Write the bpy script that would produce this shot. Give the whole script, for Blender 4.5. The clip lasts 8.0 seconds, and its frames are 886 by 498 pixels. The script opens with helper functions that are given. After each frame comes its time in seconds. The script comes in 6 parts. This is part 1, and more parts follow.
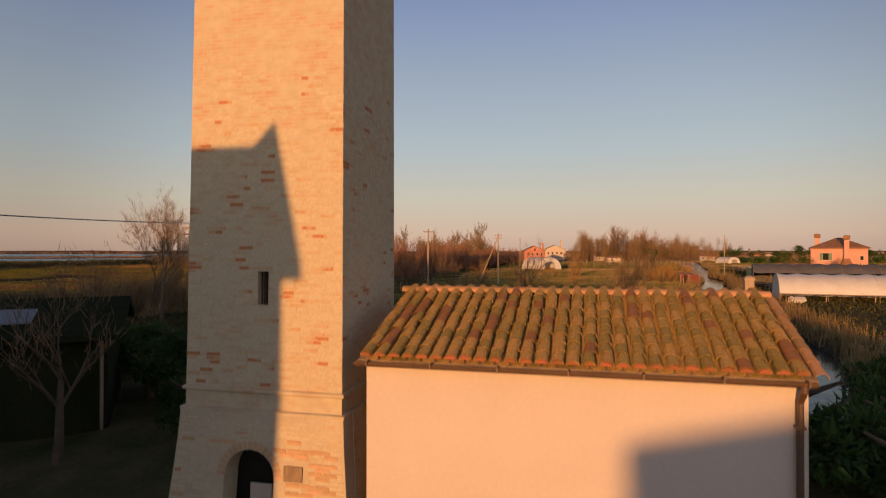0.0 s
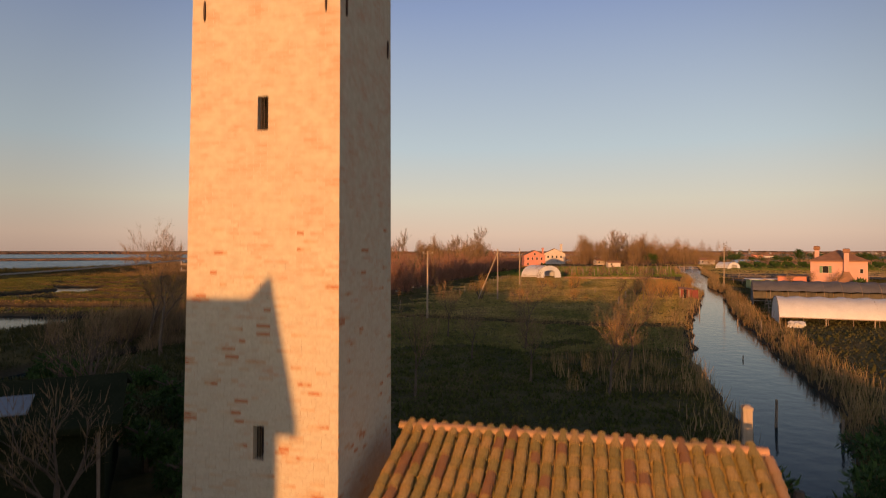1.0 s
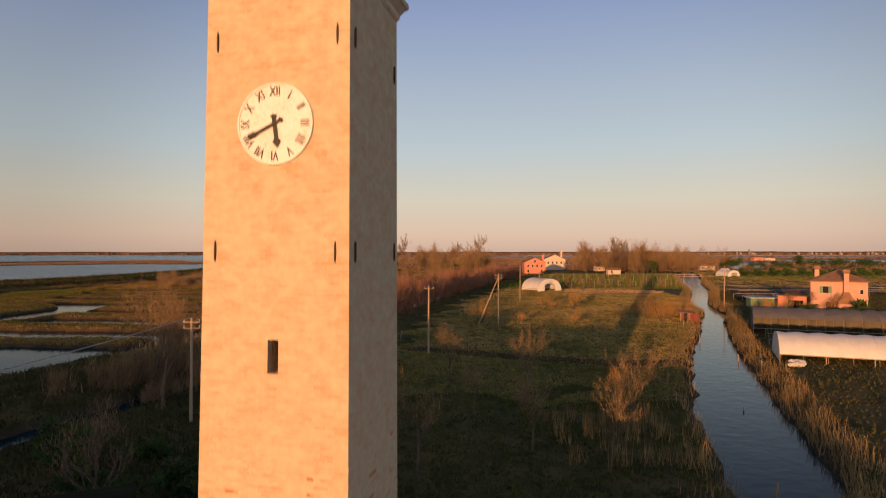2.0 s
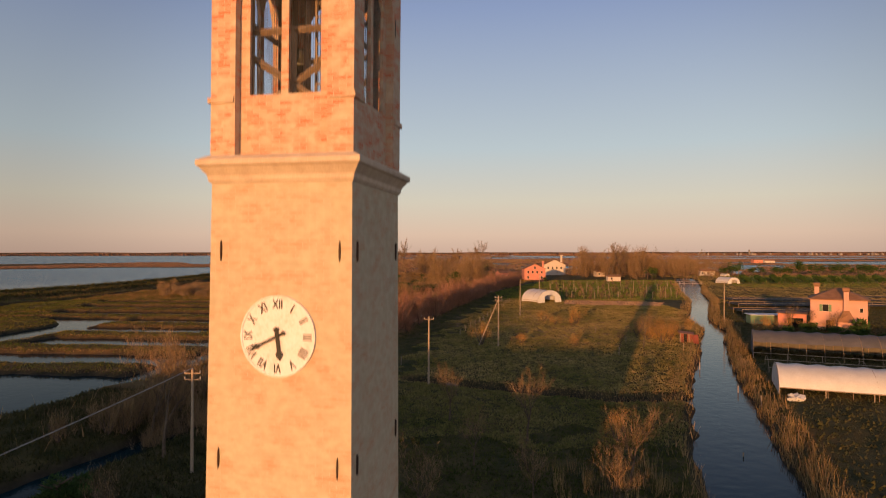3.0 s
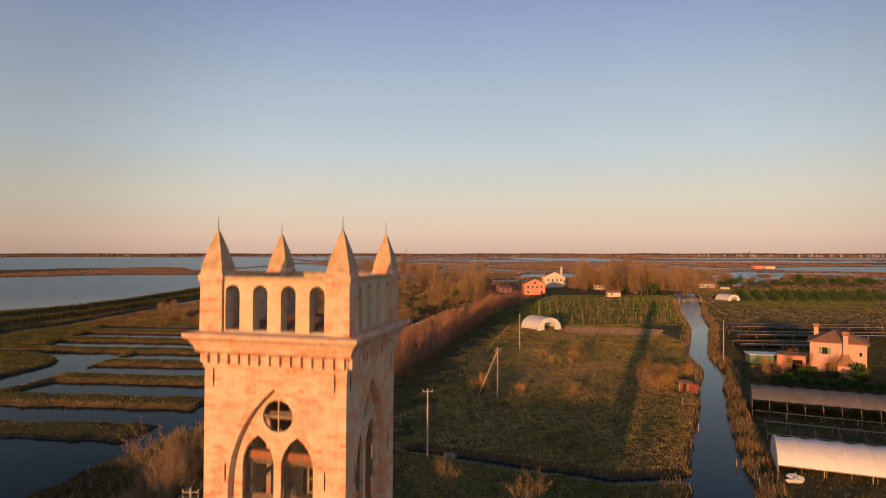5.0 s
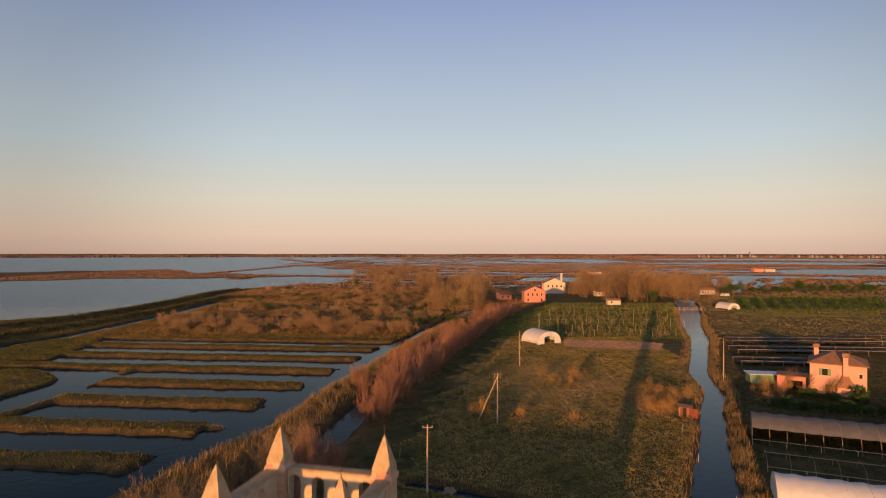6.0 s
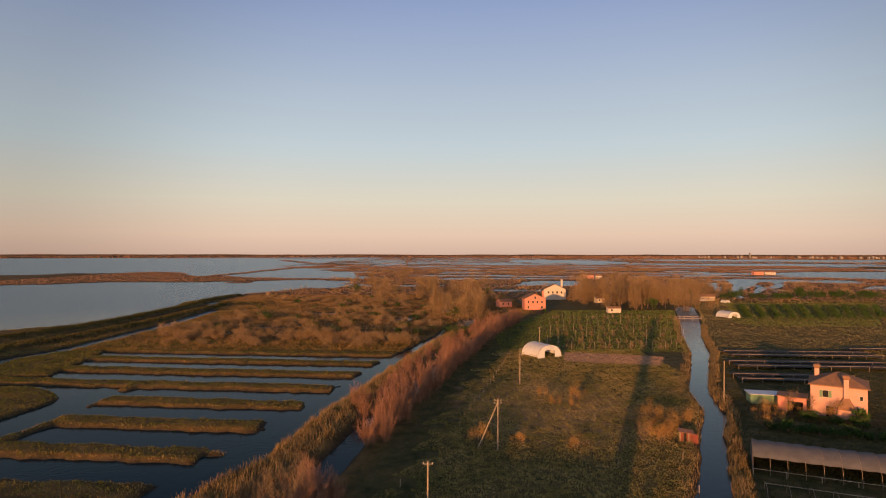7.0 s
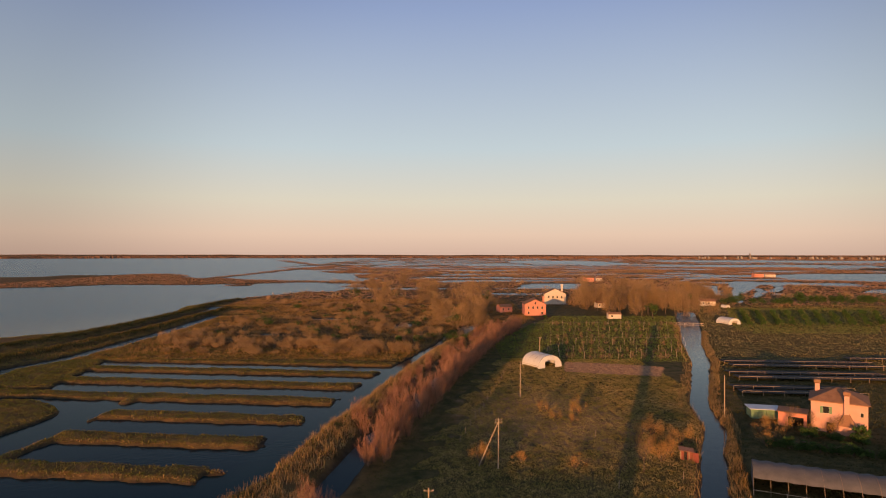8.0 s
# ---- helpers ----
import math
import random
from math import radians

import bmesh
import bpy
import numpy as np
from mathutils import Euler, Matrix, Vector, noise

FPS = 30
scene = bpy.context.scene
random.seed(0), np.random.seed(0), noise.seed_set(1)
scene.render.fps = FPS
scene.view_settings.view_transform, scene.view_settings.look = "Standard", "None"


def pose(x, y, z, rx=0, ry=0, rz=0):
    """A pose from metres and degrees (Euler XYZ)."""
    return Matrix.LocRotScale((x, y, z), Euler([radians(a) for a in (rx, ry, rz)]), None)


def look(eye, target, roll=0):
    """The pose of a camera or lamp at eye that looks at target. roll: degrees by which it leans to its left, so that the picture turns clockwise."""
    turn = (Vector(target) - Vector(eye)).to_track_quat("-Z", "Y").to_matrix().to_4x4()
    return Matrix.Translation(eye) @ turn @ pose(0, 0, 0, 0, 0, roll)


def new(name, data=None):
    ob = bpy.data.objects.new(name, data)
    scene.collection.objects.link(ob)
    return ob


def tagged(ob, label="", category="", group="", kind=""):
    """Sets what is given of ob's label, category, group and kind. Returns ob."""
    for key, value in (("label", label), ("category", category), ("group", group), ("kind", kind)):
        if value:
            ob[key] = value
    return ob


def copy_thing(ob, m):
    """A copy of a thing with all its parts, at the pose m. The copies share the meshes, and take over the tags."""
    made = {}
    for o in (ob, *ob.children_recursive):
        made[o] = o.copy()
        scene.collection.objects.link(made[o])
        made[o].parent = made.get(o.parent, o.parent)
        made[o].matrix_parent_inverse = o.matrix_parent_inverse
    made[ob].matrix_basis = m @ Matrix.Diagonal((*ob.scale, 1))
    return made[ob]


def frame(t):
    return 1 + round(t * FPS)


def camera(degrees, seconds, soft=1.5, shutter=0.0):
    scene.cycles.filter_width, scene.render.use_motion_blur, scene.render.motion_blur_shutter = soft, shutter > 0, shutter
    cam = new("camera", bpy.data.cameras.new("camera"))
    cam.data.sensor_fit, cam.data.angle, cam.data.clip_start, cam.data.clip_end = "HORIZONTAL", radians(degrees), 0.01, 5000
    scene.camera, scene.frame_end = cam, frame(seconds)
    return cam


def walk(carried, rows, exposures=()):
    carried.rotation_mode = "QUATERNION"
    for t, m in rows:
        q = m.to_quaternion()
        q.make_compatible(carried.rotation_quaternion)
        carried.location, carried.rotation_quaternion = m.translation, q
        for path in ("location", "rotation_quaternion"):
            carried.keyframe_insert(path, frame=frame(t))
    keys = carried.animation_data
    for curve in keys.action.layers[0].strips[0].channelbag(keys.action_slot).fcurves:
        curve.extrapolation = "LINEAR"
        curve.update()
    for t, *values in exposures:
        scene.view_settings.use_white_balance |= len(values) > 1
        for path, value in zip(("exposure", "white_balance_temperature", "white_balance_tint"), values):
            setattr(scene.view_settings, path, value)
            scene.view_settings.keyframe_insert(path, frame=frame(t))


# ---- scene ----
cam = camera(73.0, 8.0, 1.1, 0.45)
METRES, EYE, TILT = 31.0, 5.6, 0.38
ROWS = [
    (0.0, 0.0, 0.0, 0.0, 0.0, -0.0),
    (0.5, 0.0019, 0.0040, 0.0346, -0.0, 0.02),
    (1.0, 0.0019, 0.0019, 0.084, -0.01, 0.0),
    (1.5, -0.0007, -0.0011, 0.153, -0.01, 0.03),
    (3.0, -0.0025, -0.0064, 0.3375, -0.01, 0.05),
    (3.5, -0.0007, -0.0076, 0.4014, -0.0, 0.04),
    (4.0, 0.0011, -0.0081, 0.472, 0.0, 0.02),
    (4.5, 0.0022, -0.0083, 0.5448, 0.01, 0.01),
    (6.0, 0.0038, -0.0060, 0.7542, 0.02, -0.02),
    (6.5, 0.0032, -0.0050, 0.8248, 0.03, -0.03),
    (7.0, 0.0026, -0.0042, 0.8943, 0.04, -0.04),
    (7.5, 0.0013, -0.0041, 0.9493, 0.04, -0.05),
    (8.0, -0.0003, -0.0046, 0.9982, 0.05, -0.06),
]
walk(cam, [(t, pose(0, 0, EYE, TILT, 0, 0) @ pose(METRES * x, METRES * y, METRES * z, 90, roll, yaw)) for t, x, y, z, yaw, roll in ROWS], [(0.0, -0.24), (0.7, -0.13), (1.5, -0.04), (3.0, -0.08), (4.5, -0.02), (6.0, 0.06), (8.0, 0.06)])

# ---- light: low evening sun behind the viewer's left shoulder, clear sky ----
SUN_HEAD, SUN_ELEV = 20.7, 4.4
world = bpy.data.worlds.new("evening_sky")
scene.world = world
world.use_nodes = True
wn, wl = world.node_tree.nodes, world.node_tree.links
background = wn["Background"]
sky = wn.new("ShaderNodeTexSky")
sky.sky_type = "NISHITA"
sky.sun_disc = False
sky.sun_elevation = radians(SUN_ELEV)
sky.sun_rotation = radians(180 + SUN_HEAD)
sky.air_density, sky.dust_density, sky.ozone_density = 1.0, 0.6, 1.5
# the pink band of haze low in the sky, all round the horizon
coords = wn.new("ShaderNodeTexCoord")
axes = wn.new("ShaderNodeSeparateXYZ")
wl.new(coords.outputs["Generated"], axes.inputs[0])
haze = wn.new("ShaderNodeValToRGB")
wl.new(axes.outputs["Z"], haze.inputs[0])
stops = [(0.0, (0.70, 0.48, 0.38)), (0.03, (0.82, 0.585, 0.45)), (0.085, (0.76, 0.68, 0.55)), (0.17, (0.57, 0.645, 0.68)), (0.38, (0.30, 0.38, 0.60)), (0.62, (0.09, 0.13, 0.27)), (1.0, (0.03, 0.05, 0.12))]
for i, (at, rgb) in enumerate(stops):
    stop = haze.color_ramp.elements[i] if i < 2 else haze.color_ramp.elements.new(at)
    stop.position, stop.color = at, (*rgb, 1)
blend = wn.new("ShaderNodeMix")
blend.data_type = "RGBA"
blend.inputs[0].default_value = 0.9
SKY_GAIN = wn.new("ShaderNodeVectorMath")
SKY_GAIN.operation = "SCALE"
SKY_GAIN.inputs[3].default_value = 0.1
wl.new(sky.outputs[0], SKY_GAIN.inputs[0])
wl.new(SKY_GAIN.outputs[0], blend.inputs[6])
wl.new(haze.outputs[0], blend.inputs[7])
# the sky is brightest round the low sun, and a little brighter opposite it than to either side
facing = wn.new("ShaderNodeVectorMath")
facing.operation = "DOT_PRODUCT"
facing.inputs[1].default_value = (math.sin(radians(6)), math.cos(radians(6)), 0)
wl.new(coords.outputs["Generated"], facing.inputs[0])
aside = wn.new("ShaderNodeMapRange")
aside.inputs[1].default_value, aside.inputs[2].default_value, aside.inputs[3].default_value, aside.inputs[4].default_value = -1.0, 1.0, 0.0, 1.0
wl.new(facing.outputs["Value"], aside.inputs[0])
around = wn.new("ShaderNodeValToRGB")
around.color_ramp.interpolation = "EASE"
for i, (at, rgb) in enumerate(((0.0, (1.03, 0.86, 0.66)), (0.3, (0.62, 0.565, 0.51)), (0.72, (0.235, 0.235, 0.235)), (0.87, (0.26, 0.26, 0.26)), (0.97, (0.36, 0.36, 0.36)))):
    stop = around.color_ramp.elements[i] if i < 2 else around.color_ramp.elements.new(at)
    stop.position, stop.color = at, (*rgb, 1)
wl.new(aside.outputs[0], around.inputs[0])
brighter = wn.new("ShaderNodeVectorMath")
brighter.operation = "SCALE"
brighter.inputs[3].default_value = 2.75
wl.new(around.outputs[0], brighter.inputs[0])
dimmed = wn.new("ShaderNodeVectorMath")
dimmed.operation = "MULTIPLY"
wl.new(blend.outputs[2], dimmed.inputs[0])
wl.new(brighter.outputs[0], dimmed.inputs[1])
wl.new(dimmed.outputs[0], background.inputs[0])
background.inputs[1].default_value = 1.0
sun = new("sun", bpy.data.lights.new("sun", "SUN"))
sun.data.energy, sun.data.angle, sun.data.color = 6.7, radians(0.6), (1.0, 0.45, 0.14)
ray = Vector((math.sin(radians(SUN_HEAD)) * math.cos(radians(SUN_ELEV)), math.cos(radians(SUN_HEAD)) * math.cos(radians(SUN_ELEV)), -math.sin(radians(SUN_ELEV))))
sun.matrix_world = look((-40, -100, 40), Vector((-40, -100, 40)) + ray)

# ---- materials ----
def material(name, rough=0.85, metal=0.0, bump=0.0, bump_scale=20.0, colours=((0.3, 0.3, 0.3), (0.4, 0.4, 0.4)), scale=3.0, fine=30.0, vary=0.0, coords_kind="Object", spec=0.3, stretch=(1, 1, 1), translucent=0.0, odd=None):
    """Two-scale noise colour, with bump, and optional change from piece to piece."""
    m = bpy.data.materials.new(name)
    m.use_nodes = True
    n, l = m.node_tree.nodes, m.node_tree.links
    b = n["Principled BSDF"]
    b.inputs["Roughness"].default_value = rough
    b.inputs["Metallic"].default_value = metal
    b.inputs["Specular IOR Level"].default_value = spec
    tc = n.new("ShaderNodeTexCoord")
    mp = n.new("ShaderNodeMapping")
    mp.inputs["Scale"].default_value = stretch
    l.new(tc.outputs[coords_kind], mp.inputs[0])
    big, small = n.new("ShaderNodeTexNoise"), n.new("ShaderNodeTexNoise")
    big.inputs["Scale"].default_value, small.inputs["Scale"].default_value = scale, fine
    big.inputs["Detail"].default_value, small.inputs["Detail"].default_value = 6, 5
    l.new(mp.outputs[0], big.inputs[0])
    l.new(mp.outputs[0], small.inputs[0])
    mix = n.new("ShaderNodeMath")
    mix.operation = "MULTIPLY_ADD"
    mix.inputs[1].default_value = 0.45
    l.new(small.outputs[0], mix.inputs[0])
    half = n.new("ShaderNodeMath")
    half.operation = "MULTIPLY"
    half.inputs[1].default_value = 0.55
    l.new(big.outputs[0], half.inputs[0])
    l.new(half.outputs[0], mix.inputs[2])
    ramp = n.new("ShaderNodeValToRGB")
    for i, c in enumerate(colours):
        at = 0.32 + 0.36 * i / max(1, len(colours) - 1)
        e = ramp.color_ramp.elements[i] if i < 2 else ramp.color_ramp.elements.new(at)
        e.position, e.color = at, (*c, 1)
    l.new(mix.outputs[0], ramp.inputs[0])
    out = ramp.outputs[0]
    if vary:
        info = n.new("ShaderNodeObjectInfo")
        isle = n.new("ShaderNodeNewGeometry")
        add = n.new("ShaderNodeMath")
        add.operation = "ADD"
        l.new(info.outputs["Random"], add.inputs[0])
        l.new(isle.outputs["Random Per Island"], add.inputs[1])
        fr = n.new("ShaderNodeMath")
        fr.operation = "FRACT"
        l.new(add.outputs[0], fr.inputs[0])
        rg = n.new("ShaderNodeMapRange")
        rg.inputs[3].default_value, rg.inputs[4].default_value = 1 - vary, 1 + vary
        l.new(fr.outputs[0], rg.inputs[0])
        hsv = n.new("ShaderNodeHueSaturation")
        l.new(rg.outputs[0], hsv.inputs["Value"])
        hue = n.new("ShaderNodeMapRange")
        hue.inputs[3].default_value, hue.inputs[4].default_value = 0.5 + vary * 0.05, 0.5 - vary * 0.05
        l.new(fr.outputs[0], hue.inputs[0])
        l.new(hue.outputs[0], hsv.inputs["Hue"])
        l.new(out, hsv.inputs["Color"])
        out = hsv.outputs[0]
    if odd:
        info2 = n.new("ShaderNodeObjectInfo")
        pick = n.new("ShaderNodeMath")
        pick.operation = "LESS_THAN"
        pick.inputs[1].default_value = odd[1]
        l.new(info2.outputs["Random"], pick.inputs[0])
        half_way = n.new("ShaderNodeMath")
        half_way.operation = "MULTIPLY"
        half_way.inputs[1].default_value = 0.75
        l.new(pick.outputs[0], half_way.inputs[0])
        swap = n.new("ShaderNodeMix")
        swap.data_type = "RGBA"
        swap.inputs[7].default_value = (*odd[0], 1)
        l.new(half_way.outputs[0], swap.inputs[0])
        l.new(out, swap.inputs[6])
        out = swap.outputs[2]
    l.new(out, b.inputs["Base Color"])
    if translucent:
        b.inputs["Transmission Weight"].default_value = 0.0
        tr = n.new("ShaderNodeBsdfTranslucent")
        l.new(out, tr.inputs[0])
        ms = n.new("ShaderNodeMixShader")
        ms.inputs[0].default_value = translucent
        l.new(b.outputs[0], ms.inputs[1])
        l.new(tr.outputs[0], ms.inputs[2])
        l.new(ms.outputs[0], n["Material Output"].inputs[0])
    if bump:
        bp = n.new("ShaderNodeBump")
        bp.inputs["Strength"].default_value = bump
        bp.inputs["Distance"].default_value = 0.02
        tex = n.new("ShaderNodeTexNoise")
        tex.inputs["Scale"].default_value, tex.inputs["Detail"].default_value = bump_scale, 6
        l.new(mp.outputs[0], tex.inputs[0])
        l.new(tex.outputs[0], bp.inputs["Height"])
        l.new(bp.outputs[0], b.inputs["Normal"])
    return m


def old_brick(name, wash=0.62, patch=1.6, lo=0.36, hi=0.60, red=(0.42, 0.22, 0.12), lime=((0.40, 0.34, 0.24), (0.48, 0.425, 0.315))):
    """Old limewashed brickwork: pale wash over courses of brick, with red patches showing through."""
    m = bpy.data.materials.new(name)
    m.use_nodes = True
    n, l = m.node_tree.nodes, m.node_tree.links
    b = n["Principled BSDF"]
    b.inputs["Roughness"].default_value = 0.95
    b.inputs["Specular IOR Level"].default_value = 0.15
    tc = n.new("ShaderNodeTexCoord")
    sp = n.new("ShaderNodeSeparateXYZ")
    l.new(tc.outputs["Object"], sp.inputs[0])
    ad = n.new("ShaderNodeMath")
    ad.operation = "ADD"
    l.new(sp.outputs["X"], ad.inputs[0])
    l.new(sp.outputs["Y"], ad.inputs[1])
    cb = n.new("ShaderNodeCombineXYZ")
    l.new(ad.outputs[0], cb.inputs[0])
    l.new(sp.outputs["Z"], cb.inputs[1])
    br = n.new("ShaderNodeTexBrick")
    br.inputs["Scale"].default_value = 1.0
    br.inputs["Brick Width"].default_value, br.inputs["Row Height"].default_value = 0.26, 0.068
    br.inputs["Mortar Size"].default_value = 0.007
    br.inputs["Mortar Smooth"].default_value = 0.4
    br.inputs["Color1"].default_value, br.inputs["Color2"].default_value = (*red, 1), (0.44, 0.33, 0.23, 1)
    br.inputs["Mortar"].default_value = (0.46, 0.40, 0.32, 1)
    l.new(cb.outputs[0], br.inputs[0])
    big = n.new("ShaderNodeTexNoise")
    big.inputs["Scale"].default_value, big.inputs["Detail"].default_value, big.inputs["Roughness"].default_value = patch, 7, 0.62
    mp = n.new("ShaderNodeMapping")
    mp.inputs["Scale"].default_value = (1, 1, 1.35)
    l.new(tc.outputs["Object"], mp.inputs[0])
    l.new(mp.outputs[0], big.inputs[0])
    rp = n.new("ShaderNodeValToRGB")
    rp.color_ramp.elements[0].position, rp.color_ramp.elements[1].position = lo, hi
    rp.color_ramp.elements[0].color, rp.color_ramp.elements[1].color = (1 - wash, 1 - wash, 1 - wash, 1), (0.93, 0.93, 0.93, 1)
    l.new(big.outputs[0], rp.inputs[0])
    fine = n.new("ShaderNodeTexNoise")
    fine.inputs["Scale"].default_value, fine.inputs["Detail"].default_value = 5, 8
    l.new(mp.outputs[0], fine.inputs[0])
    pale = n.new("ShaderNodeValToRGB")
    pale.color_ramp.elements[0].position, pale.color_ramp.elements[1].position = 0.3, 0.7
    pale.color_ramp.elements[0].color, pale.color_ramp.elements[1].color = (*lime[0], 1), (*lime[1], 1)
    l.new(fine.outputs[0], pale.inputs[0])
    mx = n.new("ShaderNodeMix")
    mx.data_type = "RGBA"
    l.new(rp.outputs[0], mx.inputs[0])
    l.new(br.outputs[0], mx.inputs[6])
    l.new(pale.outputs[0], mx.inputs[7])
    l.new(mx.outputs[2], b.inputs["Base Color"])
    bp = n.new("ShaderNodeBump")
    bp.inputs["Strength"].default_value, bp.inputs["Distance"].default_value = 0.5, 0.012
    hs = n.new("ShaderNodeMath")
    hs.operation = "MULTIPLY_ADD"
    hs.inputs[1].default_value = -0.5
    l.new(br.outputs["Fac"], hs.inputs[0])
    l.new(fine.outputs[0], hs.inputs[2])
    l.new(hs.outputs[0], bp.inputs["Height"])
    l.new(bp.outputs[0], b.inputs["Normal"])
    return m


M_BRICK = old_brick("limewashed_brick", 0.72, 2.4, 0.36, 0.56)
M_BRICK_RED = old_brick("worn_belfry_brick", 0.97, 2.6, 0.45, 0.575, (0.50, 0.155, 0.078), ((0.42, 0.31, 0.215), (0.52, 0.415, 0.315)))
M_REDBRICK = material("bare_red_brick", 0.95, colours=((0.39, 0.21, 0.12), (0.44, 0.28, 0.17), (0.46, 0.34, 0.23)), scale=6, fine=60, vary=0.14, bump=0.4, bump_scale=40)
M_MORTAR = material("pale_lime_mortar", 0.95, colours=((0.36, 0.30, 0.215), (0.47, 0.41, 0.31)), scale=1.6, fine=26, bump=0.5, bump_scale=40)
M_STONE = material("weathered_stone", 0.9, colours=((0.40, 0.31, 0.23), (0.56, 0.47, 0.37)), scale=4, fine=40, bump=0.3, bump_scale=25)
M_PINNACLE = material("mossy_stone_cap", 0.95, colours=((0.22, 0.15, 0.075), (0.36, 0.26, 0.155), (0.44, 0.33, 0.22)), scale=5, fine=40, bump=0.4)
M_PLASTER = material("pale_plaster", 0.9, colours=((0.45, 0.395, 0.37), (0.50, 0.44, 0.415)), scale=0.9, fine=14, bump=0.12, bump_scale=30)
M_PINK = material("pink_render", 0.9, colours=((0.44, 0.235, 0.185), (0.52, 0.30, 0.24)), scale=0.7, fine=9, bump=0.1)
M_FARPINK = material("salmon_render", 0.9, colours=((0.43, 0.165, 0.12), (0.50, 0.215, 0.16)), scale=0.5, fine=5)
M_WHITE = material("old_limewash", 0.9, colours=((0.40, 0.34, 0.29), (0.50, 0.43, 0.37)), scale=1, fine=9)
M_TOWN = material("weathered_concrete", 0.9, colours=((0.22, 0.19, 0.17), (0.32, 0.28, 0.25)), scale=0.1, fine=0.6)
M_TILE = material("terracotta_tile", 0.92, colours=((0.17, 0.115, 0.03), (0.36, 0.235, 0.07), (0.42, 0.25, 0.095)), scale=1.1, fine=16, vary=0.24, odd=((0.22, 0.085, 0.045), 0.14), bump=0.5, bump_scale=30)
M_RIDGE = material("pinkish_ridge_tile", 0.92, colours=((0.30, 0.17, 0.075), (0.44, 0.26, 0.13)), scale=2.0, fine=18, vary=0.22, bump=0.4, bump_scale=30)
M_FRESHTILE = material("fresh_terracotta", 0.9, colours=((0.24, 0.085, 0.04), (0.36, 0.14, 0.065)), scale=3, fine=30, vary=0.2, bump=0.3)
M_ROOFTILE = material("brown_roof_tile", 0.92, colours=((0.16, 0.085, 0.05), (0.27, 0.14, 0.08)), scale=1.2, fine=14, bump=0.5, bump_scale=8, vary=0.2)
M_COPPER = material("brown_gutter_paint", 0.5, 0.0, colours=((0.06, 0.035, 0.022), (0.11, 0.06, 0.035)), scale=3, fine=30, spec=0.5)
# near-black stands in for unlit insides behind doors and windows
M_DARK = material("dark_interior", 0.95, colours=((0.010, 0.010, 0.010), (0.02, 0.018, 0.015)), scale=3)
M_IRON = material("rusty_iron", 0.7, 0.4, colours=((0.03, 0.022, 0.018), (0.08, 0.045, 0.03)), scale=8, fine=60)
M_DIAL = material("white_enamel_dial", 0.6, colours=((0.54, 0.45, 0.42), (0.66, 0.62, 0.64), (0.70, 0.69, 0.74)), scale=2.2, fine=20)
M_BLACK = material("black_paint", 0.6, colours=((0.012, 0.012, 0.012), (0.03, 0.028, 0.025)), scale=4)
M_BRONZE = material("green_bronze", 0.5, 0.9, colours=((0.16, 0.17, 0.12), (0.26, 0.23, 0.15)), scale=4)
M_WOOD = material("grey_weathered_wood", 0.9, colours=((0.16, 0.11, 0.075), (0.30, 0.22, 0.15)), scale=3, fine=25, stretch=(1, 1, 0.2), bump=0.3)
M_PALEWOOD = material("pale_wood", 0.9, colours=((0.25, 0.18, 0.12), (0.37, 0.285, 0.205)), scale=3, fine=25, stretch=(1, 1, 0.2))
M_REDWOOD = material("faded_red_boards", 0.85, colours=((0.12, 0.03, 0.02), (0.19, 0.06, 0.04)), scale=3, fine=25, vary=0.3)
M_RUST = material("rusty_sheet", 0.8, 0.2, colours=((0.16, 0.07, 0.04), (0.34, 0.19, 0.12)), scale=2, fine=20)
M_FILM = material("white_polythene", 0.45, colours=((0.62, 0.60, 0.57), (0.76, 0.74, 0.71)), scale=1.0, fine=8, bump=0.25, bump_scale=3, spec=0.4, translucent=0.25)
M_NET = material("grey_shade_net", 0.8, colours=((0.075, 0.072, 0.072), (0.13, 0.12, 0.118)), scale=0.8, fine=9, bump=0.3, bump_scale=2.5)
M_OLDSHEET = material("dull_roof_sheet", 0.5, colours=((0.14, 0.16, 0.18), (0.22, 0.24, 0.26)), scale=1, fine=9)
M_SHEET = material("pale_roof_sheet", 0.5, colours=((0.42, 0.45, 0.50), (0.55, 0.58, 0.62)), scale=1, fine=9)
M_GREENPAINT = material("green_painted_boards", 0.8, colours=((0.10, 0.17, 0.10), (0.16, 0.24, 0.14)), scale=2, fine=20)
M_BARK = material("bark", 0.95, colours=((0.06, 0.042, 0.03), (0.14, 0.10, 0.07)), scale=4, fine=40, bump=0.4)
M_TWIG_RED = material("reddish_twigs", 0.9, colours=((0.19, 0.095, 0.06), (0.34, 0.18, 0.115)), scale=0.35, fine=3, vary=0.3, coords_kind="Object", translucent=0.15, spec=0.08)
M_TWIG_BROWN = material("brown_twigs", 0.9, colours=((0.15, 0.10, 0.052), (0.30, 0.20, 0.105)), scale=0.3, fine=3, vary=0.35, translucent=0.15, spec=0.08)
M_TWIG_GOLD = material("golden_twigs", 0.9, colours=((0.26, 0.14, 0.045), (0.41, 0.24, 0.08)), scale=0.4, fine=3, vary=0.35, translucent=0.2, spec=0.08)
M_REED = material("dry_reeds", 0.9, colours=((0.15, 0.10, 0.045), (0.33, 0.23, 0.10)), scale=0.15, fine=2, vary=0.4, translucent=0.2, spec=0.08)
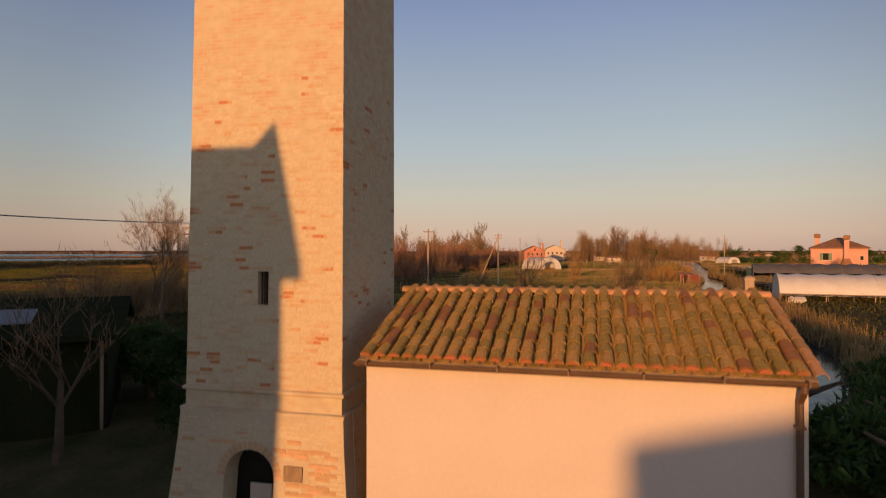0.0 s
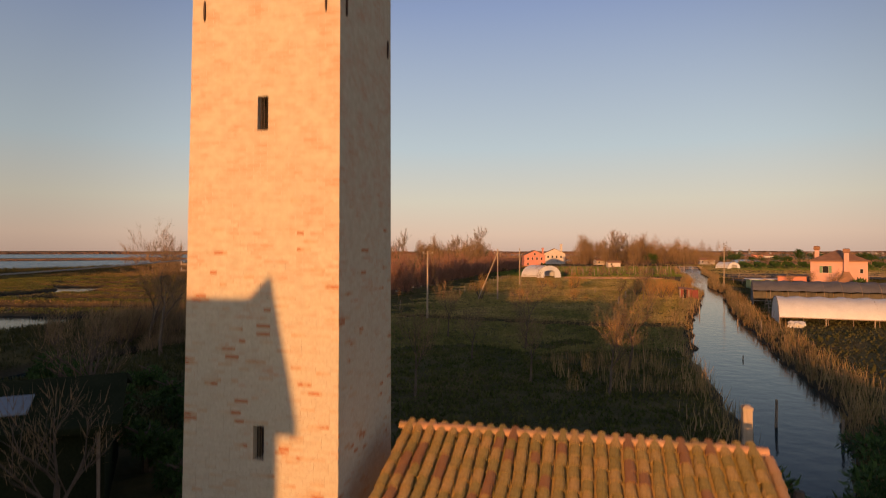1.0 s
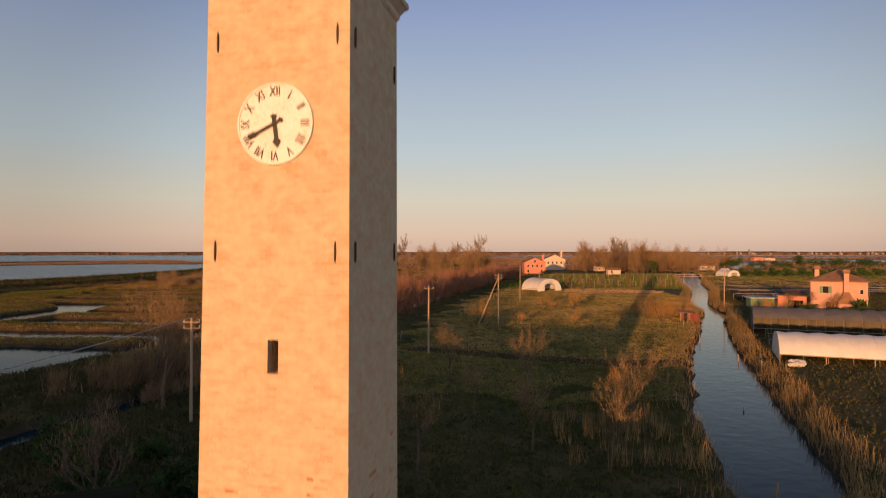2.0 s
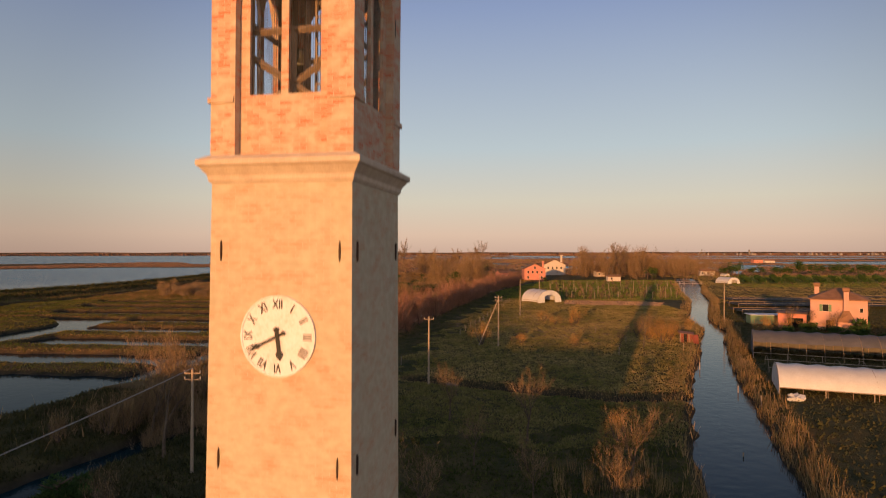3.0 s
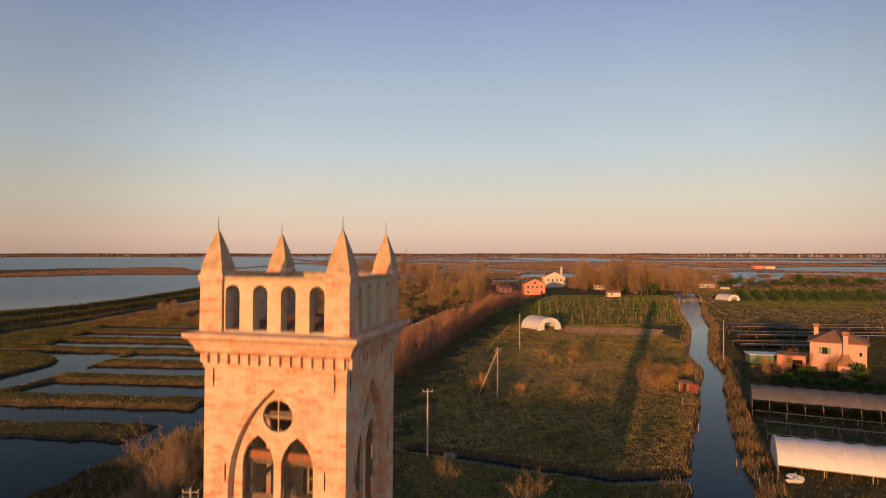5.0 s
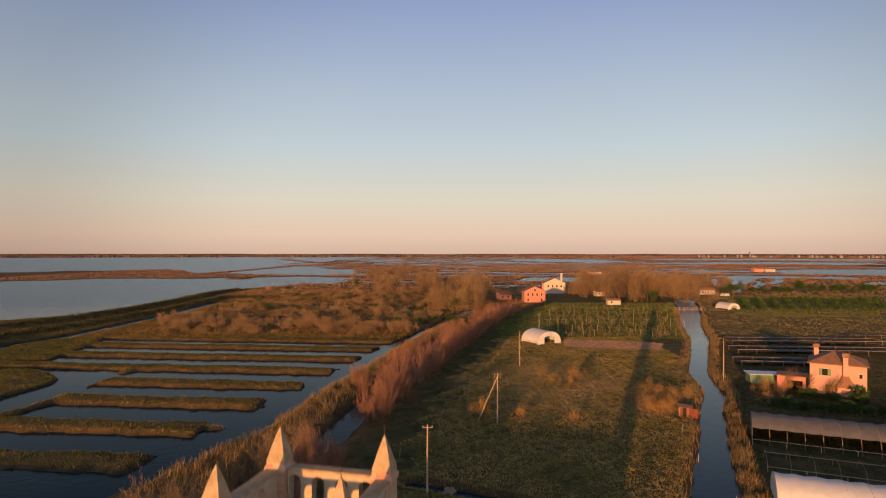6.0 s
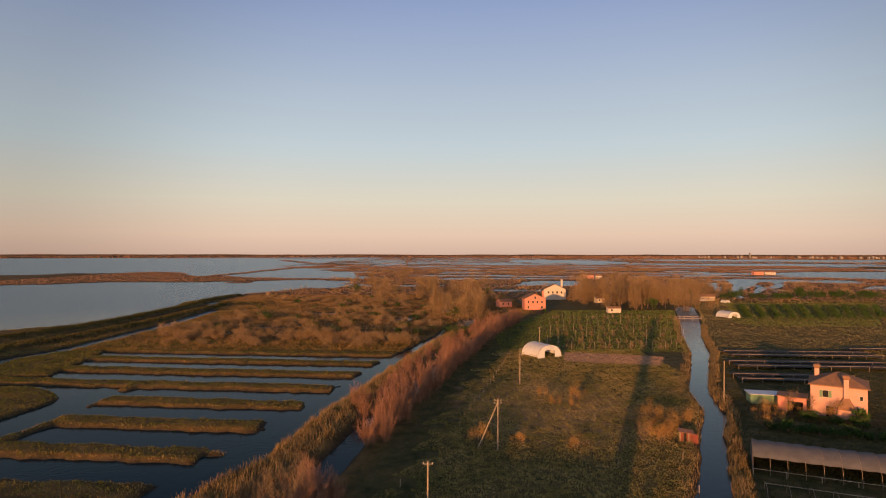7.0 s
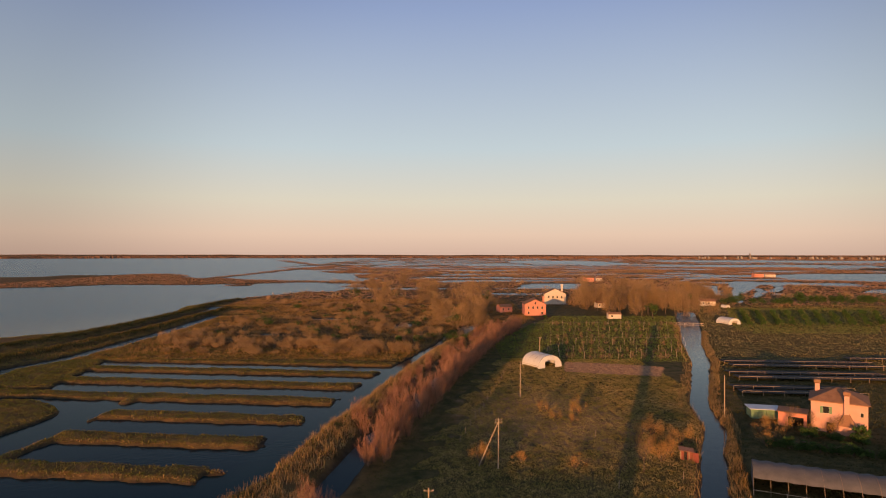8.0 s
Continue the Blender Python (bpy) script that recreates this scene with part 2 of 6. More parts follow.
M_MARSHGRASS = material("salt_marsh_plants", 0.9, colours=((0.05, 0.07, 0.013), (0.135, 0.13, 0.028), (0.25, 0.165, 0.042)), scale=0.12, fine=2, vary=0.28, translucent=0.4, spec=0.08)
M_GRASS = material("winter_grass", 0.9, colours=((0.11, 0.125, 0.033), (0.29, 0.23, 0.078), (0.45, 0.325, 0.135)), scale=0.10, fine=1.6, vary=0.22, translucent=0.45, spec=0.08)
M_LEAF = material("evergreen_leaves", 0.7, colours=((0.025, 0.05, 0.012), (0.06, 0.10, 0.025)), scale=0.4, fine=4, vary=0.35, translucent=0.1, spec=0.08)
# grass tone between the field's and the near garden's
M_MEADOW = material("mid_olive_grass", 0.9, colours=((0.075, 0.092, 0.024), (0.19, 0.17, 0.055), (0.28, 0.22, 0.085)), scale=0.10, fine=1.6, vary=0.25, translucent=0.4, spec=0.08)
# darker copy of the grass, with house and hedge shade in its colour
M_SHADEGRASS = material("shade_tinted_grass", 0.9, colours=((0.03, 0.045, 0.011), (0.08, 0.085, 0.024), (0.14, 0.12, 0.04)), scale=0.10, fine=1.6, vary=0.25, translucent=0.4, spec=0.08)
M_SCRUBREED = material("brown_scrub_reeds", 0.9, colours=((0.085, 0.07, 0.02), (0.25, 0.15, 0.052), (0.38, 0.225, 0.09)), scale=0.08, fine=1.5, vary=0.3, translucent=0.35, spec=0.08)
M_SOIL = material("bare_soil", 0.95, colours=((0.30, 0.185, 0.10), (0.45, 0.28, 0.155)), scale=0.6, fine=8, bump=0.5, bump_scale=6)
M_LUSH = material("green_grass", 0.9, colours=((0.085, 0.13, 0.022), (0.21, 0.23, 0.052)), scale=0.12, fine=2, vary=0.22, translucent=0.45, spec=0.08)
M_DARKNET = material("black_netting", 0.9, colours=((0.018, 0.018, 0.016), (0.04, 0.038, 0.033)), scale=0.8, fine=9)
# levee brush, and grass whose shade is put into this dark colour
M_DARKOLIVE = material("brush_and_shaded_grass", 0.9, colours=((0.03, 0.035, 0.012), (0.08, 0.07, 0.025)), scale=0.2, fine=3, vary=0.3, translucent=0.1, spec=0.08)
# reddish far marsh, its base colour made paler and pinker for distance haze
M_FARHAZE = material("haze_tinted_marsh", 0.9, colours=((0.18, 0.10, 0.065), (0.30, 0.185, 0.125)), scale=0.02, fine=0.3, vary=0.14, translucent=0.4, spec=0.08)
# deep shade on the barn put into a near-black base colour
M_OLDWALL = material("shade_dark_wall", 1.0, colours=((0.012, 0.016, 0.007), (0.030, 0.032, 0.016)), scale=0.8, fine=12, spec=0.02)
M_CABLE = material("grey_cable", 0.6, colours=((0.30, 0.27, 0.24), (0.40, 0.36, 0.32)), scale=3)
M_MESH = material("wire_screen", 0.6, 0.5, colours=((0.12, 0.11, 0.09), (0.2, 0.18, 0.15)), scale=5)

M_WATER = bpy.data.materials.new("lagoon_water")
M_WATER.use_nodes = True
wtn, wtl = M_WATER.node_tree.nodes, M_WATER.node_tree.links
wb = wtn["Principled BSDF"]
wb.inputs["Base Color"].default_value = (0.022, 0.052, 0.068, 1)
wb.inputs["Roughness"].default_value = 0.12
wb.inputs["IOR"].default_value = 1.33
wtc = wtn.new("ShaderNodeTexCoord")
rip = wtn.new("ShaderNodeTexNoise")
rip.inputs["Scale"].default_value, rip.inputs["Detail"].default_value = 0.9, 6
wtl.new(wtc.outputs["Object"], rip.inputs[0])
wbp = wtn.new("ShaderNodeBump")
wbp.inputs["Distance"].default_value = 0.4
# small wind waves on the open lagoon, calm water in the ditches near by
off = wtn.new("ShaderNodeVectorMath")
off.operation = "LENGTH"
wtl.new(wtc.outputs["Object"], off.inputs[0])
far_out = wtn.new("ShaderNodeMapRange")
far_out.inputs[1].default_value, far_out.inputs[2].default_value, far_out.inputs[3].default_value, far_out.inputs[4].default_value = 200, 420, 0.07, 1.0
wtl.new(off.outputs["Value"], far_out.inputs[0])
wtl.new(far_out.outputs[0], wbp.inputs["Strength"])
# blue of the reflected sky put into the base colour, stronger far out
far_blue = wtn.new("ShaderNodeMix")
far_blue.data_type = "RGBA"
far_blue.inputs[6].default_value, far_blue.inputs[7].default_value = (0.004, 0.018, 0.021, 1), (0.022, 0.085, 0.11, 1)
wtl.new(far_out.outputs[0], far_blue.inputs[0])
wtl.new(far_blue.outputs[2], wb.inputs["Base Color"])
# reflection strength set by distance: faint near, brighter far out
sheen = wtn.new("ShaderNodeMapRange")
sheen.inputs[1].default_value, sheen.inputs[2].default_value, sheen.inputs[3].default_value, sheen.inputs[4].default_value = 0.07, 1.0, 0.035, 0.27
wtl.new(far_out.outputs[0], sheen.inputs[0])
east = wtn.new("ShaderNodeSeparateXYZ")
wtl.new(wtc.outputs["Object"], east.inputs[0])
# extra reflection put in east of x = 0, on the canal side
east_boost = wtn.new("ShaderNodeMapRange")
east_boost.inputs[1].default_value, east_boost.inputs[2].default_value, east_boost.inputs[3].default_value, east_boost.inputs[4].default_value = 0, 12, 0.0, 0.10
wtl.new(east.outputs["X"], east_boost.inputs[0])
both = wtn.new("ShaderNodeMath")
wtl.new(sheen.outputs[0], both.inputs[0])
wtl.new(east_boost.outputs[0], both.inputs[1])
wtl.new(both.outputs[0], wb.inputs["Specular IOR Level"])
# mirrored sky tinted bluer than it is
wb.inputs["Specular Tint"].default_value = (0.74, 0.95, 1.0, 1)
chop = wtn.new("ShaderNodeMapRange")
chop.inputs[1].default_value, chop.inputs[2].default_value, chop.inputs[3].default_value, chop.inputs[4].default_value = 0.07, 1.0, 0.06, 0.26
wtl.new(far_out.outputs[0], chop.inputs[0])
wtl.new(chop.outputs[0], wb.inputs["Roughness"])
wtl.new(rip.outputs[0], wbp.inputs["Height"])
wtl.new(wbp.outputs[0], wb.inputs["Normal"])

# ---- helpers for building ----
def link_bm(name, bm, mat, parent=None, label="", smooth=False):
    me = bpy.data.meshes.new(name)
    bm.normal_update()
    bm.to_mesh(me)
    bm.free()
    me.materials.append(mat)
    if smooth:
        me.polygons.foreach_set("use_smooth", [True] * len(me.polygons))
    ob = new(name, me)
    if parent is not None:
        ob.parent = parent
    if label:
        tagged(ob, label)
    return ob


def part(name, bm, mat, parent, label="", smooth=False):
    return link_bm(name, bm, mat, parent, label, smooth)


def thing(name, m, label, category, group="", kind=""):
    ob = new(name)
    ob.empty_display_size = 0.2
    ob.matrix_world = m
    return tagged(ob, label, category, group, kind)


def box(bm, x0, x1, y0, y1, z0, z1, m=None):
    vs = [bm.verts.new(Vector(c) if m is None else m @ Vector(c)) for c in
          ((x0, y0, z0), (x1, y0, z0), (x1, y1, z0), (x0, y1, z0), (x0, y0, z1), (x1, y0, z1), (x1, y1, z1), (x0, y1, z1))]
    for f in ((3, 2, 1, 0), (4, 5, 6, 7), (0, 1, 5, 4), (1, 2, 6, 5), (2, 3, 7, 6), (3, 0, 4, 7)):
        bm.faces.new([vs[i] for i in f])
    return bm


def frustum(bm, rings):
    """Closed solid from square rings (half_x, half_y, z)."""
    loops = [[bm.verts.new((sx * hx, sy * hy, z)) for sx, sy in ((-1, -1), (1, -1), (1, 1), (-1, 1))] for hx, hy, z in rings]
    for a, b in zip(loops, loops[1:]):
        for i in range(4):
            bm.faces.new((a[i], a[(i + 1) % 4], b[(i + 1) % 4], b[i]))
    bm.faces.new(loops[0][::-1])
    bm.faces.new(loops[-1])
    return bm


def tube(bm, a, b, r0, r1, sides=6):
    a, b = Vector(a), Vector(b)
    d = (b - a)
    q = d.to_track_quat("Z", "Y") if d.length > 1e-6 else Vector((0, 0, 1)).to_track_quat("Z", "Y")
    ra, rb = [], []
    for i in range(sides):
        c = Vector((math.cos(2 * math.pi * i / sides), math.sin(2 * math.pi * i / sides), 0))
        ra.append(bm.verts.new(a + q @ (c * r0)))
        rb.append(bm.verts.new(b + q @ (c * r1)))
    for i in range(sides):
        bm.faces.new((ra[i], ra[(i + 1) % sides], rb[(i + 1) % sides], rb[i]))
    bm.faces.new(ra[::-1])
    bm.faces.new(rb)
    return bm


def slab(bm, outline, depth0, depth1, m=None):
    """Extrude an outline of (x, z) from y=depth0 to y=depth1."""
    f = [bm.verts.new(Vector((x, depth0, z)) if m is None else m @ Vector((x, depth0, z))) for x, z in outline]
    k = [bm.verts.new(Vector((x, depth1, z)) if m is None else m @ Vector((x, depth1, z))) for x, z in outline]
    n = len(f)
    bm.faces.new(f)
    bm.faces.new(k[::-1])
    for i in range(n):
        bm.faces.new((f[(i + 1) % n], f[i], k[i], k[(i + 1) % n]))
    return bm


def ring_slab(bm, outer, inner, y0, y1, m=None):
    """A frame: outer and inner outlines with equally many (x, z) points, joined front, back, inside and outside."""
    def v(p, y):
        c = Vector((p[0], y, p[1]))
        return bm.verts.new(c if m is None else m @ c)
    of, inf, ok, ik = ([v(p, y) for p in pts] for pts, y in ((outer, y0), (inner, y0), (outer, y1), (inner, y1)))
    n = len(outer)
    for i in range(n):
        j = (i + 1) % n
        bm.faces.new((of[i], of[j], inf[j], inf[i]))
        bm.faces.new((ok[j], ok[i], ik[i], ik[j]))
        bm.faces.new((inf[i], inf[j], ik[j], ik[i]))
        bm.faces.new((of[j], of[i], ok[i], ok[j]))
    return bm


# ---- the ground: one sheet from under the church to the horizon ----
def line_sd(X, Y, pts):
    """Distance to a polyline of (x, y, half width), less its half width."""
    best = np.full(X.shape, 1e9, np.result_type(X, np.float32))
    for (ax, ay, aw), (bx, by, bw) in zip(pts, pts[1:]):
        dx, dy = bx - ax, by - ay
        t = np.clip(((X - ax) * dx + (Y - ay) * dy) / (dx * dx + dy * dy), 0, 1)
        d = np.hypot(X - ax - t * dx, Y - ay - t * dy) - (aw + t * (bw - aw))
        best = np.minimum(best, d)
    return best


def blob_sd(X, Y, cx, cy, rx, ry, turn=0.0):
    c, s = math.cos(radians(turn)), math.sin(radians(turn))
    u, v = (X - cx) * c + (Y - cy) * s, -(X - cx) * s + (Y - cy) * c
    return (np.sqrt((u / rx) ** 2 + (v / ry) ** 2) - 1) * min(rx, ry)


def waves(X, Y, size, seed):
    """Smooth noise, about -1 to 1, as a sum of sines."""
    r = np.random.RandomState(seed)
    out = np.zeros(X.shape, np.result_type(X, np.float32))
    for k in range(7):
        a, f, p = r.rand() * 6.283, (0.6 + 1.5 * r.rand()) / size * 6.283, r.rand() * 6.283
        out += np.sin((X * math.cos(a) + Y * math.sin(a)) * f + p + 1.3 * np.sin((X * math.sin(a) - Y * math.cos(a)) * f * 0.6 + p * 2))
    return out / 3.2


CANAL = [(11.2, 17.5, 0.8), (13.3, 22, 1.4), (16.1, 27, 2.05), (18.5, 33, 2.9), (22.6, 45, 3.2), (29.5, 63, 3.1), (35.5, 78, 2.6), (42.7, 94, 2.0), (50.4, 112, 2.0), (56.5, 124, 1.9), (62.6, 147, 2.2), (68.5, 160, 2.2), (86.5, 201, 2.8), (101.5, 245, 3.6), (112.5, 272, 4.4), (140, 345, 5.5), (150, 372, 5.0)]
DITCH = [(-33, 26, 1.3), (-28, 43, 1.5), (-25, 51, 1.6), (-20.5, 78, 2.0), (-17.8, 92, 2.4), (-15.2, 110, 2.2), (-6, 154, 2.2), (4, 192, 2.0), (15, 239, 2.0), (30, 280, 1.8)]
CROSS_DITCH = [(-3.5, 75, 1.0), (7.6, 69.7, 1.2), (19.1, 64.6, 1.2), (28, 65.5, 1.4)]
CAUSEWAY = [(-52, 20, 5), (-37, 45, 7), (-33, 66, 7), (-29.3, 79, 6), (-25.2, 92, 4.7), (-20.8, 122, 4.4), (-13.2, 164, 3.6), (-3, 213, 3.4), (9, 262, 3)]
SIDE_CHANNEL = [(-66, 30, 6), (-45, 50, 6.5), (-33.5, 92, 4), (-29.5, 115, 3.5), (-24.5, 142, 3.2), (-17.5, 180, 2.6), (-9, 212, 2.0), (0, 240, 3.2), (6, 270, 4.5), (14, 300, 4)]
DIKES = [(82, -92, -41), (98, -112, -39.5), (115, -77.5, -34.5), (131.5, -77, -30.5), (148, -120, -26.5), (165, -125, -22.5), (182, -122, -18.5), (198, -119, -14.5)]
DIKE_SLOPE = 0.10
LEVEES = [[(-175, 150, 6), (-170, 215, 6), (-161, 250, 5), (-156, 280, 4.5), (-155, 320, 4.5), (-155, 372, 4.5), (-161, 410, 5), (-156, 455, 4)],
          [(-128, 100, 4.5), (-140, 150, 4.5), (-147.5, 201, 4.5), (-141, 236, 4.5), (-137.5, 272, 4.5), (-138, 337, 4.5), (-137.6, 380, 4), (-115, 378, 3)]]
LEVEE_DITCH = [(-160, 160, 1.4), (-155, 215, 1.8), (-151.5, 250, 2.5), (-147.4, 278, 3.0), (-147.4, 322, 3.2), (-147.7, 387, 3.4), (-152, 402, 4.5)]
LEVEE_CHANNEL = [(-118, 105, 3.0), (-130, 150, 3.2), (-136.5, 186, 3.2), (-130.5, 205, 3.3), (-128.6, 233, 3.4), (-128.2, 280, 3.6), (-131.5, 345, 3.6), (-111, 353, 3.0)]
FAR_CREEKS = [[(218, 442, 2), (262, 540, 5), (300, 600, 8), (350, 700, 17), (392, 760, 22)], [(247, 472, 2), (290, 550, 3.5), (331, 625, 5)], [(292, 523, 3), (340, 610, 4), (395, 704, 6)], [(241, 522, 4), (268, 590, 4), (302, 680, 7)]]


def land(X, Y):
    """Metres inside land (negative: in water), and the height to which it rises."""
    wob = waves(X, Y, 9, 3) * 0.5 + waves(X, Y, 3, 4) * 0.25
    s = np.full(X.shape, 30.0, np.result_type(X, np.float32))
    top = 0.32 + 0.10 * waves(X, Y, 40, 5)
    # far mosaic of salt marsh and pools
    far = waves(X, Y * 2.6, 420, 11) + 0.5 * waves(X, Y * 2.6, 150, 12)
    edge = np.clip((Y - 520) / 350, 0, 1) + np.clip((np.abs(X + 20) - 330) / 250, 0, 1) * np.clip((Y - 300) / 200, 0, 1)
    s = np.minimum(s, np.where(edge > 0, (0.90 + far * 0.9 - 0.6 * np.clip(edge, 0, 1) - 0.5 * np.clip((Y - 1200) / 500, 0, 1) * np.clip((900 - X) / 600, 0, 1)) * 45, 30))
    # the open lagoon on the far side of the levees
    shore = np.interp(Y, [-400, 90, 235, 258, 276, 312, 372, 388, 407, 455, 490, 538, 645, 680, 760, 1000, 1500], [-330, -300, -225, -186, -168, -165.5, -165, -172, -175, -166, -159, -136, -113, -94, -98, -150, -420])
    s = np.minimum(s, (X - shore) * 0.9 + wob)
    near_side = np.interp(X, [-1500, -900, -448, -368, -316, -179, -120], [420, 480, 605, 664, 690, 716, 722])
    far_side = np.interp(X, [-1500, -900, -650, -590, -480, -340, -180, -100], [700, 800, 880, 960, 1040, 850, 800, 760])
    s = np.maximum(s, np.minimum(np.minimum(Y - near_side, far_side - Y) * 0.25, (-60 - X) * 0.3) + waves(X, Y, 160, 21) * 7)
    for pts in ([(-336, 880, 9), (-330, 1000, 11), (-334, 1291, 12), (-305, 1760, 14)], [(-742, 2770, 26), (-420, 1900, 20), (-177, 1420, 26), (-40, 1280, 30)], [(-1700, 3300, 30), (-700, 3500, 40), (300, 3000, 50)]):
        s = np.maximum(s, -line_sd(X, Y, pts) + waves(X, Y, 150, 22) * 7)
    # salt pans between the dikes
    pans = np.minimum(np.minimum(X + 118 + 0.15 * (Y - 150), np.interp(Y, [20, 45, 92, 122, 164, 213], [-52, -34.5, -25, -20.8, -13.2, -3]) - X), np.minimum(Y - 52, 203 - 0.10 * (X + 35) - Y))
    s = np.minimum(s, -pans + wob * 0.5)
    isle = np.minimum(-(X + 87.5 + np.where(Y > 134, 0.075, 0.008) * (Y - 134) ** 2), np.minimum(Y - 114, 148 + wob - Y))
    s = np.maximum(s, isle)
    for y0, xl, xr in DIKES:
        d = 3.5 - np.abs(Y - (y0 - DIKE_SLOPE * (X + 35))) + wob
        d = np.minimum(d, np.minimum(xr - X, X - xl) + wob)
        s = np.maximum(s, d)
    s = np.maximum(s, np.minimum(-(X + 108 + 0.2 * (Y - 170)), np.minimum(Y - 161, 210 - Y)) + wob)
    for pts in ([(-76, 121, 1.9), (-77.5, 112, 1.3), (-79, 103, 1.7)], [(-78, 146.5, 1.7), (-77, 153, 2.0)], [(-77.4, 130.5, 0.5), (-76, 136, 0.9)], [(-39, 99.6, 1.2), (-37.2, 99.8, 0.7)], [(-36.0, 99.4, 0.8), (-29, 100.2, 1.1)]):
        s = np.maximum(s, -line_sd(X, Y, pts) + wob * 0.5)
    s = np.minimum(s, line_sd(X, Y, SIDE_CHANNEL) + wob * 0.6)
    bank = -line_sd(X, Y, CAUSEWAY) + wob
    s = np.maximum(s, bank)
    top = top + 0.75 * np.clip(bank / 2.5, 0, 1)
    for pts in LEVEES:
        ridge = -line_sd(X, Y, pts) + wob
        s = np.maximum(s, ridge)
        top = top + 1.2 * np.clip(ridge / 2.5, 0, 1)
    s = np.minimum(s, line_sd(X, Y, LEVEE_DITCH) + wob * 0.4)
    s = np.minimum(s, line_sd(X, Y, LEVEE_CHANNEL) + wob * 0.4)
    for pts in FAR_CREEKS:
        s = np.minimum(s, line_sd(X, Y, pts) + wob * 1.5)
    # small pools in the scrub, and the ponds further off
    for cx, cy, rx, ry, turn in ((-150, 395, 14, 5, 30), (-60, 330, 18, 5, 0), (-20, 300, 4, 14, 0), (-75, 268, 14, 4, 4), (-40, 255, 12, 3, -4), (-95, 240, 12, 2, 0), (-30, 420, 20, 5, 0), (128, 668, 42, 62, -12), (430, 965, 110, 42, -8), (790, 890, 290, 200, 0), (470, 2350, 210, 500, 0), (900, 1700, 330, 160, 0), (2, 346, 4, 9, 0), (-38, 328, 10, 3, 0), (60, 800, 60, 22, 0), (1500, 2700, 600, 350, 0)):
        s = np.minimum(s, blob_sd(X, Y, cx, cy, rx, ry, turn) + wob * 1.2)
    # the canal and the ditches of the fields
    s = np.minimum(s, line_sd(X, Y, CANAL) + wob * 0.45)
    s = np.minimum(s, line_sd(X, Y, DITCH) + wob * 0.3)
    s = np.minimum(s, line_sd(X, Y, CROSS_DITCH) + wob * 0.2)
    s = np.maximum(s, (np.hypot(X, Y) - 4450) / 10)
    return s, top


WATER_Z = -0.35


def ground_z(X, Y):
    s, top = land(X, Y)
    rise = np.clip(s / 1.3, -1, 1)
    z = WATER_Z + np.where(rise > 0, (top - WATER_Z) * rise * (2 - rise), rise * 0.9)
    z = z + np.where(s > 0.3, 0.06 * waves(X, Y, 2.2, 7), 0)
    far = np.clip((np.hypot(X, Y) - 4450) / 300, 0, 1)
    return z + far * (19 + 2 * waves(X, Y, 900, 9))


def steps(lo, hi, fine, end_lo, end_hi, growth):
    mid = list(np.arange(lo, hi, fine))
    up, d = [hi], fine
    while up[-1] < end_hi:
        d *= growth
        up.append(up[-1] + d)
    down, d = [lo], fine
    while down[-1] > end_lo:
        d *= growth
        down.append(down[-1] - d)
    return np.array(down[:0:-1] + mid + up)


def sheet(name, xs, ys, zs, mat):
    nx, ny = len(xs), len(ys)
    co = np.stack([np.broadcast_to(xs, (ny, nx)), np.broadcast_to(ys[:, None], (ny, nx)), zs], -1).reshape(-1, 3)
    i = np.arange((ny - 1) * (nx - 1))
    a = i // (nx - 1) * nx + i % (nx - 1)
    faces = np.stack([a, a + 1, a + nx + 1, a + nx], -1)
    me = bpy.data.meshes.new(name)
    me.vertices.add(len(co))
    me.vertices.foreach_set("co", co.ravel())
    me.loops.add(faces.size)
    me.loops.foreach_set("vertex_index", faces.ravel())
    me.polygons.add(len(faces))
    me.polygons.foreach_set("loop_start", np.arange(0, faces.size, 4))
    me.polygons.foreach_set("use_smooth", np.ones(len(faces), bool))
    me.update(calc_edges=True)
    me.materials.append(mat)
    return new(name, me)


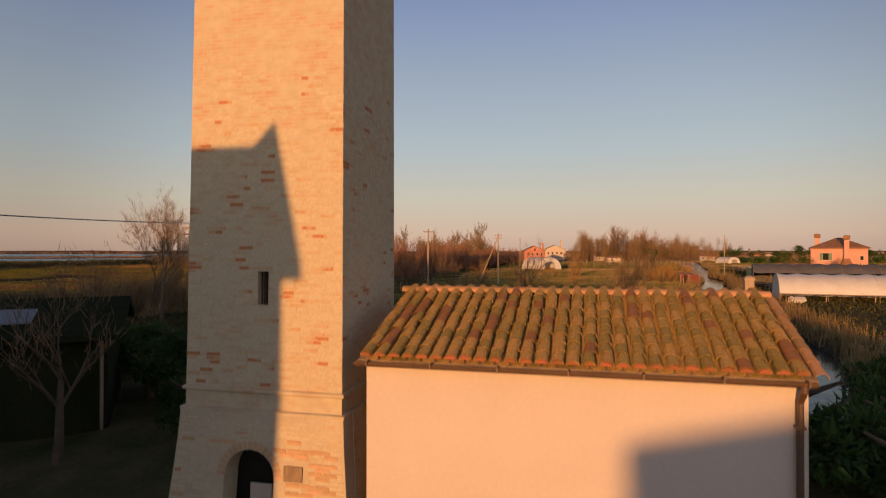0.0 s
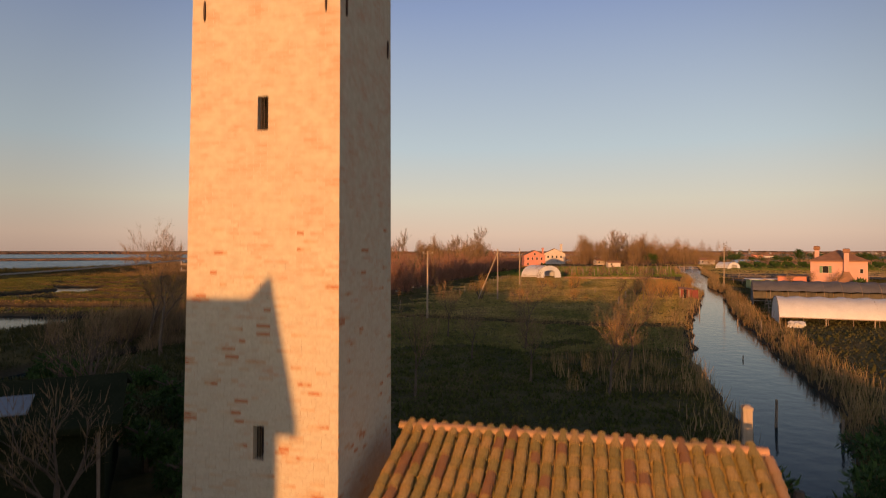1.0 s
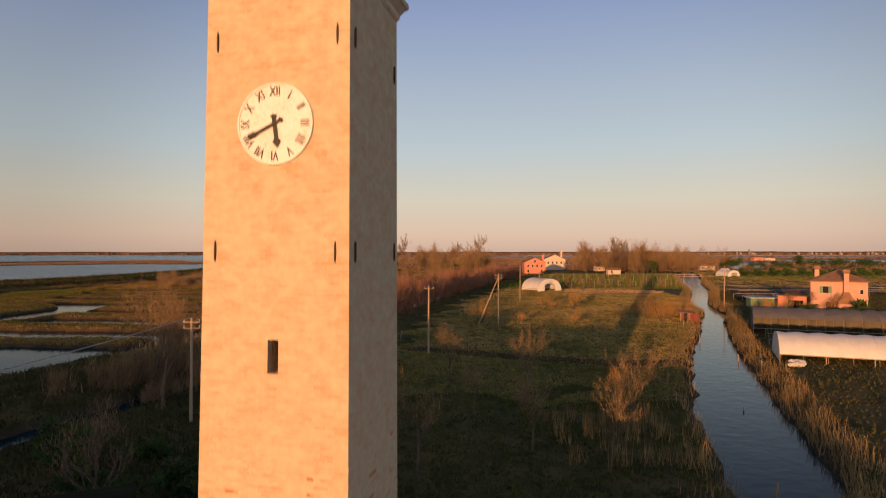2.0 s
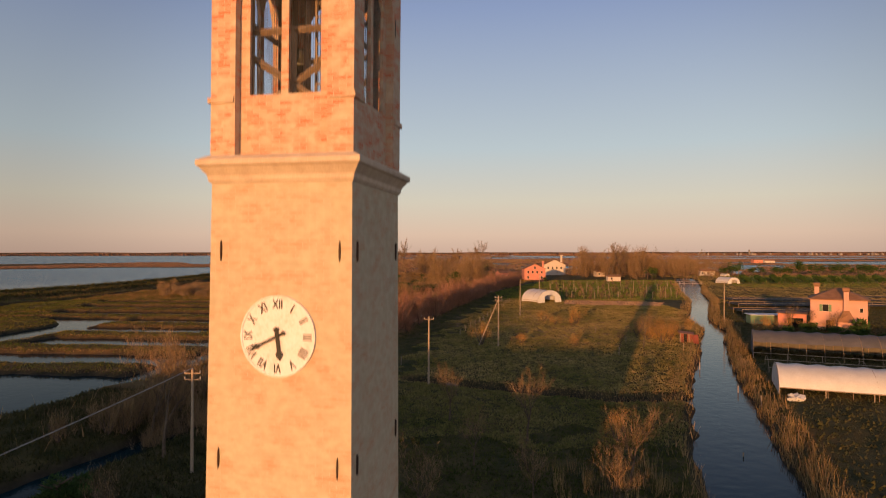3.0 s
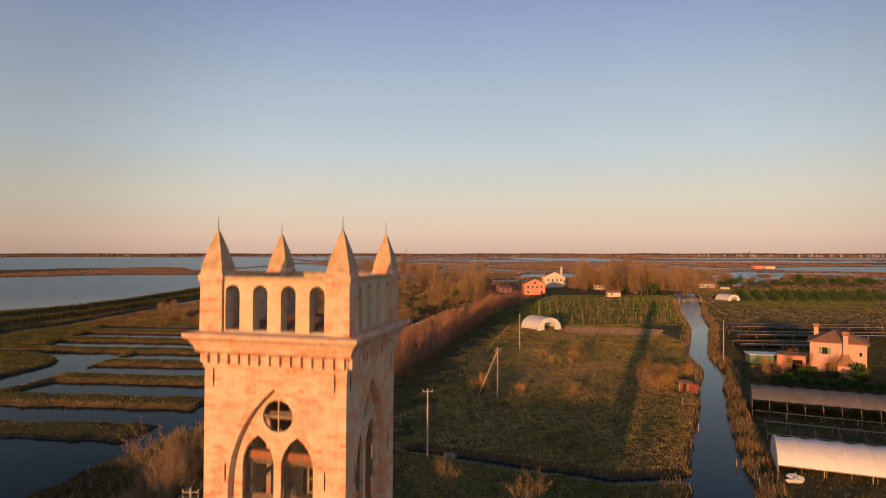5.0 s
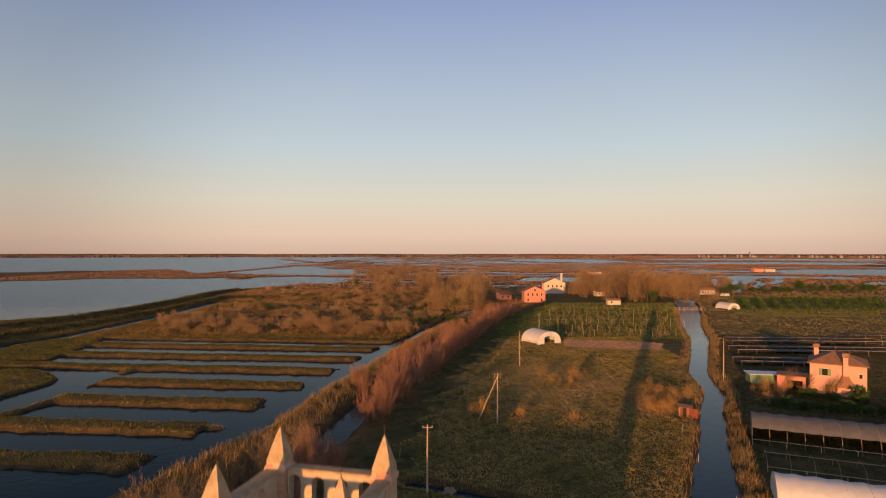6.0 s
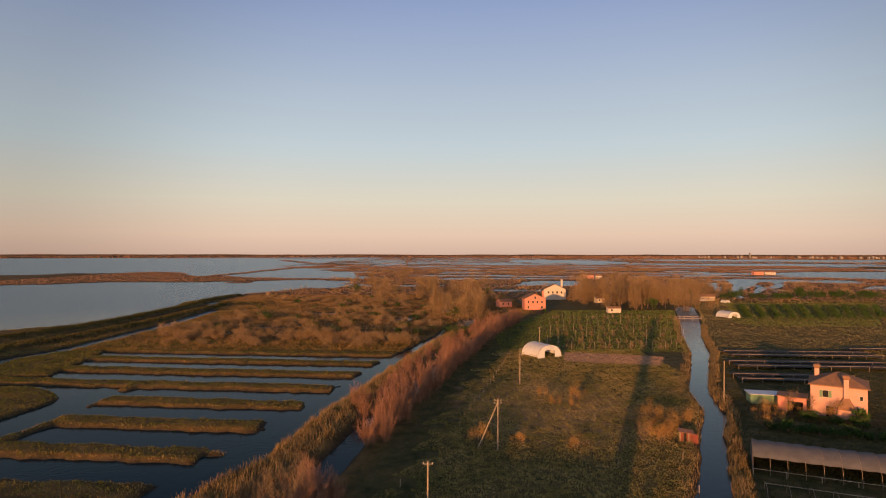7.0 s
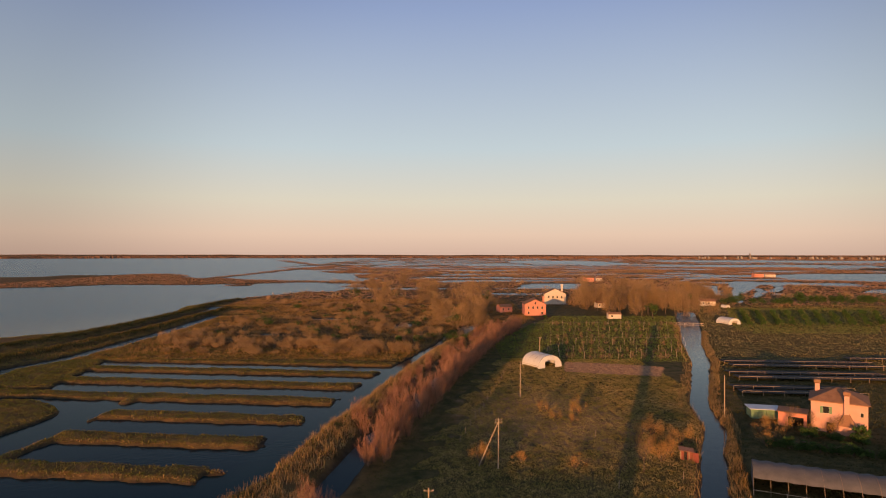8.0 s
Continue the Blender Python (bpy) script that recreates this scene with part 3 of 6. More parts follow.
def ground_material():
    """Grass, salt marsh, bare soil and mud, by zones of the plan, each broken up at two scales."""
    m = bpy.data.materials.new("fields_and_marsh")
    m.use_nodes = True
    n, l = m.node_tree.nodes, m.node_tree.links
    b = n["Principled BSDF"]
    b.inputs["Roughness"].default_value = 0.95
    b.inputs["Specular IOR Level"].default_value = 0.1
    tc = n.new("ShaderNodeTexCoord")

    def noisy(scale, lo, hi, detail=8, rough=0.6):
        t = n.new("ShaderNodeTexNoise")
        t.inputs["Scale"].default_value, t.inputs["Detail"].default_value, t.inputs["Roughness"].default_value = scale, detail, rough
        l.new(tc.outputs["Object"], t.inputs[0])
        r = n.new("ShaderNodeValToRGB")
        r.color_ramp.elements[0].position, r.color_ramp.elements[1].position = 0.34, 0.66
        r.color_ramp.elements[0].color, r.color_ramp.elements[1].color = (*lo, 1), (*hi, 1)
        l.new(t.outputs[0], r.inputs[0])
        return r.outputs[0]

    def mix(fac, a, c):
        x = n.new("ShaderNodeMix")
        x.data_type = "RGBA"
        l.new(fac, x.inputs[0])
        l.new(a, x.inputs[6])
        l.new(c, x.inputs[7])
        return x.outputs[2]

    zone = n.new("ShaderNodeVertexColor")
    zone.layer_name = "zone"
    sp = n.new("ShaderNodeSeparateColor")
    l.new(zone.outputs[0], sp.inputs[0])
    grass = noisy(0.35, (0.035, 0.04, 0.012), (0.12, 0.09, 0.036))
    marsh = noisy(0.22, (0.06, 0.045, 0.016), (0.19, 0.11, 0.04))
    soil = noisy(1.4, (0.23, 0.14, 0.085), (0.35, 0.215, 0.13))
    mud = noisy(0.8, (0.025, 0.02, 0.013), (0.06, 0.045, 0.03))
    colour = mix(sp.outputs[0], grass, marsh)
    colour = mix(sp.outputs[1], colour, soil)
    colour = mix(sp.outputs[2], colour, mud)
    l.new(colour, b.inputs["Base Color"])
    t = n.new("ShaderNodeTexNoise")
    t.inputs["Scale"].default_value, t.inputs["Detail"].default_value = 2.5, 8
    l.new(tc.outputs["Object"], t.inputs[0])
    bp = n.new("ShaderNodeBump")
    bp.inputs["Strength"].default_value, bp.inputs["Distance"].default_value = 0.7, 0.25
    l.new(t.outputs[0], bp.inputs["Height"])
    l.new(bp.outputs[0], b.inputs["Normal"])
    return m


gx = steps(-125, 110, 0.9, -4990, 4990, 1.045)
gy = steps(14, 216, 0.9, -900, 4990, 1.04)
GX, GY = np.meshgrid(gx, gy)
ground = sheet("ground", gx, gy, ground_z(GX, GY), ground_material())
tagged(ground, "winter grass fields, brown salt marsh dikes and muddy banks", "ground", kind="structure")
GS, GT = land(GX, GY)
fields = np.clip((GX - np.interp(GY, [0, 90, 154, 240, 305, 340], [-24, -13, -1, 20, 43, 60])) / 3, 0, 1) * np.clip((430 - GY) / 40, 0, 1)
# near-left ground in shade gets the darker grass zone, not marsh
fields = np.maximum(fields, np.clip((62 - GY) / 8, 0, 1) * np.clip((GX + 75) / 5, 0, 1))
dry = np.clip(1 - fields + 0.35 * waves(GX, GY, 25, 31), 0, 1)
def soil_bed(X, Y):
    u = Y + 0.29 * (X - 37)
    return (X > 37 + 0.2 * (Y - 183)) & (X < 63.5 + 0.42 * (Y - 174.5)) & (u > 182.8) & (u < 200.9)


dug = soil_bed(GX, GY).astype(float)
dug = np.maximum(dug, 0.75 * np.clip(1 - np.abs(blob_sd(GX, GY, 24, 133, 17, 26, 0) + 9) / 14 + 0.4 * waves(GX, GY, 9, 33), 0, 1))
wet = np.clip((0.9 - GS) / 0.7, 0, 1) * (np.hypot(GX, GY) < 4200)
layer = ground.data.color_attributes.new("zone", "FLOAT_COLOR", "POINT")
layer.data.foreach_set("color", np.stack([dry, dug, wet, np.ones(dry.shape)], -1).ravel())

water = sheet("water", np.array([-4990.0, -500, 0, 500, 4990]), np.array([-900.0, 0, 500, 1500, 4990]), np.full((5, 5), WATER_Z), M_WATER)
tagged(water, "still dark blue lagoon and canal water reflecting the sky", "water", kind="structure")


def plate(bm, outer, holes, y0, y1, m=None, bend=None):
    """A wall of outline (x, z) with holes right through it, from y0 to y1."""
    tmp = bmesh.new()
    edges = []
    for loop in (outer, *holes):
        vs = [tmp.verts.new((x, y0, z)) for x, z in loop]
        edges += [tmp.edges.new((vs[i], vs[(i + 1) % len(vs)])) for i in range(len(vs))]
    bmesh.ops.triangle_fill(tmp, edges=edges, use_beauty=True)
    got = bmesh.ops.extrude_face_region(tmp, geom=tmp.faces[:])
    bmesh.ops.translate(tmp, vec=(0, y1 - y0, 0), verts=[v for v in got["geom"] if isinstance(v, bmesh.types.BMVert)])
    if bend:
        for v in tmp.verts:
            v.co.y += bend(v.co.z)
    if m is not None:
        bmesh.ops.transform(tmp, matrix=m, verts=tmp.verts[:])
    bmesh.ops.recalc_face_normals(tmp, faces=tmp.faces[:])
    me = bpy.data.meshes.new("tmp")
    tmp.to_mesh(me)
    tmp.free()
    bm.from_mesh(me)
    bpy.data.meshes.remove(me)
    return bm


def pointed(cx, half, z0, spring, apex, n=7):
    """Outline of a pointed-arch opening."""
    rise = apex - spring
    r = (half * half + rise * rise) / (2 * half)
    right = []
    for i in range(n + 1):
        a = math.acos(max(-1, min(1, (r - half) / r))) * i / n
        right.append((cx + half - r + r * math.cos(a), spring + r * math.sin(a)))
    left = [(2 * cx - x, z) for x, z in right[:-1]][::-1]
    return [(cx - half, z0), (cx + half, z0)] + right + left


def round_arch(cx, half, z0, spring, n=10):
    arc = [(cx + half * math.cos(math.pi * i / n), spring + half * math.sin(math.pi * i / n)) for i in range(n + 1)]
    return [(cx - half, z0), (cx + half, z0)] + arc


def circle(cx, cz, r, n=20):
    return [(cx + r * math.cos(2 * math.pi * i / n), cz + r * math.sin(2 * math.pi * i / n)) for i in range(n)]


# ---- the bell tower ----
TOWER = pose(-2.785, 11.57, 0, 0, 0.49, -12.5)
tower = thing("bell_tower", TOWER, "tall square limewashed brick bell tower with clock and open belfry", "bell tower")
SIDES = [pose(0, 0, 0, 0, 0, 90 * k) for k in range(4)]


def half_at(z):
    return 1.445 - 0.0075 * (z - 3.3)


# battered base with an arched doorway
def batter(z):
    return -0.27 * max(0.0, (2.9 - z) / 2.9) ** 1.25 - 0.05


DOOR = round_arch(-0.14, 0.46, 0.05, 1.84)
for k, side in enumerate(SIDES):
    bm = bmesh.new()
    zs = [2.9 * i / 6 for i in range(7)]
    outer = [(-half_at(z) + batter(z) + (0.4 if k % 2 else 0), z) for z in zs[::-1]]
    outer = outer + [(-x, z) for x, z in outer[::-1]]
    plate(bm, outer, [DOOR] if k == 0 else [], -half_at(3) - 0.02, -half_at(3) + 0.42, side, batter if k == 0 else (lambda z: batter(z)))
    base_wall = part("battered_base_wall", bm, M_MORTAR if k == 0 else M_BRICK, tower)
    if k == 0:
        front_base = base_wall
bm = box(bmesh.new(), -1.0, 1.0, -1.0, 1.0, 0.0, 2.85)
part("doorway_back", bm, M_DARK, tower, "unlit doorway interior")
bm = box(bmesh.new(), -0.30, 0.10, -1.26, -1.22, 0.75, 1.62)
part("notice_board", bm, M_WHITE, tower, "blank white notice board in the doorway")
bm = box(bmesh.new(), 0.50, 0.83, -1.615, -1.56, 1.84, 2.09)
plaque = part("plaque", bm, M_WOOD, tower, "small stone plaque beside the doorway")

for z0, z1, out in ((2.87, 2.95, 0.07), (3.22, 3.30, 0.05)):
    h = half_at(z0) + out
    bm = frustum(bmesh.new(), [(h - 0.02, h - 0.02, z0), (h, h, z0 + 0.02), (h, h, z1 - 0.015), (h - 0.03, h - 0.03, z1)])
    part("string_course", bm, M_BRICK, tower)

# shaft, with slit windows in the front
SLITS = [(5.0, 0.095, 0.285), (10.58, 0.10, 0.29)]
ROWS_Z = [2.9, 4.715, 5.285, 10.29, 10.87, 14.0, 17.45]
bm = bmesh.new()
for k, side in enumerate(SIDES):
    cols = [-1, -0.1, 0.1, 1]
    grid = []
    for z in ROWS_Z:
        h = half_at(z)
        grid.append([bm.verts.new(side @ Vector((c * h if abs(c) == 1 else c, -h, z))) for c in cols])
    for r in range(len(ROWS_Z) - 1):
        for c in range(3):
            q = (grid[r][c], grid[r][c + 1], grid[r + 1][c + 1], grid[r + 1][c])
            if k == 0 and c == 1 and r in (1, 3):
                deep = [bm.verts.new(v.co + Vector((0, 0.32, 0))) for v in q]
                for i in range(4):
                    j = (i + 1) % 4
                    bm.faces.new((q[i], q[j], deep[j], deep[i]))
            else:
                bm.faces.new(q)
bmesh.ops.remove_doubles(bm, verts=bm.verts[:], dist=0.0005)
shaft = part("shaft", bm, M_BRICK, tower, "pale limewashed brick shaft with red bricks showing through")
for z, hw, hh in SLITS:
    y = -half_at(z)
    slit = part("slit_window", box(bmesh.new(), -hw - 0.02, hw + 0.02, y + 0.30, y + 0.34, z - hh, z + hh), M_DARK, tower, "narrow barred slit window")
    for i in range(4):
        x = -hw + 2 * hw * (i + 0.5) / 4
        part("bar", tube(bmesh.new(), (x, y + 0.10, z - hh), (x, y + 0.10, z + hh), 0.008, 0.008, 5), M_IRON, slit)

# iron wall anchors
for z, xs in ((12.4, (-1.13, 1.13)), (16.1, (-1.13, 1.13)), (20.75, (-0.93, 0.98)), (22.45, (-1.18, 1.15))):
    for k in (0, 1):
        for x in xs:
            h = half_at(min(z, 17.4)) + 0.015
            bm = bmesh.new()
            slab(bm, [(-0.015, 0), (-0.010, -0.13), (0.0, -0.18), (0.010, -0.13), (0.015, 0), (0.010, 0.13), (0.0, 0.18), (-0.010, 0.13)], -0.02, 0.02, SIDES[k] @ pose(x, -h, z))
            part("wall_anchor", bm, M_IRON, tower, "dark iron wall anchor")

# mid cornice under the belfry
H = half_at(17.4)
bm = frustum(bmesh.new(), [(H + 0.01, H + 0.01, 17.30), (H + 0.05, H + 0.05, 17.36), (H + 0.06, H + 0.06, 17.44), (H + 0.16, H + 0.16, 17.58), (H + 0.21, H + 0.21, 17.62), (H + 0.21, H + 0.21, 17.71), (H + 0.05, H + 0.05, 17.80)])
part("lower_cornice", bm, M_STONE, tower)

# belfry: corner walls with a tall pointed recess on each side, tracery inside it
BH = 1.364
for k, side in enumerate(SIDES):
    bm = bmesh.new()
    w = BH if k % 2 == 0 else BH - 0.16
    plate(bm, [(-w, 17.72), (w, 17.72), (w, 22.85), (-w, 22.85)], [pointed(0.0, 0.88, 17.80, 20.45, 22.28)], -BH, -BH + 0.16, side)
    part("belfry_wall", bm, M_BRICK_RED, tower, "worn orange brick belfry wall with a pointed recess")
    bm = bmesh.new()
    w = BH - 0.163 if k % 2 == 0 else BH - 0.36
    holes = [pointed(-0.378, 0.308, 18.90, 20.85, 21.40), pointed(0.378, 0.308, 18.90, 20.85, 21.40), circle(0.0, 21.76, 0.29)]
    plate(bm, [(-w, 17.72), (w, 17.72), (w, 22.85), (-w, 22.85)], holes, -BH + 0.162, -BH + 0.235, side)
    tracery = part("belfry_tracery", bm, M_BRICK_RED, tower, "twin pointed lights under a round opening")
    for cx in (-0.378, 0.378):
        for i in range(13):
            x = cx - 0.29 + 0.58 * (i + 0.5) / 13
            part("screen_wire", tube(bmesh.new(), side @ Vector((x, -BH + 0.215, 18.88)), side @ Vector((x, -BH + 0.215, 20.95 + 0.36 * (1 - abs(x - cx) / 0.31))), 0.004, 0.004, 4), M_MESH, tracery)
    bm = bmesh.new()
    box(bm, -0.012, 0.012, -BH + 0.19, -BH + 0.22, 21.465, 22.055, side)
    box(bm, -0.295, 0.295, -BH + 0.191, -BH + 0.219, 21.738, 21.762, side)
    part("oculus_cross_bar", bm, M_PALEWOOD, tracery, "pale cross bar in the round opening")
    for x0, x1 in ((-BH - 0.04, -0.90), (0.90, BH + 0.04)):
        part("impost_band", box(bmesh.new(), x0, x1, -BH - 0.035 - 0.002 * k, -BH + 0.05, 18.74, 18.84, side), M_BRICK_RED, tower)
part("belfry_floor", box(bmesh.new(), -1.18, 1.18, -1.18, 1.18, 18.3, 18.45), M_WOOD, tower)
part("belfry_ceiling", box(bmesh.new(), -1.1, 1.1, -1.1, 1.1, 22.6, 22.8), M_WOOD, tower)

# timber bell frame with its braces and two bells
frame_timbers = [((-0.85, y, 18.45), (-0.85, y, 22.3)) for y in (-0.88, 0.88)] + [((0.85, y, 18.45), (0.85, y, 22.3)) for y in (-0.88, 0.88)]
frame_timbers += [((-0.95, y, z), (0.95, y, z)) for y in (-0.88, 0.88) for z in (20.15, 20.85)] + [((x, -0.95, 20.3), (x, 0.95, 20.3)) for x in (-0.85, 0.85)]
frame_timbers += [((-0.85, y, 18.6), (0.85, y, 19.7)) for y in (-0.88, 0.88)] + [((0.85, y, 18.6), (-0.85, y, 19.7)) for y in (-0.88, 0.88)]
frame_timbers += [((0.0, y, 18.45), (0.0, y, 20.15)) for y in (-0.88, 0.88)]
frame_timbers += [((0.1, -0.5, 18.5), (0.1, -0.5, 22.2)), ((-0.35, -0.5, 18.5), (-0.35, -0.5, 22.2)), ((-0.9, -0.98, 21.72), (0.9, -0.98, 21.72))]
frame_stand = part("bell_frame", box(bmesh.new(), -0.95, 0.95, -0.95, 0.95, 18.45, 18.55), M_WOOD, tower, "timber bell frame")
for a, b in frame_timbers:
    part("timber", tube(bmesh.new(), a, b, 0.07, 0.07, 4), M_WOOD, frame_stand)
part("beam", box(bmesh.new(), -1.0, 1.0, -1.02, -0.90, 20.92, 21.06), M_FRESHTILE, frame_stand, "red-painted cross beam")
ladder = part("ladder", box(bmesh.new(), 0.30, 0.34, -0.62, -0.58, 18.45, 20.9), M_PALEWOOD, frame_stand, "pale wooden ladder")
part("stile", box(bmesh.new(), 0.58, 0.62, -0.62, -0.58, 18.45, 20.9), M_PALEWOOD, ladder)
for i in range(9):
    part("rung", box(bmesh.new(), 0.34, 0.58, -0.615, -0.585, 18.7 + 0.25 * i, 18.73 + 0.25 * i), M_PALEWOOD, ladder)
for cx, r in ((-0.32, 0.33), (0.42, 0.28)):
    bm = bmesh.new()
    prof = [(0.05, 0.0), (0.42, -0.03), (0.55, -0.2), (0.62, -0.6), (0.75, -0.95), (1.0, -1.2), (0.9, -1.2)]
    rings = [[bm.verts.new((cx + p * r * math.cos(2 * math.pi * i / 14), p * r * math.sin(2 * math.pi * i / 14), 20.1 + q * r)) for i in range(14)] for p, q in prof]
    for a, b in zip(rings, rings[1:]):
        for i in range(14):
            bm.faces.new((a[i], b[i], b[(i + 1) % 14], a[(i + 1) % 14]))
    part("bell", bm, M_BRONZE, tower, "green bronze bell", True)

# upper cornice with dentils
bm = frustum(bmesh.new(), [(BH + 0.02, BH + 0.02, 22.62), (BH + 0.03, BH + 0.03, 22.86), (BH + 0.12, BH + 0.12, 22.92), (BH + 0.14, BH + 0.14, 23.0), (BH + 0.21, BH + 0.21, 23.12), (BH + 0.285, BH + 0.285, 23.18), (BH + 0.285, BH + 0.285, 23.24), (BH + 0.1, BH + 0.1, 23.27)])
part("upper_cornice", bm, M_BRICK_RED, tower, "flared brick cornice")
for side in SIDES:
    for i in range(14):
        x = -BH + 0.06 + (2 * BH - 0.12) * i / 13
        bm = bmesh.new()
        box(bm, x - 0.055, x + 0.055, -BH - 0.10, -BH + 0.0, 22.70, 22.88, side)
        part("dentil", bm, M_BRICK_RED, tower)

# parapet of small arches between corner posts, and pinnacles
PH = 1.437
for k, side in enumerate(SIDES):
    bm = bmesh.new()
    span = PH - 0.46
    step = (2 * span - 0.33) / 3
    arches = [round_arch(-span + 0.165 + step * i, 0.14, 23.30, 23.97, 8) for i in range(4)]
    plate(bm, [(-span, 23.26), (span, 23.26), (span, 24.2), (-span, 24.2)], arches, -PH + 0.06, -PH + 0.30, side)
    part("parapet_arcade", bm, M_BRICK, tower, "row of small open arches")
    bm = bmesh.new()
    box(bm, -span - 0.01, span + 0.01, -PH + 0.03, -PH + 0.33, 24.2, 24.26, side)
    part("parapet_coping", bm, M_PINNACLE, tower)
    c = side @ Vector((-PH + 0.225, -PH + 0.225, 0))
    bm = bmesh.new()
    frustum(bm, [(0.225, 0.225, 23.25), (0.215, 0.215, 24.14), (0.245, 0.245, 24.19), (0.25, 0.25, 24.27), (0.215, 0.215, 24.31), (0.205, 0.205, 24.37)])
    bmesh.ops.translate(bm, vec=c, verts=bm.verts[:])
    post = part("corner_post", bm, M_BRICK_RED, tower, "red-stained corner post")
    bm = bmesh.new()
    frustum(bm, [(0.205, 0.205, 24.37), (0.215, 0.215, 24.40), (0.185, 0.185, 24.52), (0.12, 0.12, 24.76), (0.05, 0.05, 24.99), (0.012, 0.012, 25.10)])
    bmesh.ops.translate(bm, vec=c, verts=bm.verts[:])
    part("pinnacle", bm, M_PINNACLE, post, "mossy pointed stone cap")
    part("lightning_rod", tube(bmesh.new(), c + Vector((0, 0, 25.06)), c + Vector((0, 0, 25.34)), 0.009, 0.004, 5), M_IRON, post)
part("tower_roof", frustum(bmesh.new(), [(1.2, 1.2, 23.2), (1.2, 1.2, 23.3), (0.1, 0.1, 23.5)]), M_ROOFTILE, tower)

# the clock
CZ, CR = 14.61, 0.69
yc = -half_at(CZ)
bm = bmesh.new()
slab(bm, circle(0, 0, CR, 40), -0.03, 0.03, pose(0, yc + 0.0, CZ))
clock = part("clock_dial", bm, M_DIAL, tower, "round white clock dial with black Roman numerals")
bm = bmesh.new()
ring_slab(bm, circle(0, 0, CR + 0.02, 40), circle(0, 0, CR - 0.012, 40), -0.045, 0.02, pose(0, yc, CZ))
part("dial_rim", bm, M_DIAL, clock)
NUMERALS = ["XII", "I", "II", "III", "IIII", "V", "VI", "VII", "VIII", "IX", "X", "XI"]
for i, word in enumerate(NUMERALS):
    cu = bpy.data.curves.new("numeral", "FONT")
    cu.body, cu.size, cu.align_x, cu.align_y, cu.extrude, cu.offset = word, 0.23, "CENTER", "CENTER", 0.004, 0.003
    tmp = bpy.data.objects.new("numeral", cu)
    me = bpy.data.meshes.new_from_object(tmp)
    bpy.data.objects.remove(tmp)
    a = radians(30 * i)
    me.transform(pose(math.sin(a) * CR * 0.80, yc - 0.036, CZ + math.cos(a) * CR * 0.80, 90, 0, 0) @ pose(0, 0, 0, 0, 0, -30 * i) @ Matrix.Diagonal((0.72, 1.0, 1, 1)))
    me.materials.append(M_BLACK)
    num = new("numeral", me)
    num.parent = clock
for name, angle, length, wide, back in (("minute_pointer", 244, 0.58, 0.042, 0.18), ("hour_pointer", 172, 0.43, 0.062, 0.17)):
    bm = bmesh.new()
    slab(bm, [(-wide * 0.55, -back * 0.55), (-wide * 1.1, -back * 0.8), (0.0, -back), (wide * 1.1, -back * 0.8), (wide * 0.55, -back * 0.55), (wide * 0.55, length * 0.62), (wide * 1.25, length * 0.74), (0.0, length), (-wide * 1.25, length * 0.74), (-wide * 0.55, length * 0.62)], -0.008, 0.008, pose(0, yc - 0.05 - (0.015 if name[0] == "m" else 0), CZ) @ pose(0, 0, 0, 0, angle, 0))
    part(name, bm, M_BLACK, clock, "black clock pointer")

# ---- the low church annexe beside the tower ----
ANNEX = pose(-1.20, 9.42, 0, 0, 0, -14.3)
annex = thing("church_annexe", ANNEX, "low pale plastered building with an old terracotta tile roof", "building")
AL, AD, EAVE, RIDGE = 6.20, 4.5, 3.95, 4.75
part("front_wall", box(bmesh.new(), 0, AL, 0, 0.3, 0, EAVE), M_PLASTER, annex, "plain pale plaster wall")
part("back_wall", box(bmesh.new(), 0, AL, AD - 0.3, AD, 0, EAVE), M_PLASTER, annex)
for x0, x1 in ((0.0, 0.3), (AL - 0.3, AL)):
    bm = bmesh.new()
    slab(bm, [(0.302, 0), (AD - 0.302, 0), (AD - 0.302, EAVE), (AD / 2, RIDGE - 0.1), (0.302, EAVE)], x0, x1, Matrix(((0, 1, 0, 0), (1, 0, 0, 0), (0, 0, 1, 0), (0, 0, 0, 1))))
    bmesh.ops.recalc_face_normals(bm, faces=bm.faces[:])
    part("gable_wall", bm, M_PLASTER, annex)
slope = math.atan2(RIDGE - EAVE, AD / 2)
run = math.hypot(RIDGE - EAVE, AD / 2) + 0.2
for k in (0, 1):
    bm = bmesh.new()
    m = pose(0, -0.18, EAVE - 0.02, math.degrees(slope)) if k == 0 else pose(AL, AD + 0.18, EAVE - 0.02, 0, 0, 180) @ pose(0, 0, 0, math.degrees(slope))
    box(bm, -0.06, AL + 0.06, 0.0, run, -0.02, 0.03, m)
    part("roof_deck", bm, M_WOOD, annex)


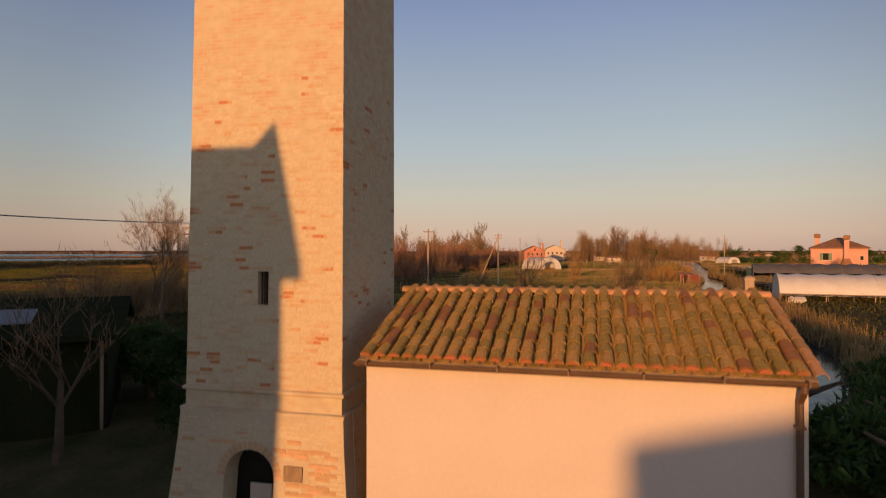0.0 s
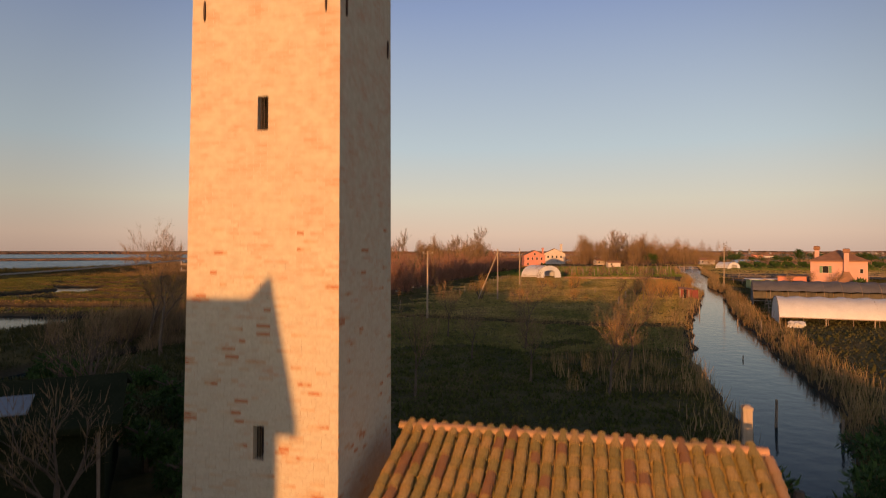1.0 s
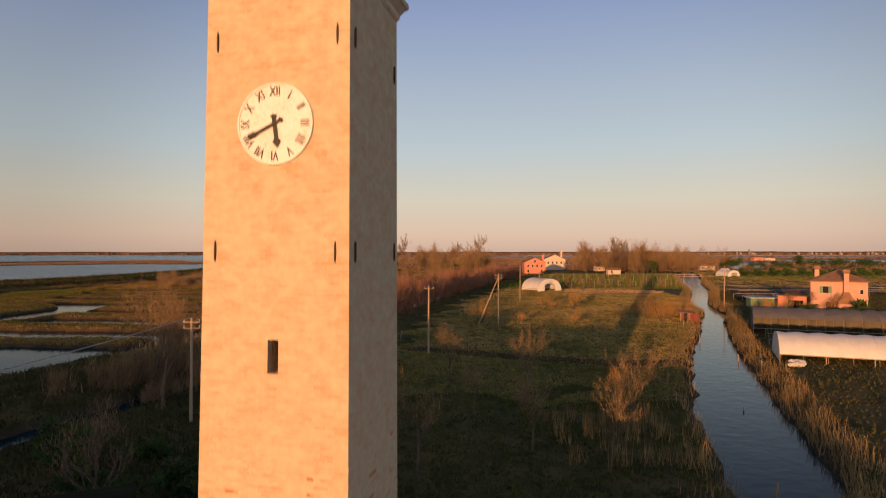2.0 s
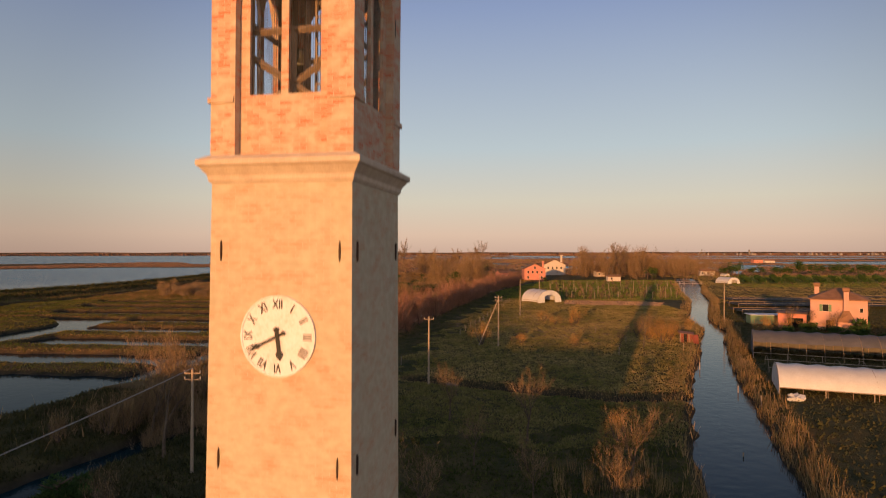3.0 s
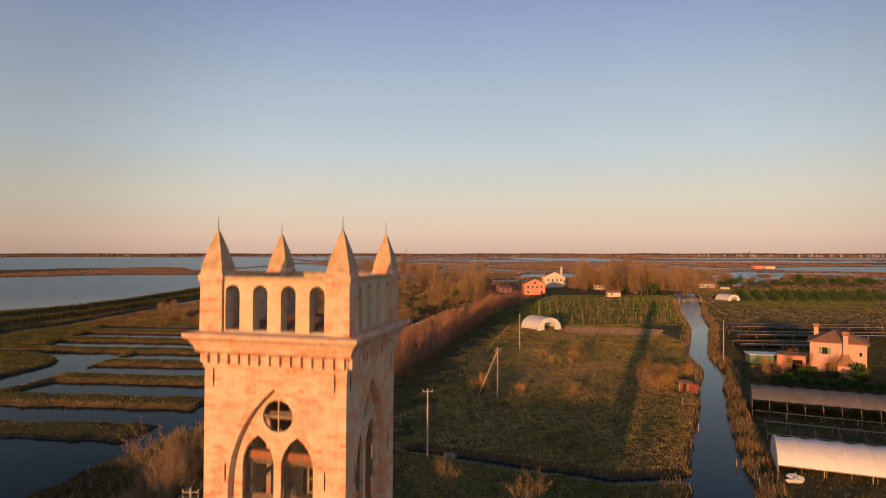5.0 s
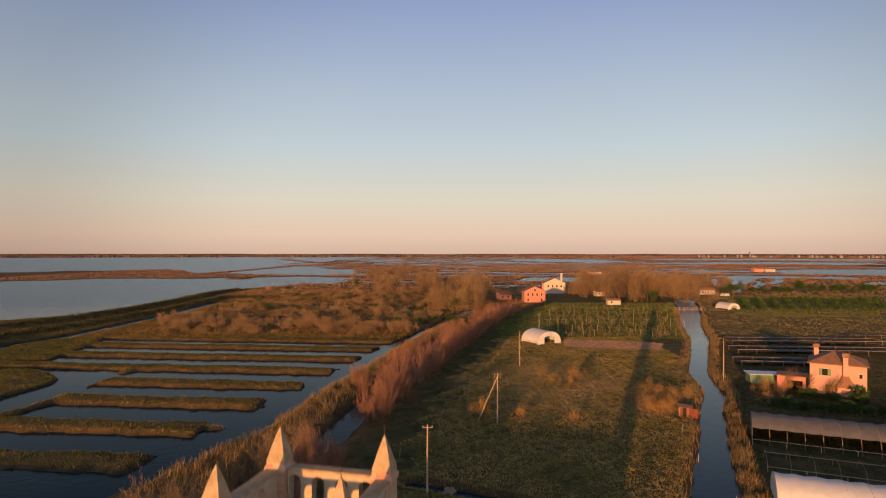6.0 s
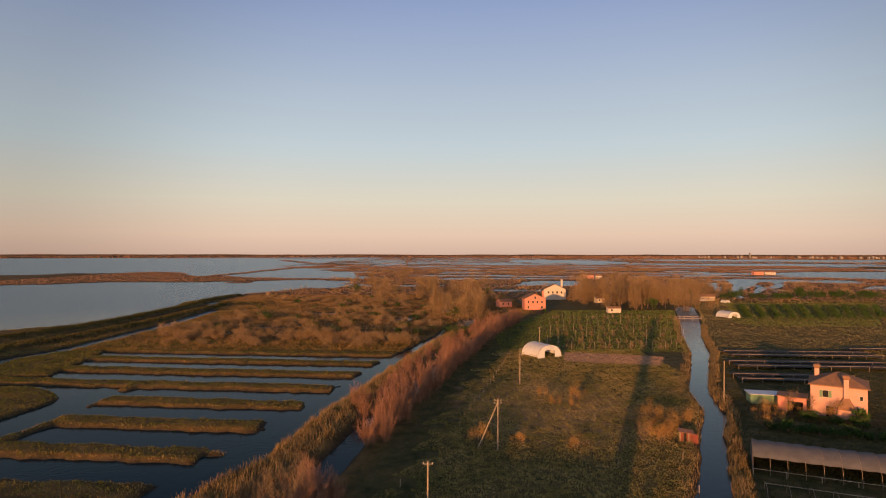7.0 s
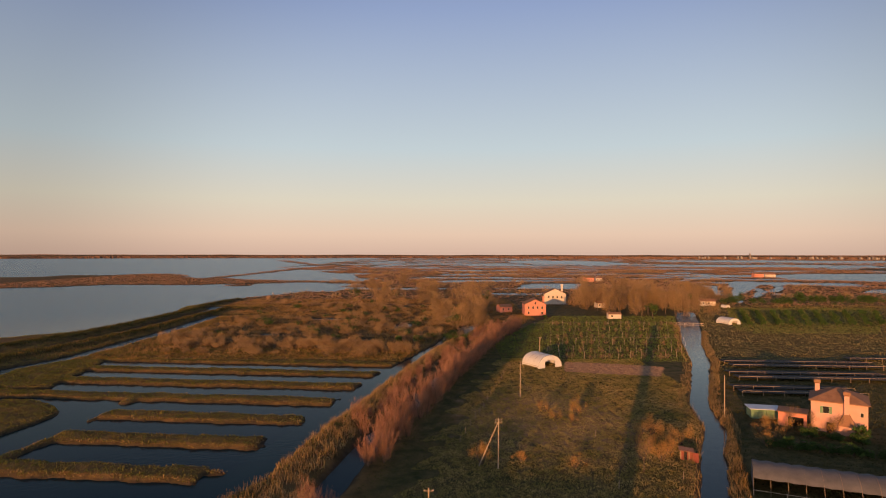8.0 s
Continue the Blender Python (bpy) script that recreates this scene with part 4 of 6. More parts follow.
def coppo(length, r0, r1, thick=0.009, seg=6, flip=False):
    """A half-round roof tile, tapered, lying along y."""
    bm = bmesh.new()
    ends = []
    for y, r in ((0, r0), (length, r1)):
        o = [bm.verts.new((-r * math.cos(math.pi * i / seg), y, (r * math.sin(math.pi * i / seg)) * (-0.55 if flip else 0.8))) for i in range(seg + 1)]
        n = [bm.verts.new((-(r - thick) * math.cos(math.pi * i / seg), y, ((r - thick) * math.sin(math.pi * i / seg)) * (-0.55 if flip else 0.8))) for i in range(seg + 1)]
        ends.append((o, n))
    (a, b), (c, d) = ends
    for i in range(seg):
        bm.faces.new((a[i], a[i + 1], c[i + 1], c[i]))
        bm.faces.new((b[i + 1], b[i], d[i], d[i + 1]))
        bm.faces.new((a[i + 1], a[i], b[i], b[i + 1]))
        bm.faces.new((c[i], c[i + 1], d[i + 1], d[i]))
    bmesh.ops.recalc_face_normals(bm, faces=bm.faces[:])
    return bm


def mesh_of(name, bm, mat):
    me = bpy.data.meshes.new(name)
    bm.to_mesh(me)
    bm.free()
    me.materials.append(mat)
    return me


# gutter, its brackets and the downpipe
bm = bmesh.new()
gut = [(0.085 * math.cos(math.pi + math.pi * i / 8), 0.085 * math.sin(math.pi + math.pi * i / 8)) for i in range(9)]
gut = gut + [(x * 0.86, z * 0.86) for x, z in gut[::-1]]
slab(bm, gut, -0.10, AL + 0.03, Matrix(((0, 1, 0, 0), (1, 0, 0, -0.22), (0, 0, 1, EAVE - 0.005), (0, 0, 0, 1))))
bmesh.ops.recalc_face_normals(bm, faces=bm.faces[:])
gutter = part("gutter", bm, M_COPPER, annex, "brown half-round gutter")
for i in range(7):
    x = 0.12 + i * (AL - 0.2) / 6
    part("gutter_bracket", box(bmesh.new(), x - 0.012, x + 0.012, -0.335, -0.16, EAVE - 0.06, EAVE + 0.01), M_COPPER, gutter)
bm = bmesh.new()
for a, b in (((AL - 0.12, -0.24, EAVE - 0.03), (AL - 0.12, -0.24, EAVE - 0.14)), ((AL - 0.12, -0.24, EAVE - 0.13), (AL - 0.12, -0.07, EAVE - 0.30)), ((AL - 0.12, -0.07, EAVE - 0.29), (AL - 0.12, -0.07, 0.05))):
    tube(bm, a, b, 0.048, 0.048, 10)
pipe = part("downpipe", bm, M_COPPER, annex, "brown downpipe")
for z in (3.3, 2.0, 0.8):
    part("pipe_clip", box(bmesh.new(), AL - 0.18, AL - 0.06, -0.13, 0.0, z, z + 0.03), M_COPPER, pipe)

bm = box(bmesh.new(), -0.085, 0.085, -0.085, 0.085, -1.2, 0.10)
frustum(bm, [(0.10, 0.10, 0.10), (0.10, 0.10, 0.14), (0.075, 0.075, 0.16), (0.03, 0.03, 0.19)])
chimney = link_bm("chimney", bm, M_PALEWOOD)
chimney.matrix_world = pose(6.2, 12.15, 4.95, 0, 0, -14.3)
tagged(chimney, "small pale plastered chimney on the annexe's far roof slope", "chimney")

# ---- fields: poles, fences, glasshouses, houses ----
def gz(x, y):
    return float(ground_z(np.array([[x]]), np.array([[y]]))[0, 0])


def wooden_pole(x, y, height, arms=1, brace=None, label="weathered wooden utility pole standing in the field"):
    p = thing("utility_pole", pose(x, y, gz(x, y) - 0.1), label, "utility pole", "poles across the fields")
    part("shaft", tube(bmesh.new(), (0, 0, 0), (0.05, 0, height), 0.13, 0.085, 8), M_PALEWOOD, p)
    for i in range(arms):
        z = height - 0.35 - 0.45 * i
        arm = part("crossarm", box(bmesh.new(), -0.55, 0.65, -0.05, 0.05, z - 0.05, z + 0.05), M_WOOD, p)
        for k in (-0.5, 0.0, 0.6):
            part("insulator", tube(bmesh.new(), (k, 0, z + 0.05), (k, 0, z + 0.22), 0.045, 0.03, 6), M_WHITE, arm)
    if brace:
        part("brace", tube(bmesh.new(), (brace[0], brace[1], 0), (0, 0, height * 0.92), 0.10, 0.075, 7), M_PALEWOOD, p)
    return p


wooden_pole(-1.8, 71.4, 8.2)
wooden_pole(9.2, 100.3, 8.6, 2, (-3.2, 1.2), "wooden utility pole propped by a slanting brace")
wooden_pole(19.3, 150.3, 9.2, 0, None, "bare tall wooden utility pole at the field's edge")
wooden_pole(31.5, 196, 9.0, 1)
wooden_pole(62.0, 132.0, 9.4, 0, None, "bare wooden utility pole on the canal bank")
pole = wooden_pole(-18.2, 43.0, 7.6, 2, None, "grey utility pole with white insulators beside the marsh")
wooden_pole(-21.5, -4.0, 7.6, 1)
bm, rings = bmesh.new(), []
for i in range(17):
    f = i / 16
    c = Vector((-18.2 - 3.3 * f, 43.0 - 47.0 * f, 7.75 - 0.25 * f - 1.76 * f * (1 - f)))
    rings.append([bm.verts.new(c + Vector((0.03 * math.cos(a), 0, 0.03 * math.sin(a)))) for a in (0, 1.57, 3.14, 4.71)])
for a, b in zip(rings, rings[1:]):
    for i in range(4):
        bm.faces.new((a[i], a[(i + 1) % 4], b[(i + 1) % 4], b[i]))
cable = link_bm("overhead_cable", bm, M_CABLE)
tagged(cable, "sagging grey overhead cable strung between two poles", "cable")

fence_mesh = mesh_of("fence_post", tube(bmesh.new(), (0, 0, -0.2), (0.02, 0, 1.25), 0.055, 0.05, 6), M_PALEWOOD)
for i in range(16):
    f = i / 15
    x, y = np.interp(f, [0, 0.48, 1], [3.2, 12.3, 21.5]), np.interp(f, [0, 0.48, 1], [115, 153, 194])
    tagged(new("fence_post", fence_mesh), "short pale wooden fence post in the grass", "fence post", "posts of the field fence").matrix_world = pose(x, y, gz(x, y), random.uniform(-4, 4), random.uniform(-4, 4), 0)
for x, y in ((27, 92), (31.5, 103), (36, 84), (38.5, 96), (33, 62), (34.5, 70), (-6, 84), (30, 118), (24, 48)):
    tagged(new("garden_stake", fence_mesh), "pale wooden stake stuck in the grass", "stake", "stakes in the field").matrix_world = pose(x, y, gz(x, y), random.uniform(-5, 5), random.uniform(-5, 5), 0)

vine_mesh = mesh_of("vineyard_post", tube(bmesh.new(), (0, 0, -0.2), (0.03, 0, 2.6), 0.065, 0.055, 6), M_PALEWOOD)
VINE_ROWS = [(206, 36, 80), (219, 38, 88), (236, 42, 95), (256, 46, 102), (278, 50, 110), (300, 54, 118)]
for y, x0, x1 in VINE_ROWS:
    n = 12
    for i in range(n):
        x = x0 + (x1 - x0) * i / (n - 1) + random.uniform(-0.6, 0.6)
        yy = y + random.uniform(-1, 1)
        tagged(new("vineyard_post", vine_mesh), "tall pale wooden vineyard post", "vineyard post", "posts of the vineyard").matrix_world = pose(x, yy, gz(x, yy), random.uniform(-3, 3), random.uniform(-3, 3), 0)
for y, x0, x1 in ((247, 40, 100), (302, 46, 120)):
    bm = bmesh.new()
    tube(bm, (x0, y, 1.5), (x1, y + 2, 1.5), 0.035, 0.035, 5)
    rail = link_bm("fence_rail", bm, M_WOOD)
    tagged(rail, "long pale wooden rail along the vineyard", "fence rail")
    for i in range(9):
        f = i / 8
        part("rail_post", tube(bmesh.new(), (x0 + (x1 - x0) * f, y + 2 * f, -0.1), (x0 + (x1 - x0) * f, y + 2 * f, 1.6), 0.08, 0.07, 5), M_PALEWOOD, rail)


def arch_pts(width, height, a0, a1, n):
    return [(width / 2 - width / 2 * math.cos(radians(a0 + (a1 - a0) * i / n)), height * math.sin(radians(a0 + (a1 - a0) * i / n)) ** 0.8) for i in range(n + 1)]


def tunnel(name, m, length, width, height, a0, a1, mat, label, hoops=2.2, ends=True, door=False):
    """A hooped tunnel along x, its near side at y=0. The skin covers the arc from a0 to a1 degrees."""
    t = thing(name, m, label, "greenhouse")
    if mat:
        bm = bmesh.new()
        pts = arch_pts(width, height, a0, a1, 18)
        n = max(2, int(length / 1.1))
        grid = []
        for i in range(n + 1):
            x = length * i / n
            sag = -0.05 * (1 - math.cos(2 * math.pi * x / hoops)) / 2
            grid.append([bm.verts.new((x, y + (y - width / 2) * sag * 0.3, z * (1 + sag))) for y, z in pts])
        for a, b in zip(grid, grid[1:]):
            for i in range(len(pts) - 1):
                bm.faces.new((a[i], b[i], b[i + 1], a[i + 1]))
        skin = part("skin", bm, mat, t, smooth=True)
        if ends:
            for x, hole in ((0.02, False), (length - 0.02, door)):
                bm = bmesh.new()
                rim = arch_pts(width, height * 0.985, 4, 176, 18)
                outline = [(rim[0][0], 0.0)] + rim + [(rim[-1][0], 0.0)]
                holes = [[(width * 0.30, 0.03), (width * 0.72, 0.03), (width * 0.72, height * 0.52), (width * 0.62, height * 0.62), (width * 0.40, height * 0.62), (width * 0.30, height * 0.52)]] if hole else []
                plate(bm, outline, holes, -0.012, 0.012, Matrix(((0, 1, 0, x), (1, 0, 0, 0), (0, 0, 1, 0), (0, 0, 0, 1))))
                part("end_sheet", bm, mat, t)
    count = int(length / hoops) + 1
    for i in range(count):
        x = length * i / (count - 1)
        bm = bmesh.new()
        rim = arch_pts(width - 0.12, height - 0.06, 2, 178, 14)
        for p, q in zip(rim, rim[1:]):
            tube(bm, (x, p[0] + 0.06, p[1]), (x, q[0] + 0.06, q[1]), 0.035, 0.035, 4)
        part("hoop", bm, M_WOOD, t)
    for y, z in ((0.04, 1.0), (width - 0.04, 1.0)):
        part("side_rail", tube(bmesh.new(), (0, y, z), (length, y, z), 0.05, 0.05, 5), M_PALEWOOD, t)
    for i in range(int(length / 4.4) + 1):
        part("side_post", tube(bmesh.new(), (min(length, i * 4.4), 0.02, -0.1), (min(length, i * 4.4), 0.02, 1.05), 0.05, 0.05, 5), M_PALEWOOD, t)
    return t


tunnel("polytunnel", pose(37.3, 66.3, 0.1, 0, 0, -22.7), 30, 7.4, 3.15, 14, 176, M_FILM, "long white polythene tunnel with its side rolled up")
tunnel("polytunnel", pose(46.5, 89.6, 0.1, 0, 0, -25), 32, 9.5, 3.9, 36, 176, M_NET, "long tunnel roofed with grey netting, open at the side")
tunnel("bare_tunnel_frame", pose(42.5, 78.0, 0.1, 0, 0, -24), 30, 6.5, 2.0, 0, 0, None, "low bare hooped frame without covering", 2.6)
white_dome = tunnel("polytunnel", pose(25.5, 194.5, 0.1, 0, 0, -62), 8.5, 9.5, 4.2, 5, 175, M_FILM, "white polythene tunnel with an open end", 2.2, True, True)
tunnel("polytunnel", pose(142, 312, 0.1, 0, 0, -75), 9, 7.5, 3.4, 5, 175, M_FILM, "small white polythene tunnel beside the canal", 2.2, True, True)
tunnel("polytunnel", pose(186, 402, 0.1, 0, 0, -70), 4.5, 4, 2.0, 5, 175, M_FILM, "small white polythene tunnel among pines", 2.2, True, True)
bm = bmesh.new()
for i in range(26):
    a = random.uniform(0, 6.28)
    c = Vector((math.cos(a) * random.uniform(0, 1.1), math.sin(a) * random.uniform(0, 0.7), random.uniform(0.0, 0.35)))
    box(bm, -0.4, 0.4, -0.25, 0.25, 0, 0.22, pose(c.x, c.y, c.z, random.uniform(-30, 30), random.uniform(-30, 30), random.uniform(0, 180)))
for x, y, label in ((37.6, 63.8, "crumpled white polythene heap beside the tunnel"), (0.9, 73.5, "pale heap of rubble and boards beside the pole")):
    me = bpy.data.meshes.new("heap")
    bm.to_mesh(me)
    me.materials.append(M_FILM if x > 10 else M_WOOD)
    tagged(new("rubbish_heap", me), label, "heap", kind="stuff").matrix_world = pose(x, y, gz(x, y), 0, 0, 40)
bm.free()


def netting_frame(x, y, rz, length, rows, gap):
    t = thing("netting_frame", pose(x, y, 0.15, 0, 0, rz), "low timber frame with pale rails over garden beds", "garden frame", "garden frames behind the house")
    for r in range(rows):
        part("rail", box(bmesh.new(), 0, length, r * gap - 0.04, r * gap + 0.04, 1.44, 1.52), M_PALEWOOD if r == 0 else M_WOOD, t)
        for i in range(int(length / 5) + 1):
            part("post", tube(bmesh.new(), (i * 5, r * gap, -0.2), (i * 5, r * gap, 1.38), 0.07, 0.06, 5), M_WOOD, t)
        part("net", box(bmesh.new(), 0.2, length - 0.2, r * gap + 0.4, r * gap + gap * 0.8, 0.9, 0.94), M_DARKNET, t, "dark sagging shade net")


netting_frame(91, 188, -4, 46, 2, 7)
netting_frame(84, 170, -5, 44, 2, 7)
netting_frame(76, 152, -6, 30, 2, 6)
netting_frame(136, 200, -5, 60, 1, 7)


def window(parent, m, w, h, shutter=None, sill=True):
    win = part("window", box(bmesh.new(), -w / 2, w / 2, -0.01, 0.12, 0, h, m), M_DARK, parent)
    bm = bmesh.new()
    ring_slab(bm, [(-w / 2 - 0.08, -0.08), (w / 2 + 0.08, -0.08), (w / 2 + 0.08, h + 0.08), (-w / 2 - 0.08, h + 0.08)], [(-w / 2, 0), (w / 2, 0), (w / 2, h), (-w / 2, h)], -0.06, 0.02, m)
    part("window_frame", bm, M_WHITE, win)
    if shutter:
        for s in (-1, 1):
            part("shutter", box(bmesh.new(), s * w * 0.78 - w * 0.25, s * w * 0.78 + w * 0.25, -0.09, -0.03, -0.03, h + 0.03, m), shutter, win, "dark green open shutter")
    return win


def hip_roof(w, d, z, rise, over):
    bm = bmesh.new()
    a = [bm.verts.new(c) for c in ((-over, -over, z), (w + over, -over, z), (w + over, d + over, z), (-over, d + over, z))]
    b = [bm.verts.new((v.co.x, v.co.y, z + 0.16)) for v in a]
    k = min(w, d) / 2
    r0, r1 = ((k, d / 2), (w - k, d / 2)) if w >= d else ((w / 2, k), (w / 2, d - k))
    p, q = bm.verts.new((*r0, z + rise)), bm.verts.new((*r1, z + rise + 0.001))
    bm.faces.new(a[::-1])
    for i in range(4):
        bm.faces.new((a[i], a[(i + 1) % 4], b[(i + 1) % 4], b[i]))
    if w >= d:
        for f in ((b[0], b[1], q, p), (b[1], b[2], q), (b[2], b[3], p, q), (b[3], b[0], p)):
            bm.faces.new(f)
    else:
        for f in ((b[0], b[1], p), (b[1], b[2], q, p), (b[2], b[3], q), (b[3], b[0], p, q)):
            bm.faces.new(f)
    bmesh.ops.recalc_face_normals(bm, faces=bm.faces[:])
    return bm


def gable_roof(w, d, z, rise, over, thick=0.18):
    """Ridge along x."""
    bm = bmesh.new()
    k = rise / (d / 2)
    out = [(-over, z - k * over), (d / 2, z + rise), (d + over, z - k * over), (d + over, z - k * over + thick), (d / 2, z + rise + thick), (-over, z - k * over + thick)]
    slab(bm, out, -over, w + over, Matrix(((0, 1, 0, 0), (1, 0, 0, 0), (0, 0, 1, 0), (0, 0, 0, 1))))
    bmesh.ops.recalc_face_normals(bm, faces=bm.faces[:])
    return bm


def chimney_stack(parent, x, y, z0, z1, w, mat):
    bm = box(bmesh.new(), x - w / 2, x + w / 2, y - w / 2, y + w / 2, z0, z1)
    st = part("chimney", bm, mat, parent)
    bm = bmesh.new()
    frustum(bm, [(w * 0.5, w * 0.5, 0), (w * 0.72, w * 0.72, 0.25), (w * 0.72, w * 0.72, 0.75), (w * 0.55, w * 0.55, 0.85), (w * 0.3, w * 0.3, 0.9)])
    bmesh.ops.translate(bm, vec=(x, y, z1), verts=bm.verts[:])
    part("chimney_cap", bm, M_ROOFTILE if mat is M_PINK else mat, st)


# the two-storey pink farmhouse by the tunnels
house = thing("farmhouse", pose(75.3, 122.6, 0.2, 0, 0, -33), "two-storey pink farmhouse with hipped brown tile roof and tall chimneys", "house")
HW, HD, HH = 9.6, 9.0, 6.3
part("wall", box(bmesh.new(), 0, HW, 0, HD, -0.2, HH), M_PINK, house)
part("roof", hip_roof(HW, HD, HH, 2.3, 0.45), M_ROOFTILE, house, "brown clay tile hipped roof", False)
window(house, pose(2.6, 0, 4.0), 1.0, 1.35, M_GREENPAINT)
window(house, pose(8.6, 0, 4.0), 0.5, 0.8)
door = part("door", box(bmesh.new(), 2.7, 4.0, -0.04, 0.12, 0, 2.2), M_DARK, house, "dark doorway")
hood = part("hearth_hood", box(bmesh.new(), 4.7, 7.5, -1.2, 0.0, -0.2, 2.0), M_PINK, house, "projecting hearth with a tiled hood")
bm = bmesh.new()
slab(bm, [(4.5, 2.0), (7.7, 2.0), (6.55, 4.4), (5.65, 4.4)], -1.3, -0.002)
for v in bm.verts:
    if v.co.z > 3 and v.co.y < -1:
        v.co.y = -0.75
part("hood_roof", bm, M_ROOFTILE, hood)
chimney_stack(house, 6.1, -0.4, 4.3, 8.0, 0.85, M_PINK)
chimney_stack(house, 1.0, 7.2, 6.0, 8.6, 0.85, M_PINK)
lean = thing("outbuilding", pose(70.6, 126.2, 0.15, 0, 0, -33), "low salmon brick outbuilding with a dark open bay", "outbuilding")
bm = bmesh.new()
plate(bm, [(0, 0), (5.2, 0), (5.2, 3.1), (0, 3.1)], [[(1.8, 0.05), (4.6, 0.05), (4.6, 2.3), (1.8, 2.3)]], 0, 0.3)
part("front_wall", bm, M_FARPINK, lean)
# near-black block stands in for the bay's unlit inside
part("back_wall", box(bmesh.new(), 0, 5.2, 2.2, 4.5, 0, 3.0), M_DARK, lean)
part("roof", box(bmesh.new(), -0.25, 5.4, -0.3, 4.7, 3.12, 3.28), M_ROOFTILE, lean)
shed = thing("garden_shed", pose(67.6, 131.5, 0.15, 0, 0, -12), "green boarded shed with a pale sheet roof", "shed")
for i in range(8):
    part("board", box(bmesh.new(), i * 0.78, i * 0.78 + 0.76, 0, 0.1, 0, 2.2), M_GREENPAINT, shed)
part("body", box(bmesh.new(), 0.02, 6.2, 0.12, 3.6, 0, 2.2), M_GREENPAINT, shed)
part("roof", box(bmesh.new(), -0.3, 6.6, -0.4, 4.0, 2.22, 2.34), M_SHEET, shed)

# red hut beside the canal
hut = thing("canal_hut", pose(41.6, 105.2, 0.2, 0, 0, -18), "ramshackle hut of faded red boards with a rusty roof", "hut")
part("back_body", box(bmesh.new(), 0.1, 3.3, 0.3, 2.3, 0, 1.9), M_WOOD, hut)
for i in range(9):
    w = 0.36
    z = random.uniform(1.6, 2.05)
    part("board", box(bmesh.new(), i * 0.38, i * 0.38 + w, 0.1 + random.uniform(-0.04, 0.04), 0.2, 0, z), (M_DARK if i in (3, 4) else M_REDWOOD if i % 3 else M_WOOD), hut)
bm = bmesh.new()
box(bm, -0.3, 3.8, -0.3, 2.7, 0, 0.06, pose(0, 0, 2.05, 5, 4, 0))
part("roof", bm, M_RUST, hut)
for i in range(3):
    part("leaning_panel", box(bmesh.new(), 0, 0.8, 0, 0.05, 0, 1.9, pose(3.1 + i * 0.5, -0.5 - 0.3 * i, 0, -14, 8 - 8 * i, -20)), M_REDWOOD, hut, "faded red panel leaning on the hut")

hut.scale = (0.62, 0.62, 0.85)
# far houses
farm = thing("farmhouse", pose(47.2, 347, 0.2, 0, 0, 0), "distant salmon two-storey house with a gabled front", "house")
bm = bmesh.new()
slab(bm, [(0, -0.2), (12.2, -0.2), (12.2, 6.6), (6.1, 9.4), (0, 6.6)], 0, 12)
bmesh.ops.recalc_face_normals(bm, faces=bm.faces[:])
part("wall", bm, M_FARPINK, farm)
bm = gable_roof(12, 12.2, 6.6, 2.8, 0.3)
bmesh.ops.transform(bm, matrix=pose(12.2, 0, 0.02, 0, 0, 90), verts=bm.verts[:])
part("roof", bm, M_ROOFTILE, farm)
for x, z in ((2.2, 4.0), (4.8, 4.0), (7.4, 4.0), (10, 4.0), (2.2, 1.0), (10, 1.0), (6.1, 6.6)):
    window(farm, pose(x, 0, z), 0.9, 1.4)
chimney_stack(farm, 11.2, 3, 7, 10.2, 0.9, M_FARPINK)
white = thing("farmhouse", pose(71.5, 424, 0.2, 0, 0, -6), "distant white house with a tall white chimney", "house")
bm = bmesh.new()
slab(bm, [(0, -0.2), (15, -0.2), (15, 7.5), (7.5, 11), (0, 7.5)], 0, 12)
bmesh.ops.recalc_face_normals(bm, faces=bm.faces[:])
part("wall", bm, M_WHITE, white)
bm = gable_roof(12, 15, 7.5, 3.5, 0.3)
bmesh.ops.transform(bm, matrix=pose(15, 0, 0.02, 0, 0, 90), verts=bm.verts[:])
part("roof", bm, M_ROOFTILE, white)
for x in (3, 6, 9, 12):
    window(white, pose(x, 0, 4.5), 1.0, 1.5)
chimney_stack(white, 12.5, 4, 9, 13.5, 1.3, M_WHITE)


def cottage(x, y, rz, w, d, h, wall, label):
    c = thing("cottage", pose(x, y, gz(x, y), 0, 0, rz), label, "house", "far cottages")
    part("wall", box(bmesh.new(), 0, w, 0, d, -0.4, h), wall, c)
    for k in (0, 1):
        bm = bmesh.new()
        slab(bm, [(0, h), (d, h), (d / 2, h + d * 0.22)], k * (w - 0.2), k * (w - 0.2) + 0.2, Matrix(((0, 1, 0, 0), (1, 0, 0, 0), (0, 0, 1, 0), (0, 0, 0, 1))))
        part("gable", bm, wall, c)
    part("roof", gable_roof(w, d, h, d * 0.22, 0.3), M_ROOFTILE, c)
    for i in range(max(1, int(w / 4))):
        window(c, pose(2 + i * 3.6, 0, h * 0.4), 0.9, 1.1)
    return c


cottage(34.5, 363, 20, 8, 6, 3.4, M_FARPINK, "distant low salmon outbuilding among scrub")
cottage(91, 330, 0, 7, 4, 2.6, M_WHITE, "distant white garden shed")
cottage(102, 398, 8, 6, 5, 3.0, M_WHITE, "distant white hut among bare trees")
cottage(180, 760, 10, 12, 8, 5, M_FARPINK, "far salmon farmhouse on the marsh")
cottage(196, 770, 0, 8, 7, 4, M_WHITE, "far pale farmhouse on the marsh")
